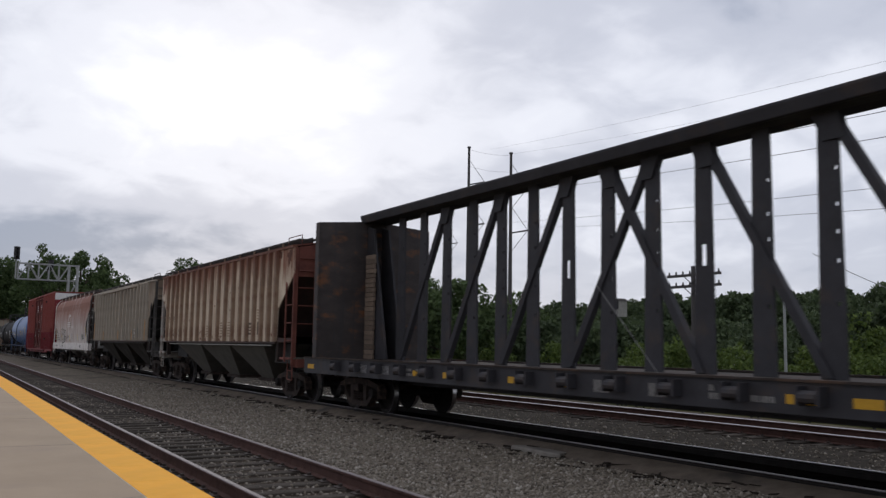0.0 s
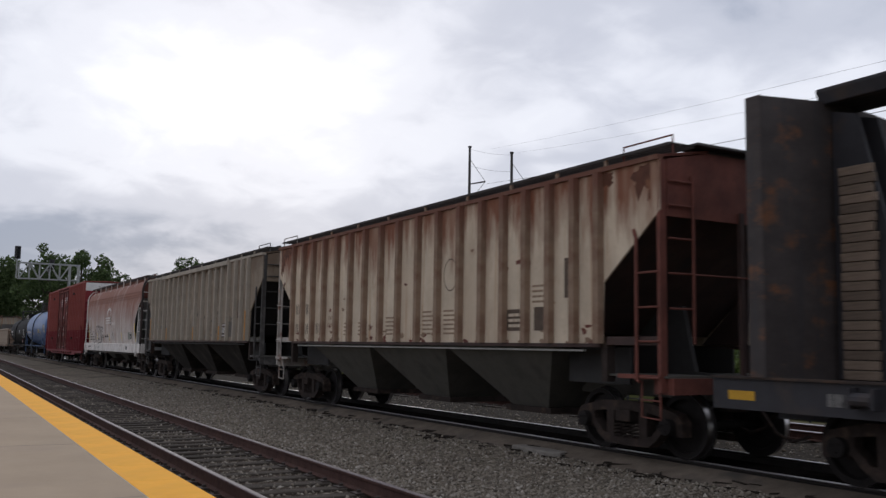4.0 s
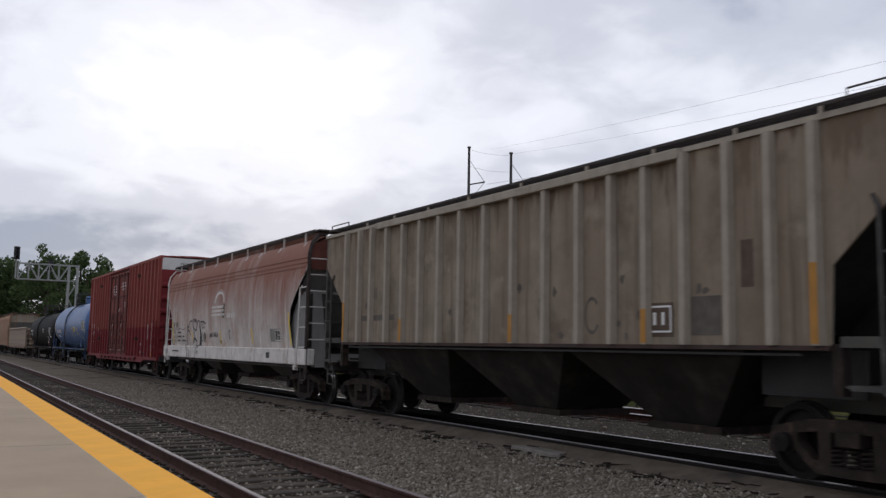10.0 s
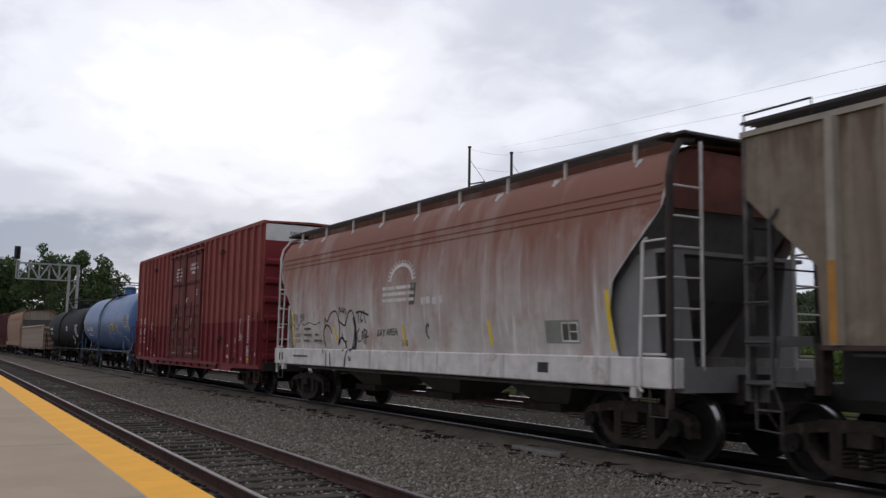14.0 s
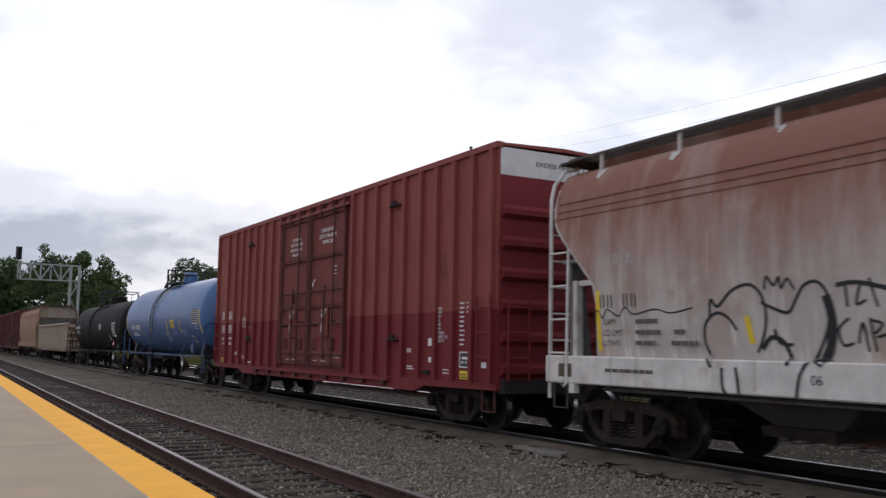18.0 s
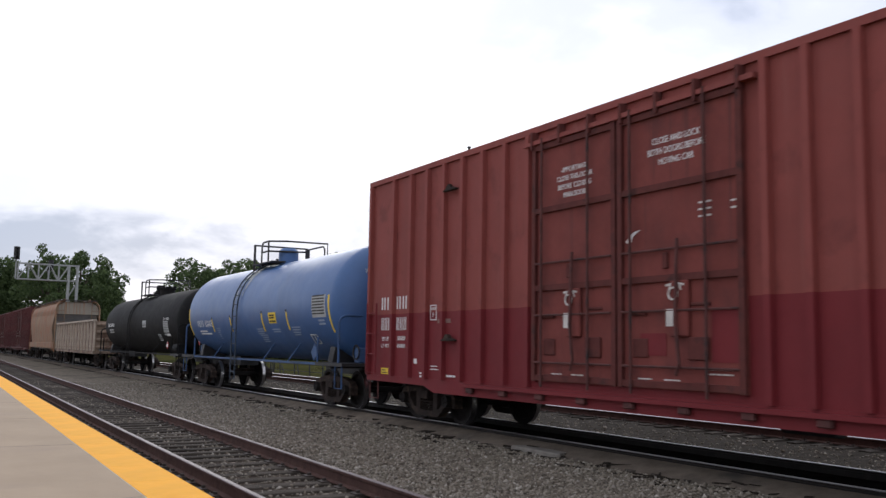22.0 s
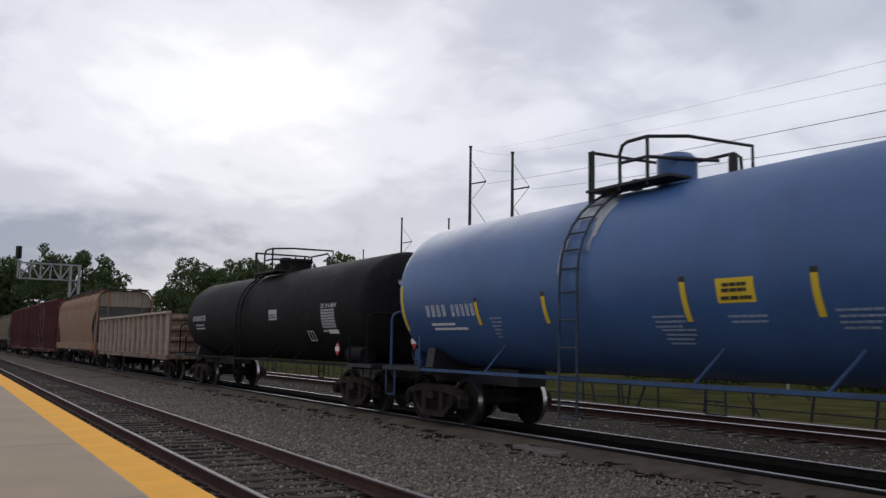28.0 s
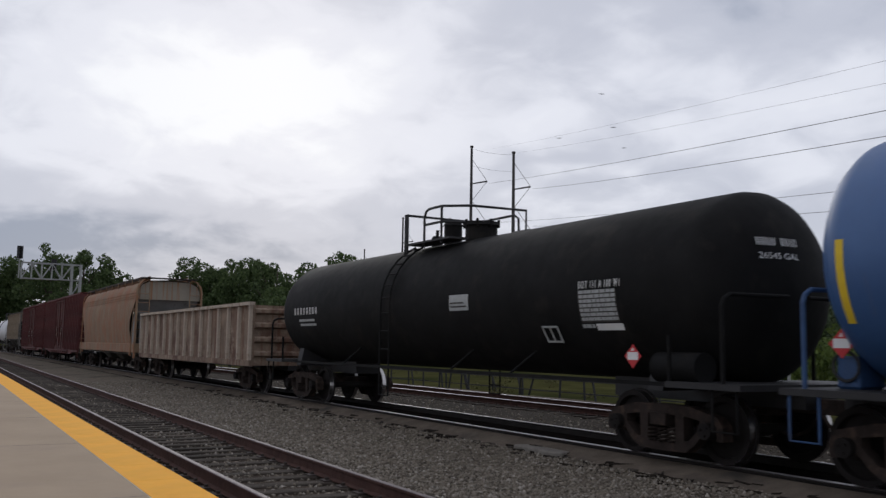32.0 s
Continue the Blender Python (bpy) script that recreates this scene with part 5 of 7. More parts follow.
def tank_car(name, x, label, mat, m_trim, r, zc, half, truck_at, end_at, coupler_at, porch=1.3):
    car = railcar(name, x, label, "tank car", truck_at, coupler_at)
    bm = B()
    prof = []
    head = 0.70
    for k in range(9):
        a = k / 8 * math.pi / 2
        prof.append((-half - head * math.cos(a) + 0.0, r * math.sin(a)))
    prof += [(-half + (2 * half) * k / 6, r) for k in range(1, 6)]
    for k in range(8, -1, -1):
        a = k / 8 * math.pi / 2
        prof.append((half + head * math.cos(a), r * math.sin(a)))
    seg = 56
    rings = [[bm.verts.new((px, max(pr, 0.002) * math.cos(a), zc + max(pr, 0.002) * math.sin(a))) for a in (2 * math.pi * k / seg for k in range(seg))] for px, pr in prof]
    for p, q in zip(rings, rings[1:]):
        for i in range(seg):
            bm.faces.new((p[i], p[(i + 1) % seg], q[(i + 1) % seg], q[i]))
    part("tank", bm, mat, car, smooth=True)
    for s in (-1, 1):
        part("side_rail", box(B(), -end_at + porch - 0.1, end_at - porch + 0.1, *sorted((s * 1.42, s * 1.48)), 1.03, 1.085), m_trim, car)
        part("stub_sill", box(B(), *sorted((s * (half - 2.6), s * end_at)), -0.32, 0.32, 0.78, 1.1), M_BLACK, car)
        part("end_platform", box(B(), *sorted((s * (end_at - porch), s * end_at)), -1.5, 1.5, 1.02, 1.10), M_BLACK, car)
        for q in (-1, 1):
            bm = pipe(B(), [(s * (end_at - 0.32), q * 1.45, 1.05), (s * (end_at - 0.32), q * 1.45, 2.08), (s * (end_at - 0.32), q * 1.41, 2.18), (s * (end_at - 0.32), q * 1.3, 2.24), (s * (end_at - 0.32), q * 0.2, 2.25)], 0.03, 8)
            part("end_rail", bm, m_trim, car)
            bm = pipe(B(), [(s * (end_at - porch + 0.05), q * 1.46, 1.05), (s * (end_at - porch + 0.05), q * 1.46, 1.72)], 0.03, 8)
            part("end_post", bm, m_trim, car)
            place("step_stirrup", mesh_of(pipe(B(), [(-0.2, 0, 0.1), (-0.2, 0, -0.5), (0.2, 0, -0.5), (0.2, 0, 0.1)], 0.02), "step_stirrup", m_trim), car, (s * (end_at - 0.3), q * 1.45, 1.0))
        part("saddle", slab(B(), [(-1.2, 0.95), (1.2, 0.95), (1.1, zc - r * 0.74), (0.9, zc - r * 0.80), (0.5, zc - r * 0.94), (0, zc - r * 1.0), (-0.5, zc - r * 0.94), (-0.9, zc - r * 0.80), (-1.1, zc - r * 0.74)], "x", s * (truck_at - 0.15), s * (truck_at + 0.15)), M_BLACK, car)
    for px in STRUTS:
        part("strut", pipe(B(), [(px, -1.44, 1.05), (px + 0.34, -r * 0.80, zc - r * 0.70)], 0.022, 6), m_trim, car)
        part("strut", pipe(B(), [(px, 1.44, 1.05), (px + 0.34, r * 0.80, zc - r * 0.70)], 0.022, 6), m_trim, car)
    # dome, fittings and platform
    zt = zc + r
    if mat is M_TANKBLACK:
        m = part("manway", rod(B(), (0.58, -0.1, zt - 0.15), (0.58, -0.1, zt + 0.26), 0.34, 20), mat, car)
        part("manway_lid", rod(B(), (0.58, -0.1, zt + 0.26), (0.58, -0.1, zt + 0.34), 0.40, 20, 0.36), mat, m)
        for k in range(8):
            a = k * math.pi / 4
            part("lid_bolt", rod(B(), (0.58 + 0.37 * math.cos(a), -0.1 + 0.37 * math.sin(a), zt + 0.22), (0.58 + 0.37 * math.cos(a), -0.1 + 0.37 * math.sin(a), zt + 0.38), 0.03, 6), mat, m)
        for name, vx, rad, top_ in (("valve_housing", -0.42, 0.20, 0.46), ("small_valve", -1.12, 0.13, 0.20)):
            v = part(name, rod(B(), (vx, -0.2, zt - 0.1), (vx, -0.2, zt + top_ - 0.1), rad, 14), mat, car)
            part("valve_cap", rod(B(), (vx, -0.2, zt + top_ - 0.1), (vx, -0.2, zt + top_), rad * 1.15, 14, rad * 0.8), mat, v)
        part("valve_stem", rod(B(), (-1.12, -0.2, zt + 0.1), (-1.12, -0.2, zt + 0.34), 0.04, 8), mat, car)
    else:
        m = part("manway", rod(B(), (0.1, -0.2, zt - 0.2), (0.1, -0.2, zt + 0.36), 0.31, 20), mat, car, smooth=True)
        part("manway_lid", rod(B(), (0.1, -0.2, zt + 0.36), (0.1, -0.2, zt + 0.44), 0.31, 20, 0.22), mat, m)
        part("vent_pipe", rod(B(), (-0.8, -0.2, zt - 0.05), (-0.8, -0.2, zt + 0.18), 0.09, 10), M_BLACK, car)
        part("safety_valve", rod(B(), (0.95, 0.1, zt - 0.05), (0.95, 0.1, zt + 0.34), 0.07, 10), M_BLACK, car)
    for s in (-1, 1):
        part("walkway", box(B(), -1.2, 0.7, *sorted((s * 0.5, s * 0.95)), zt - 0.06, zt - 0.02), M_BLACK, car)
    zh, zd = zt + RAIL_H, zt - 0.12
    for pts in ([(-1.15, -0.9, zd - 0.12), (-1.15, -0.9, zh)], [(-1.07, -0.9, zd - 0.12), (-1.07, -0.9, zh)],
                [(-0.42, -0.9, zd), (-0.42, -0.9, zh - 0.16), (-0.36, -0.9, zh - 0.04), (-0.24, -0.9, zh), (0.2, -0.9, zh), (0.55, -0.4, zh), (0.62, 0.9, zh), (0.62, 0.9, zd)],
                [(0.2, -0.9, zd), (0.2, -0.9, zh)],
                [(-1.11, -0.9, zh - 0.02), (-1.11, 0.9, zh - 0.02), (-1.11, 0.9, zd)],
                [(-1.11, 0.9, zh - 0.05), (0.25, 0.9, zh - 0.05), (0.38, 0.9, zh - 0.14), (0.42, 0.9, zd)],
                [(-0.42, -0.9, zt + RAIL_H * 0.5), (0.2, -0.9, zt + RAIL_H * 0.5), (0.58, 0.2, zt + RAIL_H * 0.5)]):
        if mat is M_TANKBLACK:
            pts = [(-0.27 + (px + 0.26) * 1.2, py, pz) for px, py, pz in pts]
        part("handrail", pipe(B(), pts, 0.028, 8), m_trim if RAIL_TRIM else M_BLACK, car)
    # side ladder that follows the shell
    for s in (-1, 1):
        bm = B()
        pts = [(s * (r + 0.07) * math.cos(a), zc + (r + 0.07) * math.sin(a)) for a in (radians(11 * k) for k in range(7))]
        pts = [(pts[0][0], 0.45 + (zc - 0.45) * k / 5) for k in range(5)] + pts
        pipe(bm, [(LADX - 0.22, y, z) for y, z in pts[::-1]] + [(LADX + 0.22, y, z) for y, z in pts], 0.022)
        lad = part("ladder", bm, M_SOOTTRIM if m_trim is M_BLUETRIM else m_trim, car)
        for a, b_ in zip(pts, pts[1:]):
            for k in (0.5,):
                place("rung", rung(0.44, M_SOOTTRIM if m_trim is M_BLUETRIM else m_trim), lad, (LADX, a[0] + (b_[0] - a[0]) * k, a[1] + (b_[1] - a[1]) * k))
    return car


LADX, RAIL_H, RAIL_TRIM = -0.86, 0.62, False
STRUTS = (-3.45, 1.6, 3.62)
bt = tank_car("tank_car", -45.2, "glossy blue tank car with yellow stripes", M_BLUE, M_BLUETRIM, 1.50, 2.60, 6.58, 5.95, 7.42, 8.1, 1.65)
LADX, RAIL_H = -1.2, 0.66
kt = tank_car("tank_car", -61.95, "matt black tank car with white stencils", M_TANKBLACK, M_TANKBLACK, 1.37, 2.42, 7.68, 6.95, 8.75, 8.85)
LADX = -1.2
wt = tank_car("tank_car", -171.0, "white tank car far down the train", M_TANKWHITE, M_BLACK, 1.5, 2.6, 7.0, 6.0, 8.2, 8.3)
gh = ribbed_hopper("covered_hopper_car", -153.0, "pale grey covered hopper far down the train", M_GREYTAN, M_STEELGREY, 7.4, 6.3, 6.3, [-6 + i * 1.5 for i in range(9)], M_GREYTAN)


# gondola
M_GON = material("gondola_brown", (0.25, 0.18, 0.13), 0.85, var=0.4, scale=1.8, spots=(0.095, 0.05, 0.034), spot_at=0.50, spot_scale=1.1, streak=(0.12, 0.055, 0.034), streak_at=0.50, veil=((0.34, 0.27, 0.205), 0.56, 3.0))
M_GONRIB = material("gondola_rib", (0.46, 0.385, 0.31), 0.85, var=0.3, scale=2.5, spots=(0.22, 0.14, 0.10), spot_at=0.56, spot_scale=3)


def gondola(x, half, z0, z1):
    car = railcar("gondola_car", x, "weathered brown gondola with upright ribs", "gondola", half - 1.7, half + 0.3)
    for s in (-1, 1):
        part("side_sheet", box(B(), -half, half, *sorted((s * 1.44, s * 1.48)), z0, z1), M_GON, car)
        part("top_chord", box(B(), -half, half, *sorted((s * 1.42, s * 1.60)), z1, z1 + 0.10), M_GONRIB, car)
        part("side_sill", box(B(), -half, half, *sorted((s * 1.42, s * 1.56)), z0 - 0.12, z0 + 0.06), M_GON, car)
        rib = mesh_of(slab(B(), [(-0.07, 0), (-0.05, -0.1), (0.05, -0.1), (0.07, 0)], "z", z0 + 0.06, z1), "rib", M_GONRIB)
        for i in range(15):
            place("rib", rib, car, (-half + 0.1 + i * (2 * half - 0.2) / 14, s * 1.48, 0), 0 if s < 0 else math.pi)
    for s in (-1, 1):
        part("end_sheet", box(B(), *sorted((s * (half - 0.05), s * half)), -1.44, 1.44, z0, z1), M_GON, car)
        corr = mesh_of(slab(B(), [(0, -0.1), (0.1, -0.05), (0.1, 0.05), (0, 0.1)], "y", -1.42, 1.42), "corrugation", M_GON)
        for i in range(4):
            place("corrugation", corr, car, (s * half, 0, z0 + 0.25 + i * (z1 - z0) / 4), 0 if s > 0 else math.pi)
    part("floor_pan", box(B(), -half, half, -1.42, 1.42, z0 - 0.1, z0), M_GON, car)
    part("centre_sill", box(B(), -half, half, -0.3, 0.3, 0.7, z0 - 0.1), M_BLACK, car)
    return car


gon = gondola(-80.0, 7.9, 0.95, 2.68)


# centre-beam flat car
M_BEAM = material("beam_slate", (0.030, 0.028, 0.032), 0.7, var=0.3, scale=2.0, spots=(0.05, 0.036, 0.03), spot_at=0.56)
M_BULK = material("bulkhead_plate", (0.055, 0.044, 0.041), 0.75, var=0.35, scale=1.4, spots=(0.15, 0.062, 0.026), spot_at=0.545, spot_scale=1.6, stretch=(1, 1, 2.2), streak=(0.035, 0.032, 0.033), streak_at=0.52)
M_YELLOWMARK = material("grimy_yellow", (0.55, 0.30, 0.02), 0.7, var=0.25, scale=8, spots=(0.25, 0.13, 0.03), spot_at=0.58, spot_scale=7)
M_PALEMARK = material("chalky_mark", (0.24, 0.235, 0.23), 0.8, var=0.3, scale=9)
M_FADEDMARK = material("worn_mark", (0.19, 0.18, 0.17), 0.8, var=0.4, scale=9, spots=(0.07, 0.065, 0.06), spot_at=0.5, spot_scale=8)
M_DECK = material("deck_steel", (0.055, 0.042, 0.036), 0.85, var=0.4, scale=3, spots=(0.095, 0.055, 0.035), spot_at=0.56, spec=0.15)
M_WOOD = material("bundle_wood", (0.17, 0.125, 0.092), 0.85, var=0.35, scale=3, stretch=(1, 1, 6), per_piece=0.4)


def centre_beam(x, half):
    car = railcar("centre_beam_flat_car", x, "empty dark centre-beam lumber car", "flatcar", half - 2.35, half + 0.4)
    part("deck", box(B(), -half, half, -1.50, 1.50, 1.10, 1.18), M_DECK, car)
    for s in (-1, 1):
        part("side_sill", box(B(), -half, half, *sorted((s * 1.46, s * 1.54)), 0.82, 1.19), M_BEAM, car, "slate side sill with yellow and white marks")
        part("sill_lip", box(B(), -half, half, *sorted((s * 1.44, s * 1.58)), 1.19, 1.22), M_DECK, car)
        b = part("bulkhead", slab(B(), [(-1.55, 1.18), (1.55, 1.18), (1.55, 4.62), (0.4, 4.72), (-0.4, 4.72), (-1.55, 4.62)], "x", s * (half - 0.70), s * (half - 0.82)), M_BULK, car, "rust-stained end bulkhead")
        for q in (-1, 1):
            part("bulkhead_edge", box(B(), *sorted((s * (half - 0.62), s * (half - 0.86))), *sorted((q * 1.552, q * 1.59)), 1.20, 4.62), M_BULK, car, bevel=0.015)
            part("gusset", slab(B(), [(s * (half - 0.85), 1.2), (s * (half - 2.05), 1.2), (s * (half - 1.2), 4.5), (s * (half - 0.85), 4.6)], "y", q * 0.18, q * 0.24), M_BEAM, car)
        part("end_deck", box(B(), *sorted((s * (half - 0.75), s * half)), -1.44, 1.44, 0.9, 1.095), M_BEAM, car)
    # bundle ends seen between the near bulkhead and the first post
    rnd = random.Random(19)
    kinds = [mesh_of(box(B(), -0.23 - rnd.uniform(0, 0.02), 0.23 + rnd.uniform(-0.02, 0.02), -0.04, 0.03, 0.005, 0.115), "dunnage_board", M_WOOD, bevel=0.006) for _ in range(4)]
    for i in range(22):
        place("dunnage_board", kinds[i % 4], car, (-half + 1.23 + rnd.uniform(-0.015, 0.015), -0.30, 1.19 + i * 0.12))
    part("centre_sill", box(B(), -half, half, -0.35, 0.35, 0.65, 1.095), M_BEAM, car)
    part("top_beam", slab(B(), [(-0.42, 4.88), (-0.42, 4.84), (-0.36, 4.68), (-0.30, 4.68), (-0.14, 4.72), (0.14, 4.72), (0.30, 4.68), (0.36, 4.68), (0.42, 4.84), (0.42, 4.88)], "x", -half + 0.75, half - 0.75), M_BEAM, car, bevel=0.01)
    posts = [0.55 + 1.1 * i for i in range(8)]
    off = 0.21

    def pierced_post(p, holes):
        """A tapered plate with slots for the straps."""
        bm = B()
        loops = [[(-0.195, 1.18), (0.195, 1.18), (0.150, 4.68), (-0.150, 4.68)]]
        loops += [[(a, c), (b_, c), (b_, e), (a, e)] for a, b_, c, e in holes]
        edges = []
        for pts in loops:
            v = [bm.verts.new((p + x, -0.025, z)) for x, z in pts]
            edges += [bm.edges.new((v[k], v[(k + 1) % 4])) for k in range(4)]
        bmesh.ops.triangle_fill(bm, edges=edges, use_beauty=True)
        ext = bmesh.ops.extrude_face_region(bm, geom=bm.faces[:])
        for v in ext["geom"]:
            if isinstance(v, bmesh.types.BMVert):
                v.co.y = 0.025
        return bm
    for p in posts + [-p for p in posts]:
        if abs(abs(p) - 1.65) < 0.01:
            holes = [(-0.06, 0.06, 2.80, 3.13)]
        else:
            holes = [(0.075, 0.135, z, z + 0.06) for z in (2.12, 2.68, 3.06, 3.42, 3.90)]
        part("post", pierced_post(p + off, holes), M_BEAM, car)
    braces = [(-6.05, -8.25), (-3.85, -6.05), (-1.65, -3.85), (0.55, -1.65)]
    for a, b_ in braces + [(-a, -b_) for a, b_ in braces]:
        bm = B()
        d = 0.06
        k = (b_ - a) / abs(b_ - a)
        a, b_ = a + off, b_ + off
        slab(bm, [(a - d * k * 0, 4.62), (a + k * 0.16, 4.62), (b_ + k * 0.02, 1.2), (b_ - k * 0.14, 1.2)], "y", -0.06, 0.06)
        slab(bm, [(a - 0.2, 4.66), (a + 0.2, 4.66), (a + 0.16 + k * 0.12, 4.3), (a - 0.16 + k * 0.12, 4.3)], "y", -0.07, 0.07)
        part("diagonal_brace", bm, M_BEAM, car)
    # winches along the sill, painted marks between them
    wm = B()
    rod(wm, (-0.12, -0.10, 0), (0.12, -0.10, 0), 0.075, 10)
    box(wm, -0.16, -0.12, -0.16, 0, -0.1, 0.12)
    box(wm, 0.12, 0.16, -0.16, 0, -0.1, 0.12)
    wm = mesh_of(wm, "winch", M_BEAM)
    for p in posts + [-p for p in posts]:
        for s in (-1, 1):
            place("winch", wm, car, (p, s * 1.54, 1.03), 0 if s < 0 else math.pi)
    mk = mesh_of(box(B(), -0.2, 0.2, -0.004, 0, -0.055, 0.055), "yellow_mark", M_YELLOWMARK)
    for p in (-9.95, -4.3, -3.1, -0.91, 0.4, 4.75, 5.62, 8.2):
        place("yellow_mark", mk, car, (p, -1.541, 0.99), 0, "yellow reflective mark")
    wk = mesh_of(box(B(), -0.17, 0.17, -0.004, 0, -0.09, 0.09), "white_mark", M_FADEDMARK)
    for p in (1.3, 2.46):
        place("white_mark", wk, car, (p, -1.541, 0.99), 0, "worn white stencil patch")
    for i, (text, mx) in enumerate((("####", -6.95), ("####", -5.85))):
        lettering(text, 0.26, M_PALEMARK, car, (mx, -1.5425, 0.92), name="number", width=0.52)
    bars([(0, 0, 0.5), (0, 0.09, 0.46), (0.62, 0, 0.5), (0.62, 0.09, 0.5)], M_FADEDMARK, car, (-5.0, -1.541, 0.93), h=0.055, seed=3)
    bars([(0, 0, 0.34)], M_FADEDMARK, car, (-8.75, -1.541, 0.93), h=0.14, seed=13)
    bars([(0, 0, 0.36), (0, 0.10, 0.10), (0.66, 0, 0.36)], M_FADEDMARK, car, (3.38, -1.541, 0.93), h=0.075, seed=4)
    hm = mesh_of(pipe(B(), [(-0.14, 0, 0), (-0.14, 0, -0.32), (0.14, 0, -0.32), (0.14, 0, 0)], 0.022), "strap_hanger", M_BLACK)
    for p in (-6.55, -4.98, -0.2, 3.17, 5.6):
        place("strap_hanger", hm, car, (p, 1.4, 0.84))
    part("loose_strap", pipe(B(), [(-0.49, -0.14, 2.62), (0.95, -0.83, 1.95), (2.4, -1.5, 1.24), (2.72, -1.57, 0.97)], 0.006, 4), M_STEELGREY, car, "pale loose tie-down strap")
    return car


cb = centre_beam(42.0, 10.4)


# ---- what stands behind the train ----
M_POLE = material("weathered_pole", (0.075, 0.068, 0.066), 0.85, var=0.3, scale=3, stretch=(4, 4, 1))
M_WIRE = material("wire", (0.05, 0.05, 0.055), 0.6, var=0.1)
M_ALU = material("aluminium_paint", (0.30, 0.31, 0.30), 0.5, var=0.15, metal=0.3)
M_FENCE = material("dark_fence", (0.03, 0.03, 0.03), 0.75, var=0.3)


def line_pole(x, y, h, arms, label):
    p = tagged(new("power_pole"), label, "power pole", "power line poles")
    p.location = (x, y, -1.0)
    part("mast", rod(B(), (0, 0, -0.5), (0, 0, h), 0.38, 10, 0.2), M_POLE, p)
    part("cap", rod(B(), (0, 0, h), (0, 0, h + 0.25), 0.3, 10), M_POLE, p)
    for z in arms:
        tip = Vector((1.35, 2.25, h - z + 0.45))
        part("post_insulator", rod(B(), (0, 0.1, h - z), tip, 0.10, 8, 0.13), M_POLE, p)
        part("stay_wire", rod(B(), (0, 0, h - z + 4.2), tip, 0.04, 5), M_WIRE, p)
        part("lower_stay_wire", rod(B(), (0, 0, h - z - 3.0), tip, 0.04, 5), M_WIRE, p)
    return p


line_pole(-125.2, 77, 35.4, (6.1, 13.0), "tall slim pole with braced insulators")
line_pole(-112.9, 77, 32.2, (5.6, 12.2), "tall slim pole with braced insulators")
line_pole(-198, 102, 34, (6.1,), "tall slim pole far down the power line")
line_pole(-192, 112, 34, (6.1,), "tall slim pole far down the power line")
line_pole(-272, 126, 34, (6.1,), "tall slim pole far down the power line")


def wire(a, b, sag, label="thin overhead power wire", r=0.016):
    a, b = Vector(a), Vector(b)
    pts = [a.lerp(b, k / 12) - Vector((0, 0, sag * 4 * (k / 12) * (1 - k / 12))) for k in range(13)]
    w = tagged(part("overhead_wire", pipe(B(), pts, r, 5), M_WIRE), label, "wire", "overhead wires")
    return w


wire((-123.3, 79.2, 28.3), (13.7, 31.0, 9.8), 0.6, r=0.022)
wire((-110.9, 79.2, 25.6), (7.8, 31.0, 8.9), 0.6, r=0.022)
wire((-118.6, 77.0, 33.0), (14.0, 30.5, 11.2), 0.6, r=0.008)
wire((-111.9, 77.0, 31.1), (10.7, 30.5, 10.2), 0.6, r=0.008)
wire((-123.8, 79.2, 21.8), (13.3, 31.0, 6.5), 0.6)
wire((-111.1, 79.2, 19.9), (7.5, 31.0, 5.6), 0.6)
wire((-125.2, 77, 34.2), (-112.9, 77, 31.0), 0.3)
wire((-125.2, 77, 31.4), (-112.9, 77, 28.4), 0.3)
wire((-30.7, 40.0, 6.7), (-20.2, 32.2, 3.6), 0.1, 'slack black service cable')


def signal_pole(x, y):
    """A low pole-line pole with two cross arms."""
    p = tagged(new("line_pole"), "short dark wooden pole with two cross arms", "utility pole")
    p.location = (x, y, -0.4)
    part("mast", rod(B(), (0, 0, -0.3), (0, 0, 5.75), 0.13, 10, 0.1), M_POLE, p)
    for z in (5.35, 4.85):
        a = part("cross_arm", box(B(), -1.6, 1.6, -0.06, 0.06, z - 0.06, z + 0.06), M_POLE, p)
        for i in range(8):
            xx = -1.5 + i * 3.0 / 7
            part("insulator", rod(B(), (xx, 0, z + 0.06), (xx, 0, z + 0.2), 0.045, 6, 0.03), M_BLACK, a)
        for s in (-1, 1):
            part("arm_brace", rod(B(), (s * 0.5, -0.08, z - 0.05), (0, -0.12, z - 0.4), 0.02, 5), M_BLACK, p)


signal_pole(-29.3, 30)
bmx = rod(B(), (0, 0, -0.5), (0, 0, 6.3), 0.09, 8, 0.07)
pp = tagged(part("thin_pole", bmx, M_ALU), "thin pale metal pole in the field", "pole")
pp.location = (-34.2, 42, -0.8)


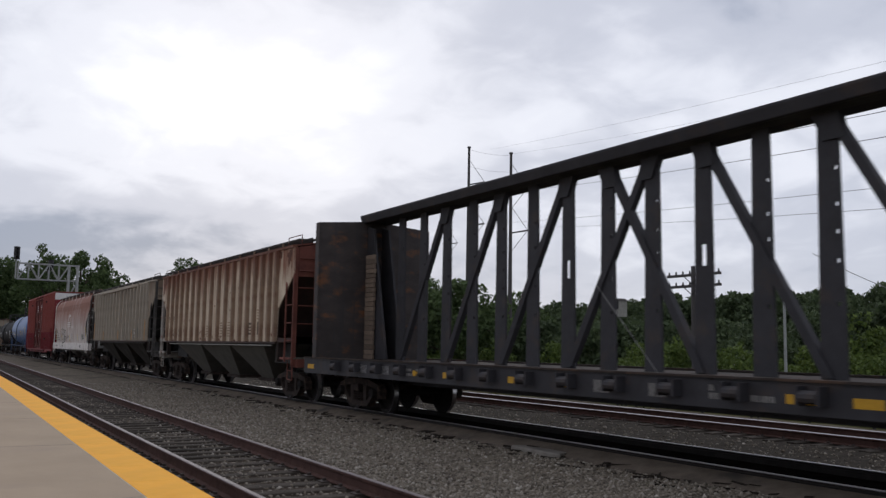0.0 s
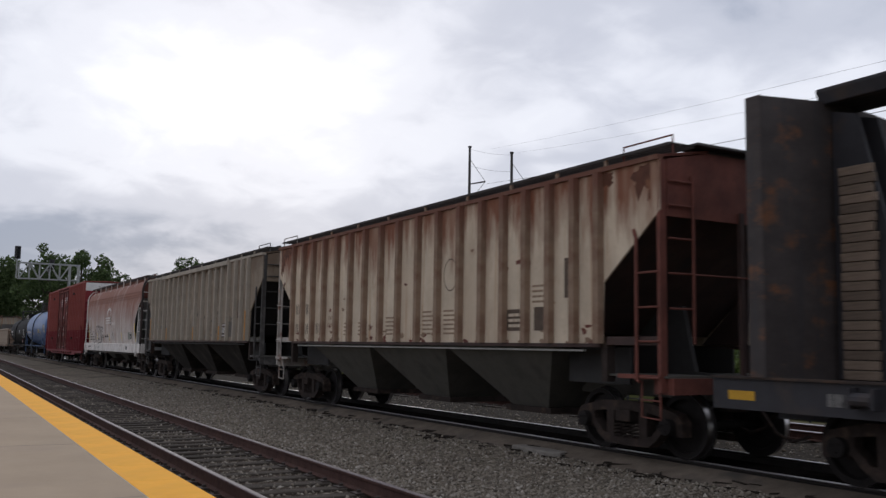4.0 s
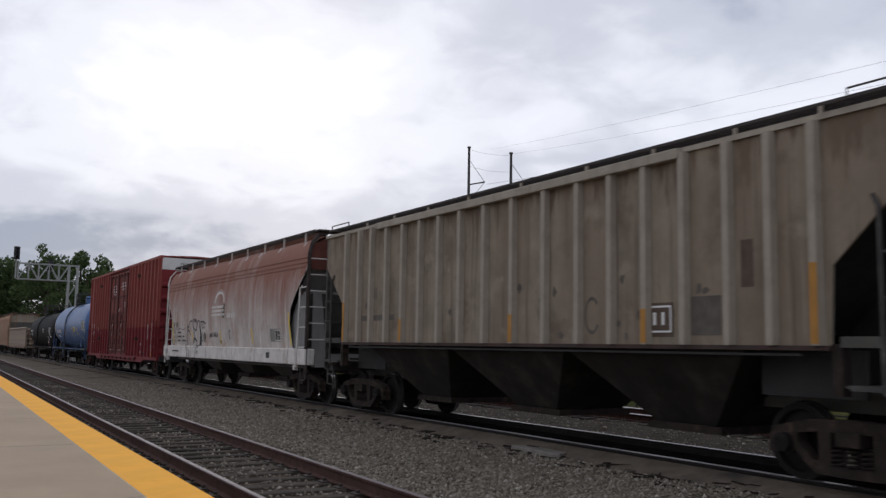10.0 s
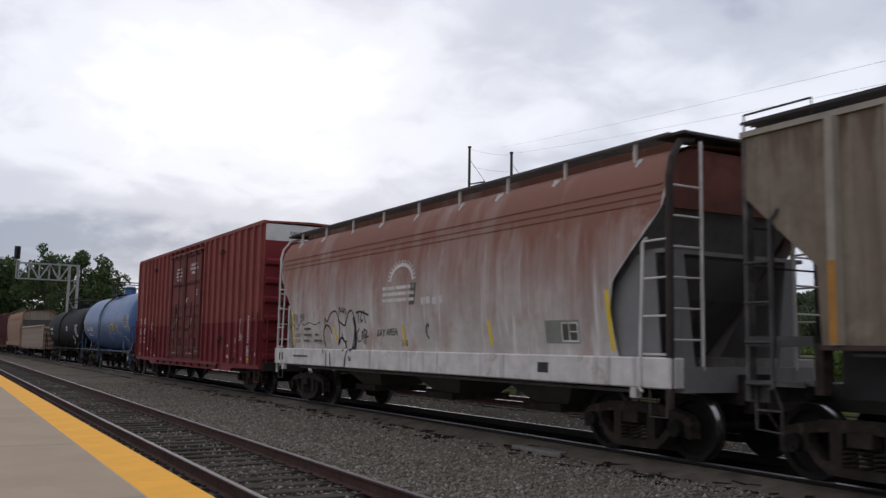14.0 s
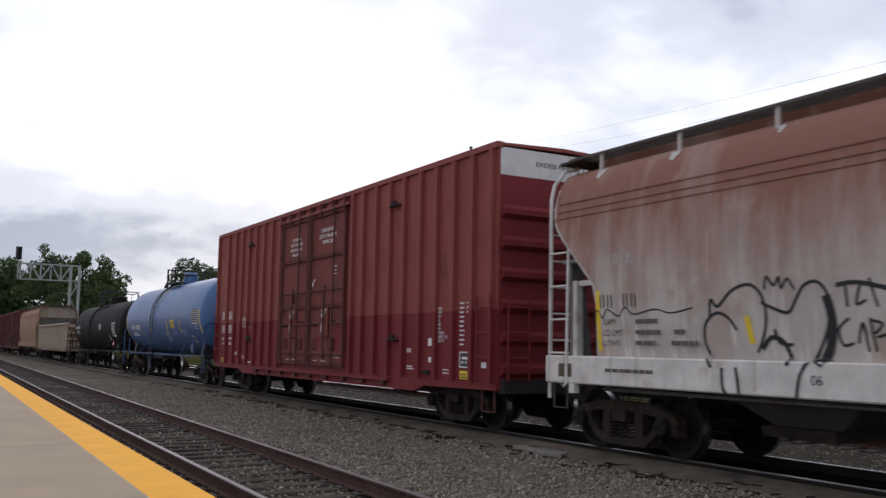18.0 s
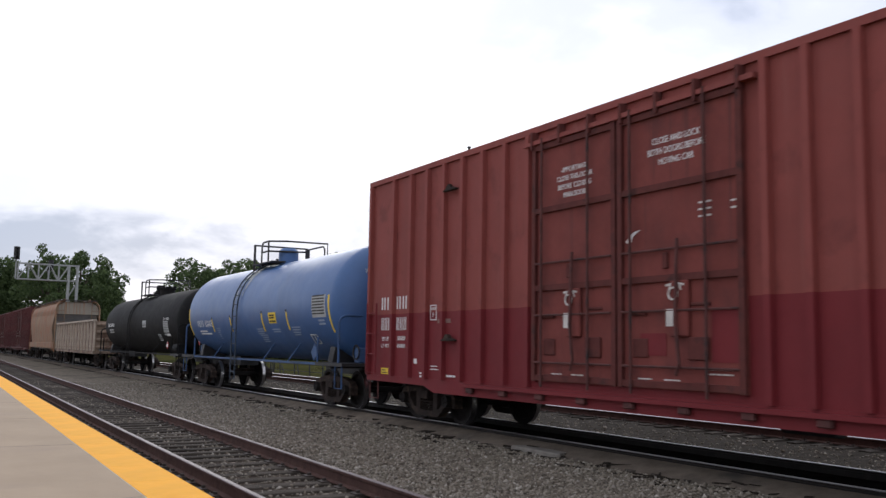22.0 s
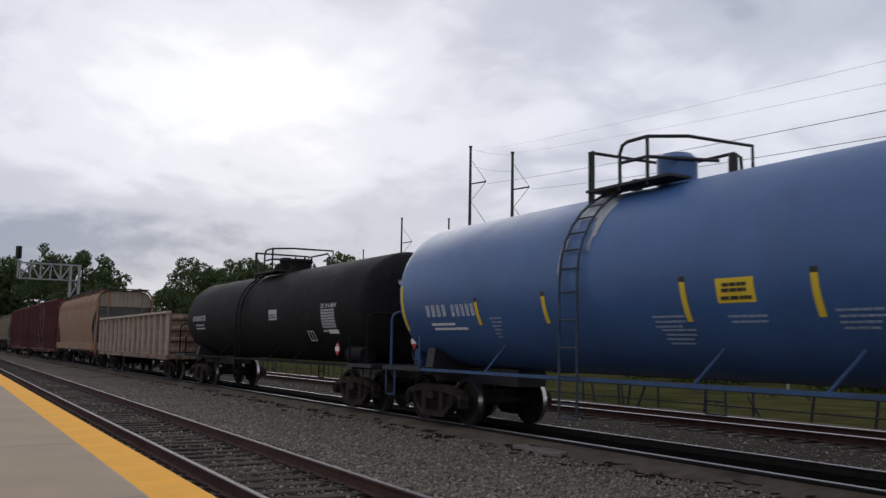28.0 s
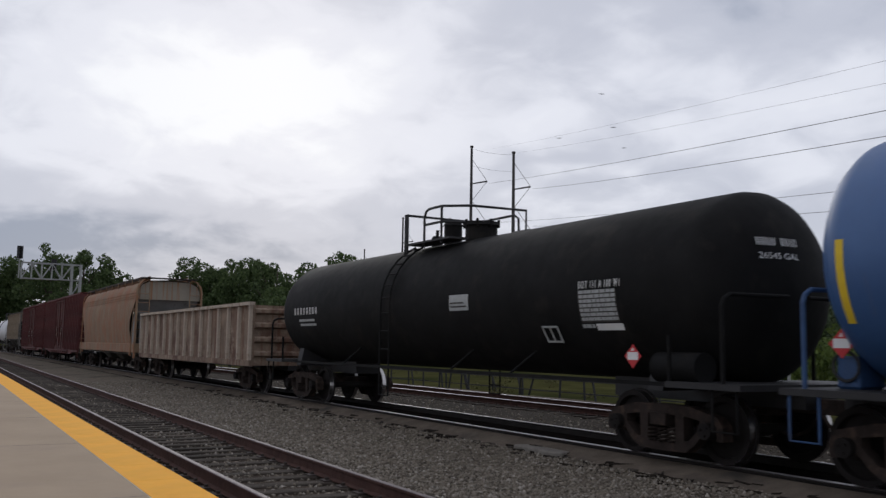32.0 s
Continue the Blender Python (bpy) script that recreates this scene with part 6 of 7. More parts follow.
def signal_bridge(x):
    """A cantilever signal bridge: twin legs, a trussed arm over the tracks, a signal on top."""
    g = tagged(new("signal_bridge"), "silver trussed cantilever signal bridge over the tracks", "signal bridge")
    g.location = (x, 13.0, -0.3)
    zt, zb = 9.15, 7.65
    for s in (-0.35, 0.35):
        part("leg", box(B(), s - 0.08, s + 0.08, 0.07, 0.23, 0, zt), M_ALU, g)
        part("leg", box(B(), s - 0.08, s + 0.08, -0.73, -0.57, 0, zt), M_ALU, g)
        for z in (zt, zb):
            part("chord", box(B(), s - 0.05, s + 0.05, -5.2, 0.25, z - 0.055, z + 0.055), M_ALU, g)
        n = 5
        for i in range(n):
            y0, y1 = -0.65 - i * 0.9, -0.65 - (i + 1) * 0.9
            part("diagonal", rod(B(), (s, y0, zb if i % 2 else zt), (s, y1, zt if i % 2 else zb), 0.05, 5), M_ALU, g)
            part("upright", rod(B(), (s, y1, zb), (s, y1, zt), 0.045, 5), M_ALU, g)
        for i in range(4):
            part("leg_brace", rod(B(), (s, -0.65 if i % 2 else 0.15, 1.5 + 1.5 * i), (s, 0.15 if i % 2 else -0.65, 3.0 + 1.5 * i), 0.04, 5), M_ALU, g)
    part("walkway", box(B(), -0.35, 0.35, -5.2, 0.0, zb - 0.06, zb), M_ALU, g)
    part("signal_mast", rod(B(), (0, -5.35, zb), (0, -5.35, zt + 1.4), 0.07, 8), M_ALU, g)
    h = part("signal_head", rod(B(), (0, -5.35, zt + 0.35), (0, -5.35, zt + 1.55), 0.28, 14), M_BLACK, g)
    for i in range(3):
        part("hood", rod(B(), (0.2, -5.35, zt + 0.55 + 0.38 * i), (0.55, -5.35, zt + 0.53 + 0.38 * i), 0.13, 10, 0.12, caps=False), M_BLACK, h)
    part("second_head", rod(B(), (0, -2.3, zt - 0.5), (0, -2.3, zt + 0.45), 0.25, 12), M_BLACK, g)


signal_bridge(-94.2)


def yard_fence(y, x0, x1):
    f = tagged(new("yard_fence"), "low black post-and-rail fence before the grass", "fence")
    f.location = (0, y, -0.5)
    post = mesh_of(box(B(), -0.028, 0.028, -0.028, 0.028, 0, 0.95), "post", M_FENCE)
    rnd = random.Random(3)
    x = x0
    while x < x1:
        place("post", post, f, (x, 0, 0)).rotation_euler = (0, rnd.gauss(0, 0.12), 0)
        for _ in range(rnd.choice((0, 0, 1, 3))):
            place("post", post, f, (x + rnd.uniform(0.2, 0.8), 0.03, 0)).rotation_euler = (0, rnd.gauss(0, 0.35), 0)
        x += rnd.choice((1.5, 1.9, 2.6))
    for z in (0.42, 0.86):
        part("fence_rail", box(B(), x0, x1, -0.05, -0.03, z - 0.022, z + 0.022), M_FENCE, f)


yard_fence(20.6, -75, 0)


def parked_car(x, y):
    c = tagged(new("parked_car"), "small white car parked beyond the field", "car")
    c.location = (x, y, ground_height(x, y))
    part("body", slab(B(), [(-2.1, 0.3), (2.1, 0.3), (2.15, 0.75), (1.3, 0.9), (-1.9, 0.95), (-2.15, 0.8)], "y", -0.85, 0.85), M_WHITE, c, bevel=0.06)
    part("cabin", slab(B(), [(-1.7, 0.93), (1.1, 0.9), (0.4, 1.42), (-1.1, 1.45)], "y", -0.72, 0.72), M_WHITE, c, bevel=0.05)
    for a, b_ in (((-1.35, 0.98), (-0.35, 1.36)), ((-0.25, 0.98), (0.55, 1.36))):
        part("window", box(B(), a[0], b_[0], -0.735, -0.722, a[1], b_[1]), M_BLACK, c)
    for xx in (-1.3, 1.3):
        for s in (-1, 1):
            part("wheel", rod(B(), (xx, s * 0.6, 0.32), (xx, s * 0.87, 0.32), 0.32, 14), M_BLACK, c)


parked_car(-73.2, 80)


def hut(x, y, z):
    h = tagged(new("hut"), "small pale hut among the trees on the hill", "hut")
    h.location = (x, y, z)
    part("wall", box(B(), -0.85, 0.85, -1.2, 1.2, -2, 1.9), M_DRIP, h)
    part("roof", slab(B(), [(-1.05, 1.86), (1.05, 1.86), (0, 2.5)], "y", -1.4, 1.4), M_DARKROOF, h)
    part("door", box(B(), -0.45, 0.45, -1.25, -1.2, -0.2, 1.8), M_BLACK, h)


hut(-171.4, 150, 11.8)


# ---- paint marks, lettering and fittings on the cars ----
M_INK = material("dark_stencil", (0.05, 0.045, 0.04), 0.8, var=0.3)
M_RUSTBLOOM = material("rust_bloom", (0.13, 0.048, 0.026), 0.85, var=0.4, scale=4, spots=(0.22, 0.10, 0.05), spot_at=0.53, spot_scale=4)
M_BROWNPATCH = material("brown_patch", (0.10, 0.07, 0.05), 0.8, var=0.3, scale=6)
M_GRIME = material("grime", (0.12, 0.105, 0.088), 0.85, var=0.3, scale=5)
M_BOXPALE = material("boxcar_scuff", (0.24, 0.14, 0.12), 0.75, var=0.3, scale=4)
M_PALEBLUE = material("faded_print", (0.30, 0.36, 0.46), 0.7, var=0.2)
M_PALEGREY = material("pale_grey_decal", (0.42, 0.43, 0.42), 0.7, var=0.2, scale=5)
M_HAZRED = material("placard_red", (0.50, 0.03, 0.035), 0.6, var=0.1)
M_GREYPAINT = material("repaint_grey", (0.23, 0.235, 0.20), 0.75, var=0.2, scale=4)
M_SCRAWL = material("black_scrawl", (0.02, 0.02, 0.022), 0.7, var=0.2)


def patch(name, car, x0, x1, z0, z1, y, mat, label=""):
    return part(name, box(B(), x0, x1, y - 0.004, y, z0, z1), mat, car, label)


def outline_box(name, car, x0, x1, z0, z1, y, mat, w=0.025):
    bm = B()
    box(bm, x0, x1, y - 0.004, y, z0, z0 + w)
    box(bm, x0, x1, y - 0.004, y, z1 - w, z1)
    box(bm, x0, x0 + w, y - 0.004, y, z0 + w, z1 - w)
    box(bm, x1 - w, x1, y - 0.004, y, z0 + w, z1 - w)
    return part(name, bm, mat, car)


# cream hopper
plain = set(h1.children)
YS = -1.5605
for text, tx, tz in (("M.", -6.06, 2.34), ("P.", -5.36, 2.33), ("72", -6.05, 1.83), ("25", -5.34, 1.83), ("29", -4.64, 1.83)):
    lettering(text, 0.37, M_INK, h1, (tx, YS, tz - 0.04), name="number")
lettering("B", 0.2, M_INK, h1, (-1.70, YS, 1.85), name="number")
bm = B()
for k in range(28):
    a0, a1 = k * math.pi / 14, (k + 1) * math.pi / 14
    v = [bm.verts.new((1.80 + r * 0.25 * math.cos(a), YS - 0.003, 2.87 + r * 0.31 * math.sin(a))) for a, r in ((a0, 1), (a1, 1), (a1, 0.93), (a0, 0.93))]
    bm.faces.new(v)
part("round_emblem", bm, M_BROWNPATCH, h1, "faint dark ring painted on the side")
patch("lettered_patch", h1, 3.72, 4.22, 1.80, 2.16, YS, M_BROWNPATCH, "brown panel with worn writing")
bars([(0.05, 0.06, 0.4), (0.05, 0.15, 0.4), (0.05, 0.24, 0.4)], M_CREAM, h1, (3.72, YS - 0.004, 1.80), h=0.05, seed=5)
patch("brown_patch", h1, 4.50, 5.00, 1.80, 2.18, YS, M_BROWNPATCH)
patch("worn_plate", h1, 5.30, 5.56, 2.30, 2.92, YS, M_BROWNPATCH, "dark worn plate on the side")
for i, text in enumerate(("CAPY", "LD LMT")):
    lettering(text, 0.13, M_CREAMRIB, h1, (-3.9, YS, 2.12 - 0.17 * i), name="lettering")
for sx, n, seed in ((-3.1, 4, 12), (-2.3, 4, 13), (-0.9, 5, 14), (0.72, 6, 15), (1.56, 6, 16), (4.45, 4, 17)):
    bars([(0.0, 0.085 * i, 0.50 - 0.06 * (i % 3)) for i in range(n)], M_CREAMRIB, h1, (sx, YS, 1.75 if sx < 4 else 2.25), h=0.035, seed=seed)
rnd = random.Random(31)
for i in range(84):
    cx, cz = rnd.uniform(-6.2, 6.1), 1.61 + 0.35 * rnd.random() ** 2.5 if i < 74 else rnd.uniform(2.0, 3.4)
    n_ = rnd.randint(5, 8)
    pts = [(cx + rnd.uniform(0.02, 0.12) * math.cos(6.28 * k / n_), cz + rnd.uniform(0.01, 0.07) * math.sin(6.28 * k / n_)) for k in range(n_)]
    part("rust_flake", slab(B(), pts, "y", YS - 0.003, YS), M_CREAMRIB if i % 2 else M_RUSTRED, h1)

rnd = random.Random(52)
for cx, cz, w_, h_ in ((-7.45, 3.98, 0.34, 0.20), (-7.38, 3.78, 0.24, 0.24), (-7.48, 3.58, 0.14, 0.16), (-7.05, 4.0, 0.22, 0.12), (-6.75, 4.03, 0.18, 0.10), (7.1, 3.95, 0.28, 0.2), (7.28, 3.72, 0.12, 0.22), (6.3, 4.02, 0.2, 0.1),
                       (-6.22, 2.0, 0.09, 0.24), (-6.25, 1.72, 0.14, 0.10)):
    pts = []
    for k in range(16):
        a, q = 6.283 * k / 16, rnd.uniform(0.55, 1.15)
        px_, pz_ = cx + w_ * q * math.cos(a), cz + h_ * q * math.sin(a) * (1.7 if math.sin(a) < 0 and k % 2 else 1.0)
        lim = 7.38 - max(0.0, (3.46 - pz_)) * 1.18 if pz_ < 3.46 else 7.38
        pts.append((max(-lim - 0.11, min(lim - 0.15, px_)), min(4.12, pz_)))
    part("rust_bloom", slab(B(), pts, "y", YS - 0.002, YS), M_RUSTBLOOM, h1, "ragged brown-red bloom of rust")

for ob in set(h1.children) - plain:
    ob.location.x += 0.13

# grey hopper
plain = set(h2.children)
YS = -1.5605
patch("lettered_patch", h2, 3.24, 3.78, 1.70, 2.16, YS, M_BROWNPATCH, "dark panel framed in white")
outline_box("white_frame", h2, 3.28, 3.74, 1.76, 2.12, YS - 0.005, M_WHITE)
bars([(0.12, 0.0, 0.06), (0.28, 0.0, 0.06)], M_WHITE, h2, (3.28, YS - 0.005, 1.86), h=0.17, seed=6)
patch("worn_plate", h2, 4.93, 5.12, 2.30, 2.88, YS, M_BROWNPATCH, "dark worn plate on the side")
patch("dark_patch", h2, 4.05, 4.60, 1.72, 2.22, YS, M_GRIME, "old darker repaint patch")
patch("dark_patch", h2, -6.0, -4.36, 2.07, 2.19, YS, M_GRIME, "old dark repaint strip")
for rx, z0 in ((6.03, 1.62), (-6.78, 1.62)):
    part("orange_stripe", box(B(), rx - 0.052, rx + 0.052, -1.666, -1.661, max(z0, 1.62), z0 + 0.9 if z0 < 2 else z0 + 0.1), M_ORANGE, h2, "faded orange stripe on a rib")
for rx in (-3.92, 0.08, 3.30):
    part("orange_stripe", box(B(), rx - 0.052, rx + 0.052, -1.666, -1.661, 1.62, 2.08), M_ORANGE, h2, "faded orange stripe on a rib")
part("roof_flange", box(B(), -5.15, 3.99, -1.685, -1.56, 4.05, 4.19), M_GREYRIB, h2, "pale flange along the eaves", bevel=0.01)
rnd = random.Random(33)
for i in range(14):
    cx, cz = rnd.uniform(-6.0, 6.0), rnd.uniform(1.7, 2.6)
    n_ = rnd.randint(5, 8)
    pts = [(cx + rnd.uniform(0.03, 0.09) * math.cos(6.28 * k / n_), cz + rnd.uniform(0.03, 0.11) * math.sin(6.28 * k / n_)) for k in range(n_)]
    part("grime_spot", slab(B(), pts, "y", YS - 0.003, YS), M_GRIME, h2)


for lx, lz, text, size in ((-6.05, 2.55, "7", 0.34), (-5.3, 2.55, "0", 0.34)):
    lettering(text, size, M_GRIME, h2, (lx, YS, lz), name="number")
bm = B()
for k in range(20):
    a0, a1 = 0.7 + k * 0.25, 0.7 + (k + 1) * 0.25
    v = [bm.verts.new((2.1 + r * 0.17 * math.cos(a), YS - 0.003, 2.02 + r * 0.28 * math.sin(a))) for a, r in ((a0, 1), (a1, 1), (a1, 0.8), (a0, 0.8))]
    bm.faces.new(v)
part("worn_emblem", bm, M_GRIME, h2, "faint dark open ring painted on the side")
for ob in set(h2.children) - plain:
    ob.location.x += 0.42


# round-sided hopper: worn emblem, writing and scrawls
def shell_y(z):
    prof = [(1.42, 1.46), (1.7, 1.50), (2.1, 1.55), (2.5, 1.575), (2.9, 1.575), (3.3, 1.55), (3.6, 1.50)]
    for (z0, y0), (z1, y1) in zip(prof, prof[1:]):
        if z <= z1:
            return -(y0 + (y1 - y0) * max(0.0, (z - z0) / (z1 - z0)))
    return -1.5


def stroke(name, car, pts, w, mat, label="", y_of=shell_y, off=0.006):
    """A painted line that follows the bulging side."""
    bm = B()
    fine = []
    ctrl = [pts[0]] + list(pts) + [pts[-1]]
    for a, b_, c, d in zip(ctrl, ctrl[1:], ctrl[2:], ctrl[3:]):
        for k in range(5):
            u = k / 5
            fine.append(Vector([0.5 * (2 * b_[j] + (c[j] - a[j]) * u + (2 * a[j] - 5 * b_[j] + 4 * c[j] - d[j]) * u * u + (3 * b_[j] - a[j] - 3 * c[j] + d[j]) * u ** 3) for j in (0, 1)]))
    fine.append(Vector(pts[-1]))
    prev = None
    for i, p in enumerate(fine):
        d = fine[min(i + 1, len(fine) - 1)] - fine[max(i - 1, 0)]
        d = d.normalized() if d.length > 1e-6 else Vector((1, 0))
        n_ = Vector((-d.y, d.x)) * w / 2
        pair = [bm.verts.new((q.x, y_of(q.y) - off, q.y)) for q in (p + n_, p - n_)]
        if prev:
            bm.faces.new((prev[0], prev[1], pair[1], pair[0]))
        prev = pair
    return part(name, bm, mat, car, label)


def side_patch(name, car, x0, x1, z0, z1, mat, label="", lean=0.0):
    bm = B()
    rows = 6
    prev = None
    for i in range(rows + 1):
        z = z0 + (z1 - z0) * i / rows
        sh = lean * i / rows
        pair = [bm.verts.new((x0 + sh, shell_y(z) - 0.005, z)), bm.verts.new((x1 + sh, shell_y(z) - 0.005, z))]
        if prev:
            bm.faces.new((prev[0], prev[1], pair[1], pair[0]))
        prev = pair
    return part(name, bm, mat, car, label)


arc = [(-0.12 + 0.50 * math.cos(a), 2.86 + 0.34 * math.sin(a)) for a in (math.pi * (1 - k / 16) for k in range(17))]
stroke("arched_emblem", h3, arc, 0.07, M_CHALK, "chalky white toothed arch")
for k in range(15):
    a = math.pi * (1 - (k + 0.5) / 15)
    stroke("emblem_tooth", h3, [(-0.12 + 0.54 * math.cos(a), 2.86 + 0.37 * math.sin(a)), (-0.12 + 0.63 * math.cos(a), 2.86 + 0.45 * math.sin(a))], 0.035, M_CHALK)
for i in range(3):
    side_patch("emblem_bar", h3, -0.98, 0.45, 2.44 + 0.13 * i, 2.51 + 0.13 * i, M_CHALK)
side_patch("dark_overspray", h3, 0.22, 0.46, 2.36, 2.80, M_GRIME, lean=0.08)
for x0, z0 in ((0.75, 2.35), (0.95, 2.36), (1.2, 2.34), (1.45, 2.36)):
    side_patch("grey_patch", h3, x0, x0 + 0.16, z0, z0 + 0.14, M_CHALK)
for x0, z0, z1 in ((-3.62, 1.62, 1.95), (-0.10, 1.50, 1.95), (3.18, 1.55, 1.98)):
    side_patch("yellow_stripe", h3, x0, x0 + 0.09, z0, z1, M_YELLOWTAG, "short yellow reflective stripe", lean=-0.05)
for s in (-1, 1):
    side_patch("yellow_edge", h3, s * 6.42 - 0.045, s * 6.42 + 0.045, 1.50, 2.38, M_YELLOWTAG, "yellow stripe down the end of the side", lean=s * -0.05)
side_patch("grey_panel", h3, 4.82, 5.68, 1.60, 1.96, M_GREYPAINT, "grey-green repainted panel")
for x0, x1, z0, z1 in ((5.24, 5.66, 1.62, 1.65), (5.24, 5.66, 1.90, 1.93), (5.24, 5.27, 1.65, 1.90), (5.63, 5.66, 1.65, 1.90), (5.42, 5.45, 1.65, 1.90), (5.45, 5.63, 1.77, 1.79)):
    side_patch("panel_rule", h3, x0, x1, z0, z1, M_CHALK).location.y = -0.004
side_patch("panel_field", h3, 5.27, 5.63, 1.65, 1.90, M_HOPPERGREY).location.y = -0.002
# big scrawl
SCRAWL = {
    "S1": (0.04, [(-4.17, 1.32), (-4.33, 1.62), (-4.29, 1.88), (-4.09, 2.0), (-3.91, 1.93), (-3.8, 1.78)]),
    "S2": (0.04, [(-4.22, 1.93), (-4.18, 2.17), (-4.07, 2.08), (-3.83, 2.27), (-3.56, 2.33), (-3.39, 2.21), (-3.33, 1.98), (-3.39, 1.72), (-3.51, 1.51)]),
    "S3": (0.04, [(-3.39, 2.11), (-3.21, 2.03), (-3.01, 1.98), (-2.9, 2.11), (-2.77, 2.28), (-2.59, 2.31), (-2.47, 2.15), (-2.49, 1.84), (-2.64, 1.54), (-2.83, 1.28), (-2.89, 1.0)]),
    "S4": (0.12, [(-2.49, 2.16), (-2.44, 1.9), (-2.49, 1.6), (-2.61, 1.39)]),
    "S5": (0.06, [(-3.43, 1.55), (-3.29, 1.69), (-3.11, 1.63), (-3.0, 1.37)]),
    "S6": (0.04, [(-3.23, 1.79), (-3.17, 1.63), (-2.98, 1.61)]),
    "D1": (0.04, [(-3.99, 1.32), (-3.98, 1.09), (-3.91, 0.99)]),
    "D2": (0.04, [(-3.77, 1.33), (-3.74, 1.16), (-3.72, 0.99)]),
    "T1": (0.032, [(-3.33, 2.26), (-3.29, 2.41), (-3.19, 2.3), (-3.11, 2.4), (-3.09, 2.26), (-2.99, 2.37), (-2.9, 2.23)]),
    "T2": (0.05, [(-2.36, 2.26), (-2.1, 2.28), (-1.7, 2.19)]),
    "T3": (0.032, [(-2.24, 2.26), (-2.23, 2.02)]),
    "T4": (0.032, [(-2.06, 2.26), (-2.12, 2.05), (-2.0, 2.09)]),
    "T5": (0.032, [(-1.95, 2.32), (-1.87, 2.01)]),
    "T6": (0.032, [(-2.23, 1.9), (-2.37, 1.78), (-2.33, 1.61), (-2.2, 1.63)]),
    "T7": (0.032, [(-2.14, 1.63), (-2.07, 1.85), (-2.03, 1.54)]),
    "T8": (0.032, [(-1.98, 1.9), (-1.94, 1.54)]),
    "T9": (0.032, [(-1.97, 1.87), (-1.84, 1.83), (-1.94, 1.73)]),
    "T10": (0.032, [(-1.92, 1.69), (-1.78, 1.73)]),
    "R": (0.04, [(0.89, 1.87), (0.91, 1.76), (0.98, 1.67)]),
    "R2": (0.04, [(0.89, 1.87), (0.96, 1.96), (1.01, 1.9)]),
}
for w_, pts in SCRAWL.values():
    stroke("black_scrawl", h3, pts, w_, M_SCRAWL, "looping black spray-paint scrawl", y_of=lambda z: shell_y(z) if z > 1.44 else -1.586)


def side_text(text, size, x, z, mat, lean=0.0, name="tag_writing"):
    ob = lettering(text, size, mat, h3, (0, 0, 0), name=name)
    me = ob.data
    for v in me.vertices:
        zz = v.co.z + z
        v.co = Vector((v.co.x + x + lean * v.co.z, shell_y(zz) - 0.006 + v.co.y * 0.2, zz))
    return ob


side_text("BAY", 0.22, -1.15, 1.72, M_SCRAWL, 0.3)
side_text("AREA", 0.22, -0.62, 1.74, M_SCRAWL, 0.3)
side_text("510", 0.18, -0.08, 1.52, M_GRIME, 0.2)
side_text("LD LMT", 0.13, -6.10, 1.72, M_GRIME)
side_text("LT WT", 0.12, -6.15, 1.57, M_GRIME)
side_text("CAPY", 0.12, -6.15, 1.88, M_GRIME)
side_text("## ##", 0.28, -5.95, 2.12, M_GRIME, name="number")
side_text("# #", 0.24, -5.82, 2.74, M_PALEGREY, name="number")
stroke("thin_scrawl", h3, [(-6.48, 1.96), (-6.40, 2.10), (-6.30, 1.98), (-6.18, 2.10), (-5.95, 2.0), (-5.80, 2.12), (-5.62, 2.02), (-5.2, 2.08), (-4.9, 2.02), (-4.5, 2.08)], 0.02, M_SCRAWL, "thin black scrawl")
bars([(0, 0, 0.5), (0.75, 0, 0.2), (0, 0.15, 0.45), (0, -0.15, 0.4), (0.7, -0.15, 0.5)], M_GRIME, h3, (-5.6, -1.535, 1.74), h=0.06, seed=10)
lettering("06", 0.16, M_SCRAWL, h3, (-2.62, -1.583, 1.16), name="tag_writing")
bars([(0, 0, 1.0)], M_GRIME, h3, (-6.2, -1.583, 1.2), h=0.05, seed=2)
# flat patches paint the dark of openings; the sill itself is solid
patch("sill_opening", h3, 4.7, 4.98, 1.14, 1.30, -1.581, M_BLACK, "flat dark patch for a shaded sill opening")
patch("sill_opening", h3, -7.30, -6.98, 1.10, 1.30, -1.581, M_BROWNPATCH, "flat dark patch for a shaded sill opening")
rnd = random.Random(17)
for i in range(9):
    cx = -6.6 + i * 1.65
    cx += rnd.uniform(-0.2, 0.2)
    w_, d_ = rnd.uniform(0.05, 0.13), rnd.uniform(0.03, 0.10)
    pts = [(cx - w_, 4.28), (cx + w_ * 0.8, 4.28), (cx + w_ * 0.7, 4.22), (cx + w_ * 0.3, 4.2 - d_ * 0.4), (cx + 0.03, 4.2 - d_), (cx - 0.03, 4.2 - d_ * 0.5), (cx - w_ * 0.6, 4.2 - d_ * 0.6), (cx - w_ * 0.8, 4.23)]
    bm = B()
    v = [bm.verts.new((px, -(1.37 + (4.12 - pz) * (0.355 if pz < 4.12 else 0.765)) - 0.012, pz)) for px, pz in pts]
    bm.faces.new(v)
    part("white_drip", bm, M_WORN, h3, "white spill below a hatch")

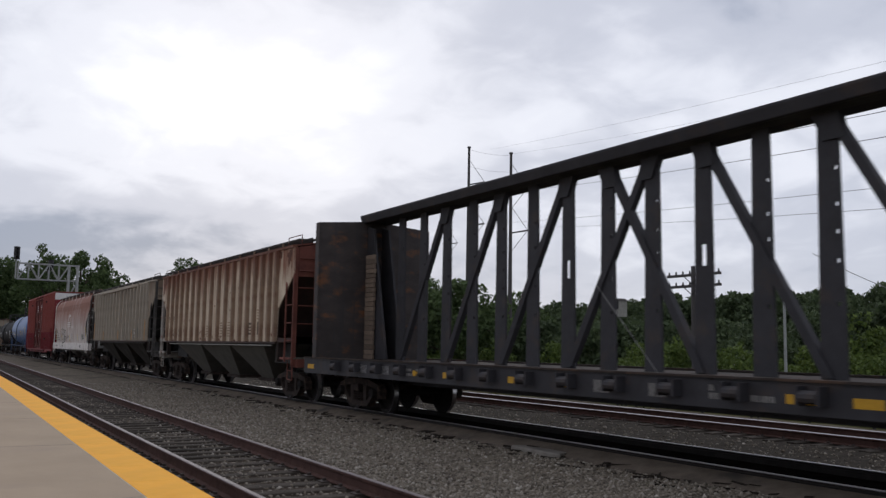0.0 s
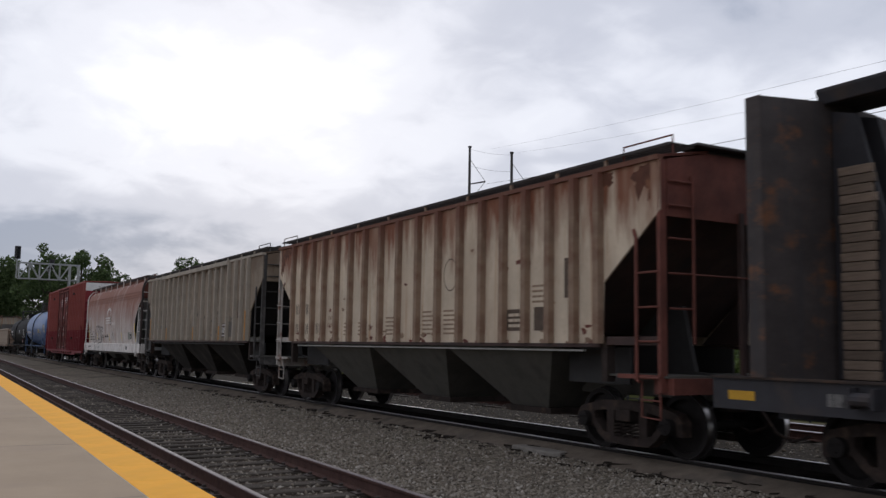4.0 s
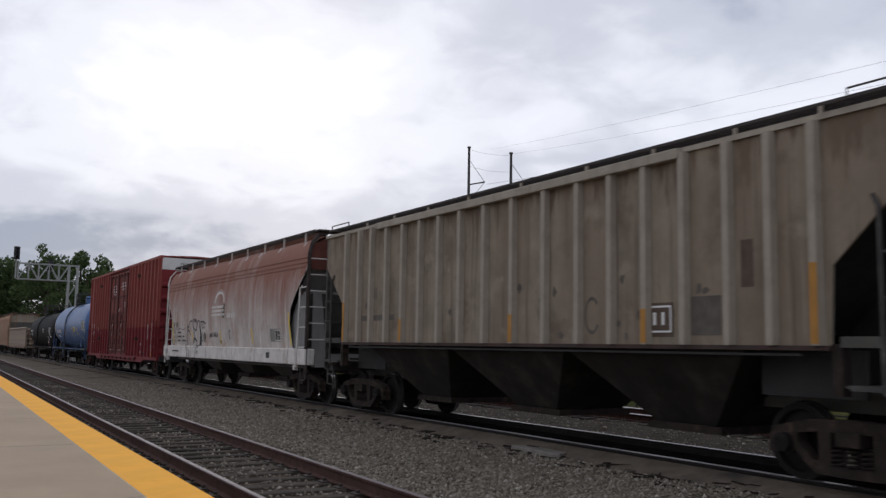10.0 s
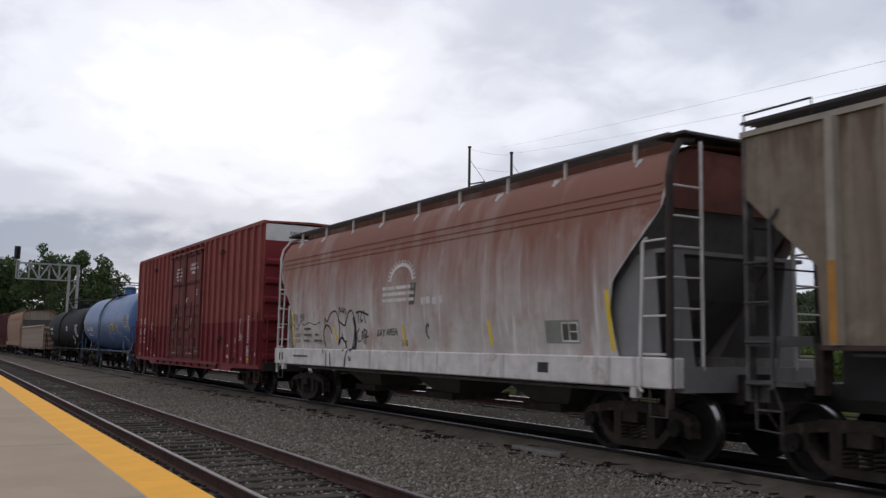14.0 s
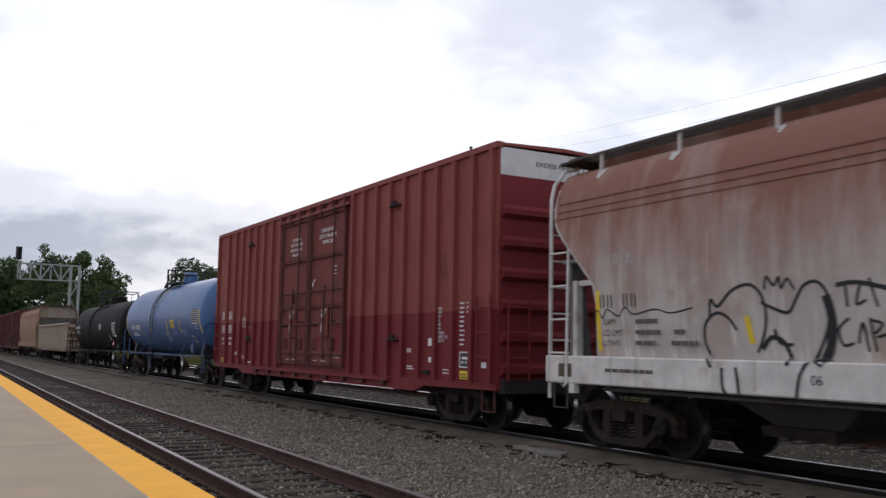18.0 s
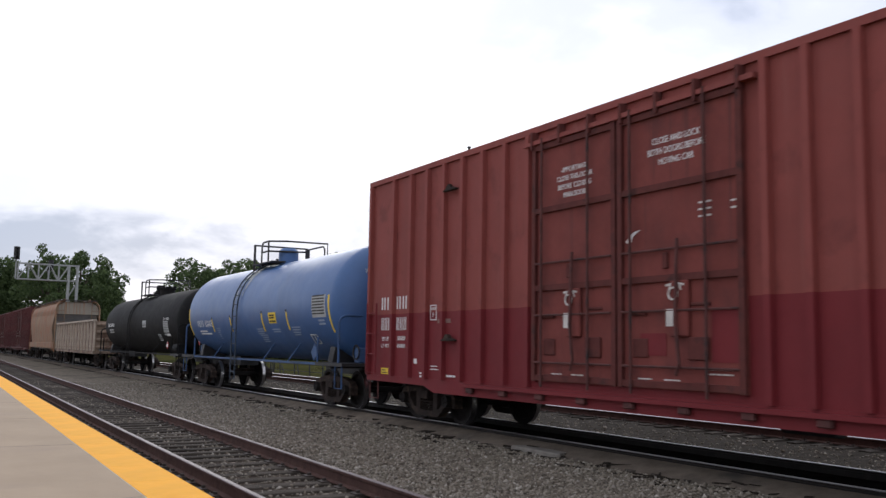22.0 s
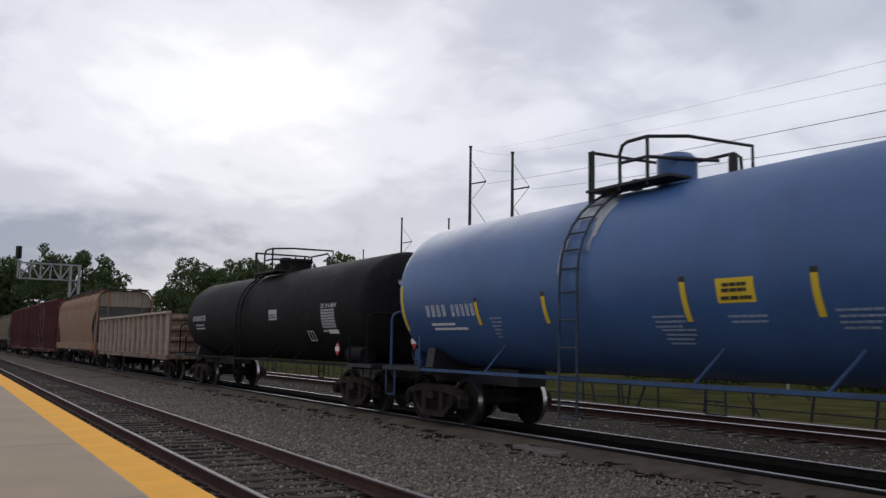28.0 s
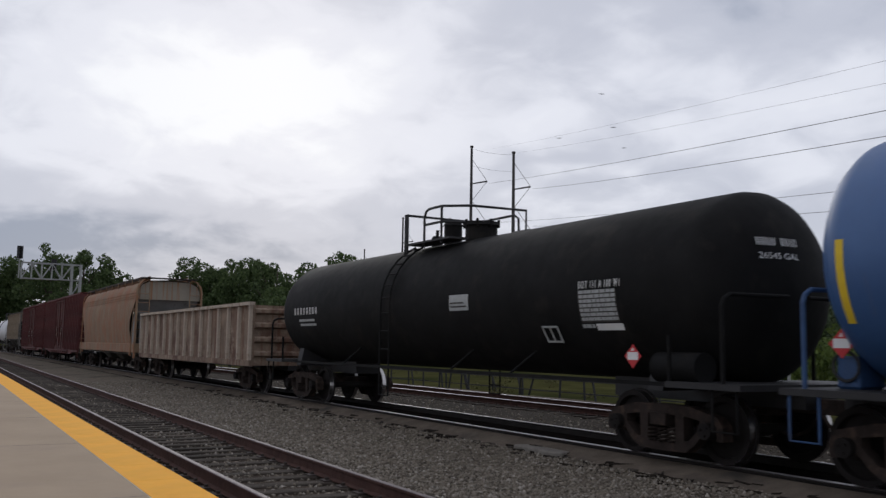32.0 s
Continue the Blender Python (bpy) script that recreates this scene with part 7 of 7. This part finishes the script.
# red boxcar
YS = -1.4845
for text, size, tx, tz in (("##", 0.38, -7.74, 2.30), ("##", 0.38, -7.03, 2.30), ("###", 0.38, -7.74, 1.86), ("###", 0.38, -7.03, 1.86)):
    lettering(text, size, M_WHITE, bx, (tx, YS, tz), name="number", width=0.42 if len(text) > 2 else 0.44)
for text, tx, tz in (("LD LMT", -7.73, 1.64), ("LT WT", -7.76, 1.49), ("205200", -7.02, 1.65), ("80800", -7.02, 1.49)):
    lettering(text, 0.12, M_WHITE, bx, (tx, YS, tz), name="lettering", width=0.36)
outline_box("plate_box", bx, -5.80, -5.55, 2.04, 2.34, YS, M_WHITE, 0.018)
lettering("PLATE", 0.08, M_WHITE, bx, (-5.675, YS, 2.24))
lettering("F", 0.13, M_WHITE, bx, (-5.675, YS, 2.10))
for x0, x1, z0, z1 in ((-7.92, -7.58, 0.93, 1.06), (7.36, 7.72, 0.94, 1.09)):
    patch("yellow_tag", bx, x0, x1, z0, z1, YS, M_YELLOWTAG, "yellow maintenance tag")
    bars([(0.04, 0.02, 0.26), (0.04, 0.07, 0.2)], M_INK, bx, (x0, YS - 0.005, z0), h=0.025, seed=8)
for x0, z0, w_, h_ in ((-8.56, 1.16, 0.10, 0.1), (-6.44, 1.18, 0.12, 0.1), (6.14, 1.54, 0.13, 0.15), (6.16, 1.22, 0.10, 0.10), (8.10, 1.16, 0.16, 0.1), (0.62, 1.9, 0.02, 0.1)):
    patch("white_sticker", bx, x0, x0 + w_, z0, z0 + h_, YS, M_WHITE)
patch("black_tag", bx, 7.35, 7.72, 1.15, 1.44, YS, M_INK, "black consolidated stencil framed in white")
outline_box("white_frame", bx, 7.35, 7.72, 1.15, 1.44, YS - 0.005, M_WHITE, 0.02)
bars([(0.08, 0.06, 0.06), (0.2, 0.06, 0.04), (0.08, 0.14, 0.2)], M_WHITE, bx, (7.36, YS - 0.005, 1.16), h=0.05, seed=4)
for i, text in enumerate(("EXH", "EXW", "EW", "IL", "IW", "IH", "FLR H", "EMPTY CG", "CU FT")):
    ob = lettering(text, 0.082, M_WHITE, bx, (0, 0, 0), width=0.044 * len(text))
    ob.location = (6.53 + 0.022 * len(text), YS, 2.235 - 0.078 * i)
bars([(0, 0.085 * i, 0.16) for i in range(10)] + [(0.25, 0.60 + 0.085 * i, 0.14) for i in range(3)], M_WHITE, bx, (7.34, YS, 1.56), h=0.03, seed=22)
bars([(0, 0, 0.3), (0, 0.06, 0.26)], M_WHITE, bx, (6.72, YS, 1.02), h=0.018, seed=23)
bars([(0, 0, 0.3), (0, 0.06, 0.26)], M_WHITE, bx, (-5.75, YS, 1.08), h=0.018, seed=24)
bars([(0, 0, 0.35)], M_WHITE, bx, (-5.15, YS, 0.96), h=0.035, seed=25)
bars([(0, 0, 0.2), (0, 0.06, 0.2)], M_WHITE, bx, (-6.2, YS, 0.92), h=0.035, seed=26)
lettering("60K", 0.13, M_WHITE, bx, (5.34, YS, 1.40))
bars([(0, 0, 0.3), (0, 0.05, 0.24)], M_WHITE, bx, (5.25, YS, 1.06), h=0.025, seed=27)
YD = -1.519
for i, text in enumerate(("-IMPORTANT-", "CLOSE THIS DOOR", "BEFORE CLOSING", "MAIN DOOR")):
    lettering(text, 0.115, M_WHITE, bx, (-1.23, YD, 4.30 - 0.135 * i), width=0.055 * len(text) + 0.05)
for i, text in enumerate(("CLOSE AND LOCK", "BOTH DOORS BEFORE", "MOVING CAR")):
    lettering(text, 0.13, M_WHITE, bx, (0.95, YD, 4.36 - 0.15 * i), width=0.06 * len(text) + 0.05)
bars([(0, 0.09 * i, 0.24) for i in range(3)] + [(0.55, 0.05 + 0.09 * i, 0.22) for i in range(2)], M_CHALK, bx, (1.35, YD, 3.25), h=0.025, seed=28)
bars([(0, 0, 0.4), (0, 0.06, 0.4)], M_CHALK, bx, (1.5, YD, 1.22), h=0.02, seed=29)
bars([(0, 0, 0.26), (0.5, 0, 0.3)], M_CHALK, bx, (-1.8, YD, 1.12), h=0.02, seed=30)
bars([(0, 0, 0.26), (0.5, 0, 0.3)], M_CHALK, bx, (0.2, YD, 1.12), h=0.02, seed=31)
patch("red_repaint", bx, 1.55, 2.0, 1.38, 2.05, YD, M_BOXRED2, "newer red repaint patch")
patch("red_repaint", bx, 0.25, 0.75, 1.45, 1.75, YD, M_BOXRED2, "newer red repaint patch")
patch("pale_scuff", bx, -5.5, -5.0, 1.98, 2.06, YS, M_BOXPALE, "pale scuffed patch")
part("scuff", slab(B(), [(-0.05, 3.05), (0.02, 3.12), (0.12, 3.18), (0.26, 3.2), (0.1, 3.12), (0.05, 3.0)], "y", YD - 0.003, YD), M_WHITE, bx)
# end sign and ribs' latches
t_end = lettering("EXCESS HEIGHT CAR", 0.12, M_INK, bx, (8.609, 0.0, 4.82), math.pi / 2, width=1.35)
lettering("####", 0.26, M_WHITE, bx, (8.610, 0.48, 4.36), math.pi / 2, name="number", width=0.8)
for i in range(3):
    bars([(0, 0.07 * k, 0.7 - 0.1 * k) for k in range(3)], M_WHITE, bx, (8.605, -1.2, 3.3 - 0.55 * i), h=0.03, seed=40 + i).rotation_euler = (0, 0, math.pi / 2)
for lx in (-4.93, 4.74):
    for lz in (4.52, 1.66):
        k = part("latch_bracket", slab(B(), [(lx - 0.24, lz - 0.03), (lx + 0.24, lz - 0.03), (lx + 0.24, lz + 0.0), (lx + 0.05, lz + 0.02), (lx, lz + 0.10), (lx - 0.08, lz + 0.10), (lx - 0.12, lz + 0.0), (lx - 0.24, lz + 0.0)], "y", -1.62, -1.53), M_TRUCK, bx, "rusty latch bracket", bevel=0.012)
part("lift_bracket", box(B(), 6.0, 6.22, -1.54, -1.48, 0.98, 1.06), M_TRUCK, bx)


# tank cars: marks wrapped round the shell
def wrap(me, r, zc):
    """Lays a flat upright mesh on a shell of radius r."""
    for v in me.vertices:
        a = (v.co.z - zc) / r
        rr = r + 0.004 - v.co.y
        v.co = Vector((v.co.x, -rr * math.cos(a), zc + rr * math.sin(a)))


def arc_z(zc, r, z):
    return zc + r * math.asin(max(-1, min(1, (z - zc) / r)))


def tank_patch(name, car, r, zc, x0, x1, z0, z1, mat, label="", lean=0.0):
    bm = B()
    a0, a1 = arc_z(zc, r, z0), arc_z(zc, r, z1)
    prev = None
    for i in range(7):
        z = a0 + (a1 - a0) * i / 6
        pair = [bm.verts.new((x + lean * i / 6, 0, z)) for x in (x0, x1)]
        if prev:
            bm.faces.new((prev[0], prev[1], pair[1], pair[0]))
        prev = pair
    me = mesh_of(bm, name, mat)
    wrap(me, r, zc)
    ob = new(name, me)
    ob.parent = car
    return tagged(ob, label)


def tank_text(text, size, car, r, zc, x, z, mat, width, name="number"):
    ob = lettering(text, size, mat, car, (0, 0, 0), name=name, width=width, spacing=1.35)
    ob.data.transform(Matrix.Translation((x, 0, arc_z(zc, r, z))))
    wrap(ob.data, r, zc)
    return ob


def tank_bars(rows, car, r, zc, x, z, mat, h=0.035, seed=0):
    ob = bars(rows, mat, car, (0, 0, 0), h=h, seed=seed)
    ob.data.transform(Matrix.Translation((x, 0, arc_z(zc, r, z))))
    wrap(ob.data, r, zc)
    return ob


R1, Z1 = 1.50, 2.60
tank_text("####", 0.33, bt, R1, Z1, -5.22, 2.10, M_WHITE, 0.72)
tank_text("#####", 0.33, bt, R1, Z1, -4.22, 2.09, M_WHITE, 0.78)
tank_bars([(0, 0, 0.9), (0.05, -0.1, 1.25)], bt, R1, Z1, -5.5, 1.93, M_WHITE, 0.05, 1)
for x0, z0, z1 in ((-3.76, 1.92, 2.34), (-1.70, 1.92, 2.36), (1.42, 1.90, 2.42), (3.48, 1.92, 2.42)):
    tank_patch("yellow_stripe", bt, R1, Z1, x0, x0 + 0.10, z0, z1, M_YELLOWTAG, "yellow reflective stripe")
    tank_patch("stripe_cap", bt, R1, Z1, x0 - 0.005, x0 + 0.105, z1, z1 + 0.07, M_INK, "dark smudge over the stripe")
for x0 in (-6.62, 6.46):
    tank_patch("yellow_stripe", bt, R1, Z1, x0, x0 + 0.10, 1.84, 2.76, M_YELLOWTAG, "long yellow reflective stripe at the tank end")
tank_patch("yellow_placard", bt, R1, Z1, 2.05, 2.66, 2.12, 2.43, M_YELLOWTAG, "yellow placard with small print")
tank_bars([(0, 0.02, 0.5), (0.03, 0.12, 0.4), (0.05, 0.19, 0.4)], bt, R1 + 0.004, Z1, 2.11, 2.14, M_INK, 0.045, 2)
for x0, z0, rows in ((-3.35, 2.02, 6), (0.78, 1.96, 3), (0.88, 1.78, 4), (2.15, 1.94, 2), (3.72, 1.98, 4)):
    tank_bars([(0.03 * (i % 2), -0.075 * i, (0.38 if x0 < 0 else 0.62) - 0.05 * i) for i in range(rows)], bt, R1, Z1, x0, z0, M_PALEBLUE, 0.03, int(x0 * 10))
tank_patch("data_panel", bt, R1, Z1, 5.40, 6.30, 2.22, 2.78, M_PALEGREY, "grey data panel with small print")
tank_bars([(0.05, 0.06 + 0.075 * i, 0.78) for i in range(7)], bt, R1 + 0.004, Z1, 5.40, 2.24, M_INK, 0.035, 5)
tank_bars([(0, 0, 0.4), (0, -0.09, 0.4)], bt, R1, Z1, 5.75, 2.12, M_PALEBLUE, 0.05, 6)


def card_holder(car, x, y, z, tilt):
    h = part("card_holder", outline_bm(0.42, 0.30), M_PALEGREY, car, "empty metal placard holder")
    h.location, h.rotation_euler = (x, y, z), (tilt, 0, 0)
    return h


def outline_bm(w, h):
    bm = B()
    box(bm, -w / 2, w / 2, -0.012, 0, -h / 2, -h / 2 + 0.03)
    box(bm, -w / 2, w / 2, -0.012, 0, h / 2 - 0.03, h / 2)
    box(bm, -w / 2, -w / 2 + 0.03, -0.012, 0, -h / 2 + 0.03, h / 2 - 0.03)
    box(bm, w / 2 - 0.03, w / 2, -0.012, 0, -h / 2 + 0.03, h / 2 - 0.03)
    box(bm, -0.015, 0.015, -0.012, 0, -h / 2 + 0.03, h / 2 - 0.03)
    return bm


card_holder(bt, 5.13, -1.22, 1.68, radians(37))
part("placard_holder", slab(B(), [(5.62, 1.12), (5.84, 1.34), (5.62, 1.56), (5.40, 1.34)], "y", -1.47, -1.46), M_BLUETRIM, bt, "blue diamond placard holder")
# weathered pale rim round the ladder and the fittings
tank_patch("worn_ring", bt, R1 + 0.001, Z1, -1.25, -0.55, 3.55, 4.08, M_PALEGREY, "worn pale paint below the walkway")

rnd = random.Random(44)
for i in range(16):
    x0 = rnd.choice((-1.16, -0.62)) + rnd.uniform(-0.10, 0.10)
    z1 = rnd.uniform(3.2, 4.02)
    tank_patch("worn_streak", bt, R1 + 0.002, Z1, x0, x0 + rnd.uniform(0.02, 0.07), z1 - rnd.uniform(0.2, 0.8), z1, M_PALEGREY if i % 3 else M_PALEBLUE, "pale worn streak beside the ladder", lean=rnd.uniform(-0.03, 0.03))

R2, Z2 = 1.37, 2.42
tank_text("####", 0.26, kt, R2, Z2, -6.55, 2.30, M_WHITE, 0.75)
tank_text("####", 0.26, kt, R2, Z2, -5.70, 2.30, M_WHITE, 0.70)
tank_bars([(0, 0, 1.1), (0.05, -0.12, 1.1)], kt, R2, Z2, -6.6, 2.12, M_PALEGREY, 0.06, 3)
tank_patch("pale_plate", kt, R2, Z2, 1.45, 2.15, 2.20, 2.50, M_PALEGREY, "pale rectangular decal")
tank_bars([(0.05, 0.03, 0.6), (0.05, 0.1, 0.5)], kt, R2 + 0.004, Z2, 1.45, 2.23, M_INK, 0.03, 4)
tank_patch("data_panel", kt, R2, Z2, 5.42, 6.32, 1.92, 2.38, M_INK, "framed data panel with small print")
tank_bars([(0.03, 0.07 * i, 0.86) for i in range(7)], kt, R2 + 0.004, Z2, 5.42, 1.95, M_PALEGREY, 0.05, 7)
tank_patch("white_label", kt, R2, Z2, 5.75, 6.36, 1.80, 1.90, M_WHITE, "white label strip")
tank_bars([(0, 0, 0.32)], kt, R2, Z2, 5.42, 1.84, M_PALEGREY, 0.06, 8)
tank_text("DOT 111 A 100 W1", 0.17, kt, R2, Z2, 5.92, 2.44, M_WHITE, 0.96, "lettering")
card_holder(kt, 4.60, -1.226, 1.745, radians(29))
# writing on the tank's end, painted on the dished head
for text, size, z in (("#### ####", 0.16, 2.94), ("26545 GAL", 0.12, 2.76)):
    ob = lettering(text, size, M_WHITE, kt, (0, 0, 0), name="lettering" if "GAL" in text else "number", width=0.078 * len(text))
    for v in ob.data.vertices:
        y, zz = v.co.x - 0.24, v.co.z + z
        q = min(0.99, math.hypot(y, zz - Z2) / R2)
        v.co = Vector((7.68 + 0.70 * math.sqrt(1 - q * q) + 0.012, y, zz))
part("brake_reservoir", rod(B(), (7.0, -1.15, 1.28), (7.85, -1.15, 1.28), 0.21, 18), M_TANKBLACK, kt, "black brake reservoir beside the tank end", smooth=True)
part("reservoir_bracket", box(B(), 7.1, 7.75, -1.3, -1.0, 1.03, 1.08), M_TANKBLACK, kt)


def hazard_diamond(car, x, y, z, name="hazard_placard"):
    d = part(name, slab(B(), [(0.17, 0), (0, 0.17), (-0.17, 0), (0, -0.17)], "y", -0.01, 0), M_HAZRED, car, "red diamond hazard placard")
    part("placard_panel", box(B(), -0.11, 0.11, -0.014, -0.0105, -0.05, 0.06), M_WHITE, d)
    part("placard_mark", slab(B(), [(-0.03, 0.08), (0.03, 0.08), (0, 0.13)], "y", -0.014, -0.0105), M_WHITE, d)
    d.location = (x, y, z)


for text, size, z in (("#### #####", 0.16, 3.30), ("25630 GAL", 0.11, 3.12)):
    ob = lettering(text, size, M_PALEGREY, bt, (0, 0, 0), name="lettering" if "GAL" in text else "number", width=0.085 * len(text))
    for v in ob.data.vertices:
        y, zz = v.co.x - 0.35, v.co.z + z
        q = min(0.99, math.hypot(y, zz - Z1) / R1)
        v.co = Vector((6.58 + 0.70 * math.sqrt(1 - q * q) + 0.012, y, zz))
hazard_diamond(kt, 6.78, -1.45, 1.42)
hazard_diamond(bt, -6.95, -0.98, 1.62)
for s in (-1, 1):
    hb = part("hand_brake", box(B(), s * 6.95 - 0.15, s * 6.95 + 0.15, -0.9, -0.4, 1.10, 1.48), M_BLUETRIM, bt, "blue hand brake housing", bevel=0.03)
    part("brake_wheel", pipe(B(), [(s * 6.95 + 0.17 * math.cos(a), -0.92, 1.36 + 0.17 * math.sin(a)) for a in (k * math.pi / 8 for k in range(17))], 0.02), M_BLACK, bt)


# ---- birds that fly up from the field late on ----
M_BIRD = material("dark_feathers", (0.03, 0.03, 0.032), 0.8, var=0.2, scale=20)
BIRDS = []


def bird(rest, rows):
    """A small bird that sits on the grass and then takes off: seconds and places of its flight."""
    b = tagged(new("bird"), "small dark bird flying against the clouds", "bird", "birds over the field")
    rest = (*rest, ground_height(*rest))
    bm = rod(B(), (-0.10, 0, 0.06), (0.02, 0, 0.075), 0.018, 8, 0.036)
    rod(bm, (0.02, 0, 0.075), (0.10, 0, 0.09), 0.036, 8, 0.012)
    part("body", bm, M_BIRD, b, smooth=True)
    for s in (-1, 1):
        part("wing", slab(B(), [(0.05, s * 0.02), (0.065, s * 0.10), (0.0, s * 0.20), (-0.03, s * 0.10), (-0.045, s * 0.02)], "z", 0.075, 0.085), M_BIRD, b)
    part("tail", slab(B(), [(-0.09, -0.012), (-0.09, 0.012), (-0.16, 0.03), (-0.16, -0.03)], "z", 0.055, 0.062), M_BIRD, b)
    b.location = rest
    BIRDS.append((b, [(0.0, rest), (rows[0][0] - 1.6, rest)] + rows))


bird((-40.5, 43.0), [(29.3, (-42.4, 40.4, 13.1)), (30.4, (-42.8, 39.3, 15.2)), (31.2, (-43.4, 38.5, 15.5)), (32, (-44.0, 37.8, 15.7))])
bird((-41.5, 42.0), [(29.3, (-43.3, 39.3, 13.5)), (29.6, (-43.9, 38.5, 14.0)), (30.4, (-45.6, 36.5, 13.9)), (31.2, (-45.7, 36.1, 14.6)), (32, (-46.3, 35.2, 15.1))])
bird((-39.8, 43.5), [(29.3, (-41.8, 41.0, 13.1)), (30.4, (-41.9, 40.4, 14.9)), (31.2, (-42.8, 39.0, 16.1)), (32, (-44.1, 36.9, 17.8))])
bird((-39.0, 44.0), [(29.8, (-41.7, 41.3, 12.7)), (31.0, (-42.5, 40.2, 13.5)), (32, (-43.8, 38.5, 14.4))])


# ---- motion of the train ----
def motions():
    for b, rows in BIRDS:
        flight = [(t, pose(*p, 0, 0, 150)) for t, p in rows]
        walk(b, flight)
    ticks = [i * 0.8 for i in range(41)]
    for car, x in CARS:
        walk(car, [(t, pose(x + run(t), Y_TRAIN, 0)) for t in ticks])
    spins = [i * 0.2 for i in range(161)]
    for ws, x in WHEELS:
        walk(ws, [(t, pose(x, 0, WHEEL_R, 0, math.degrees(run(t) / WHEEL_R), 0)) for t in spins])


motions()
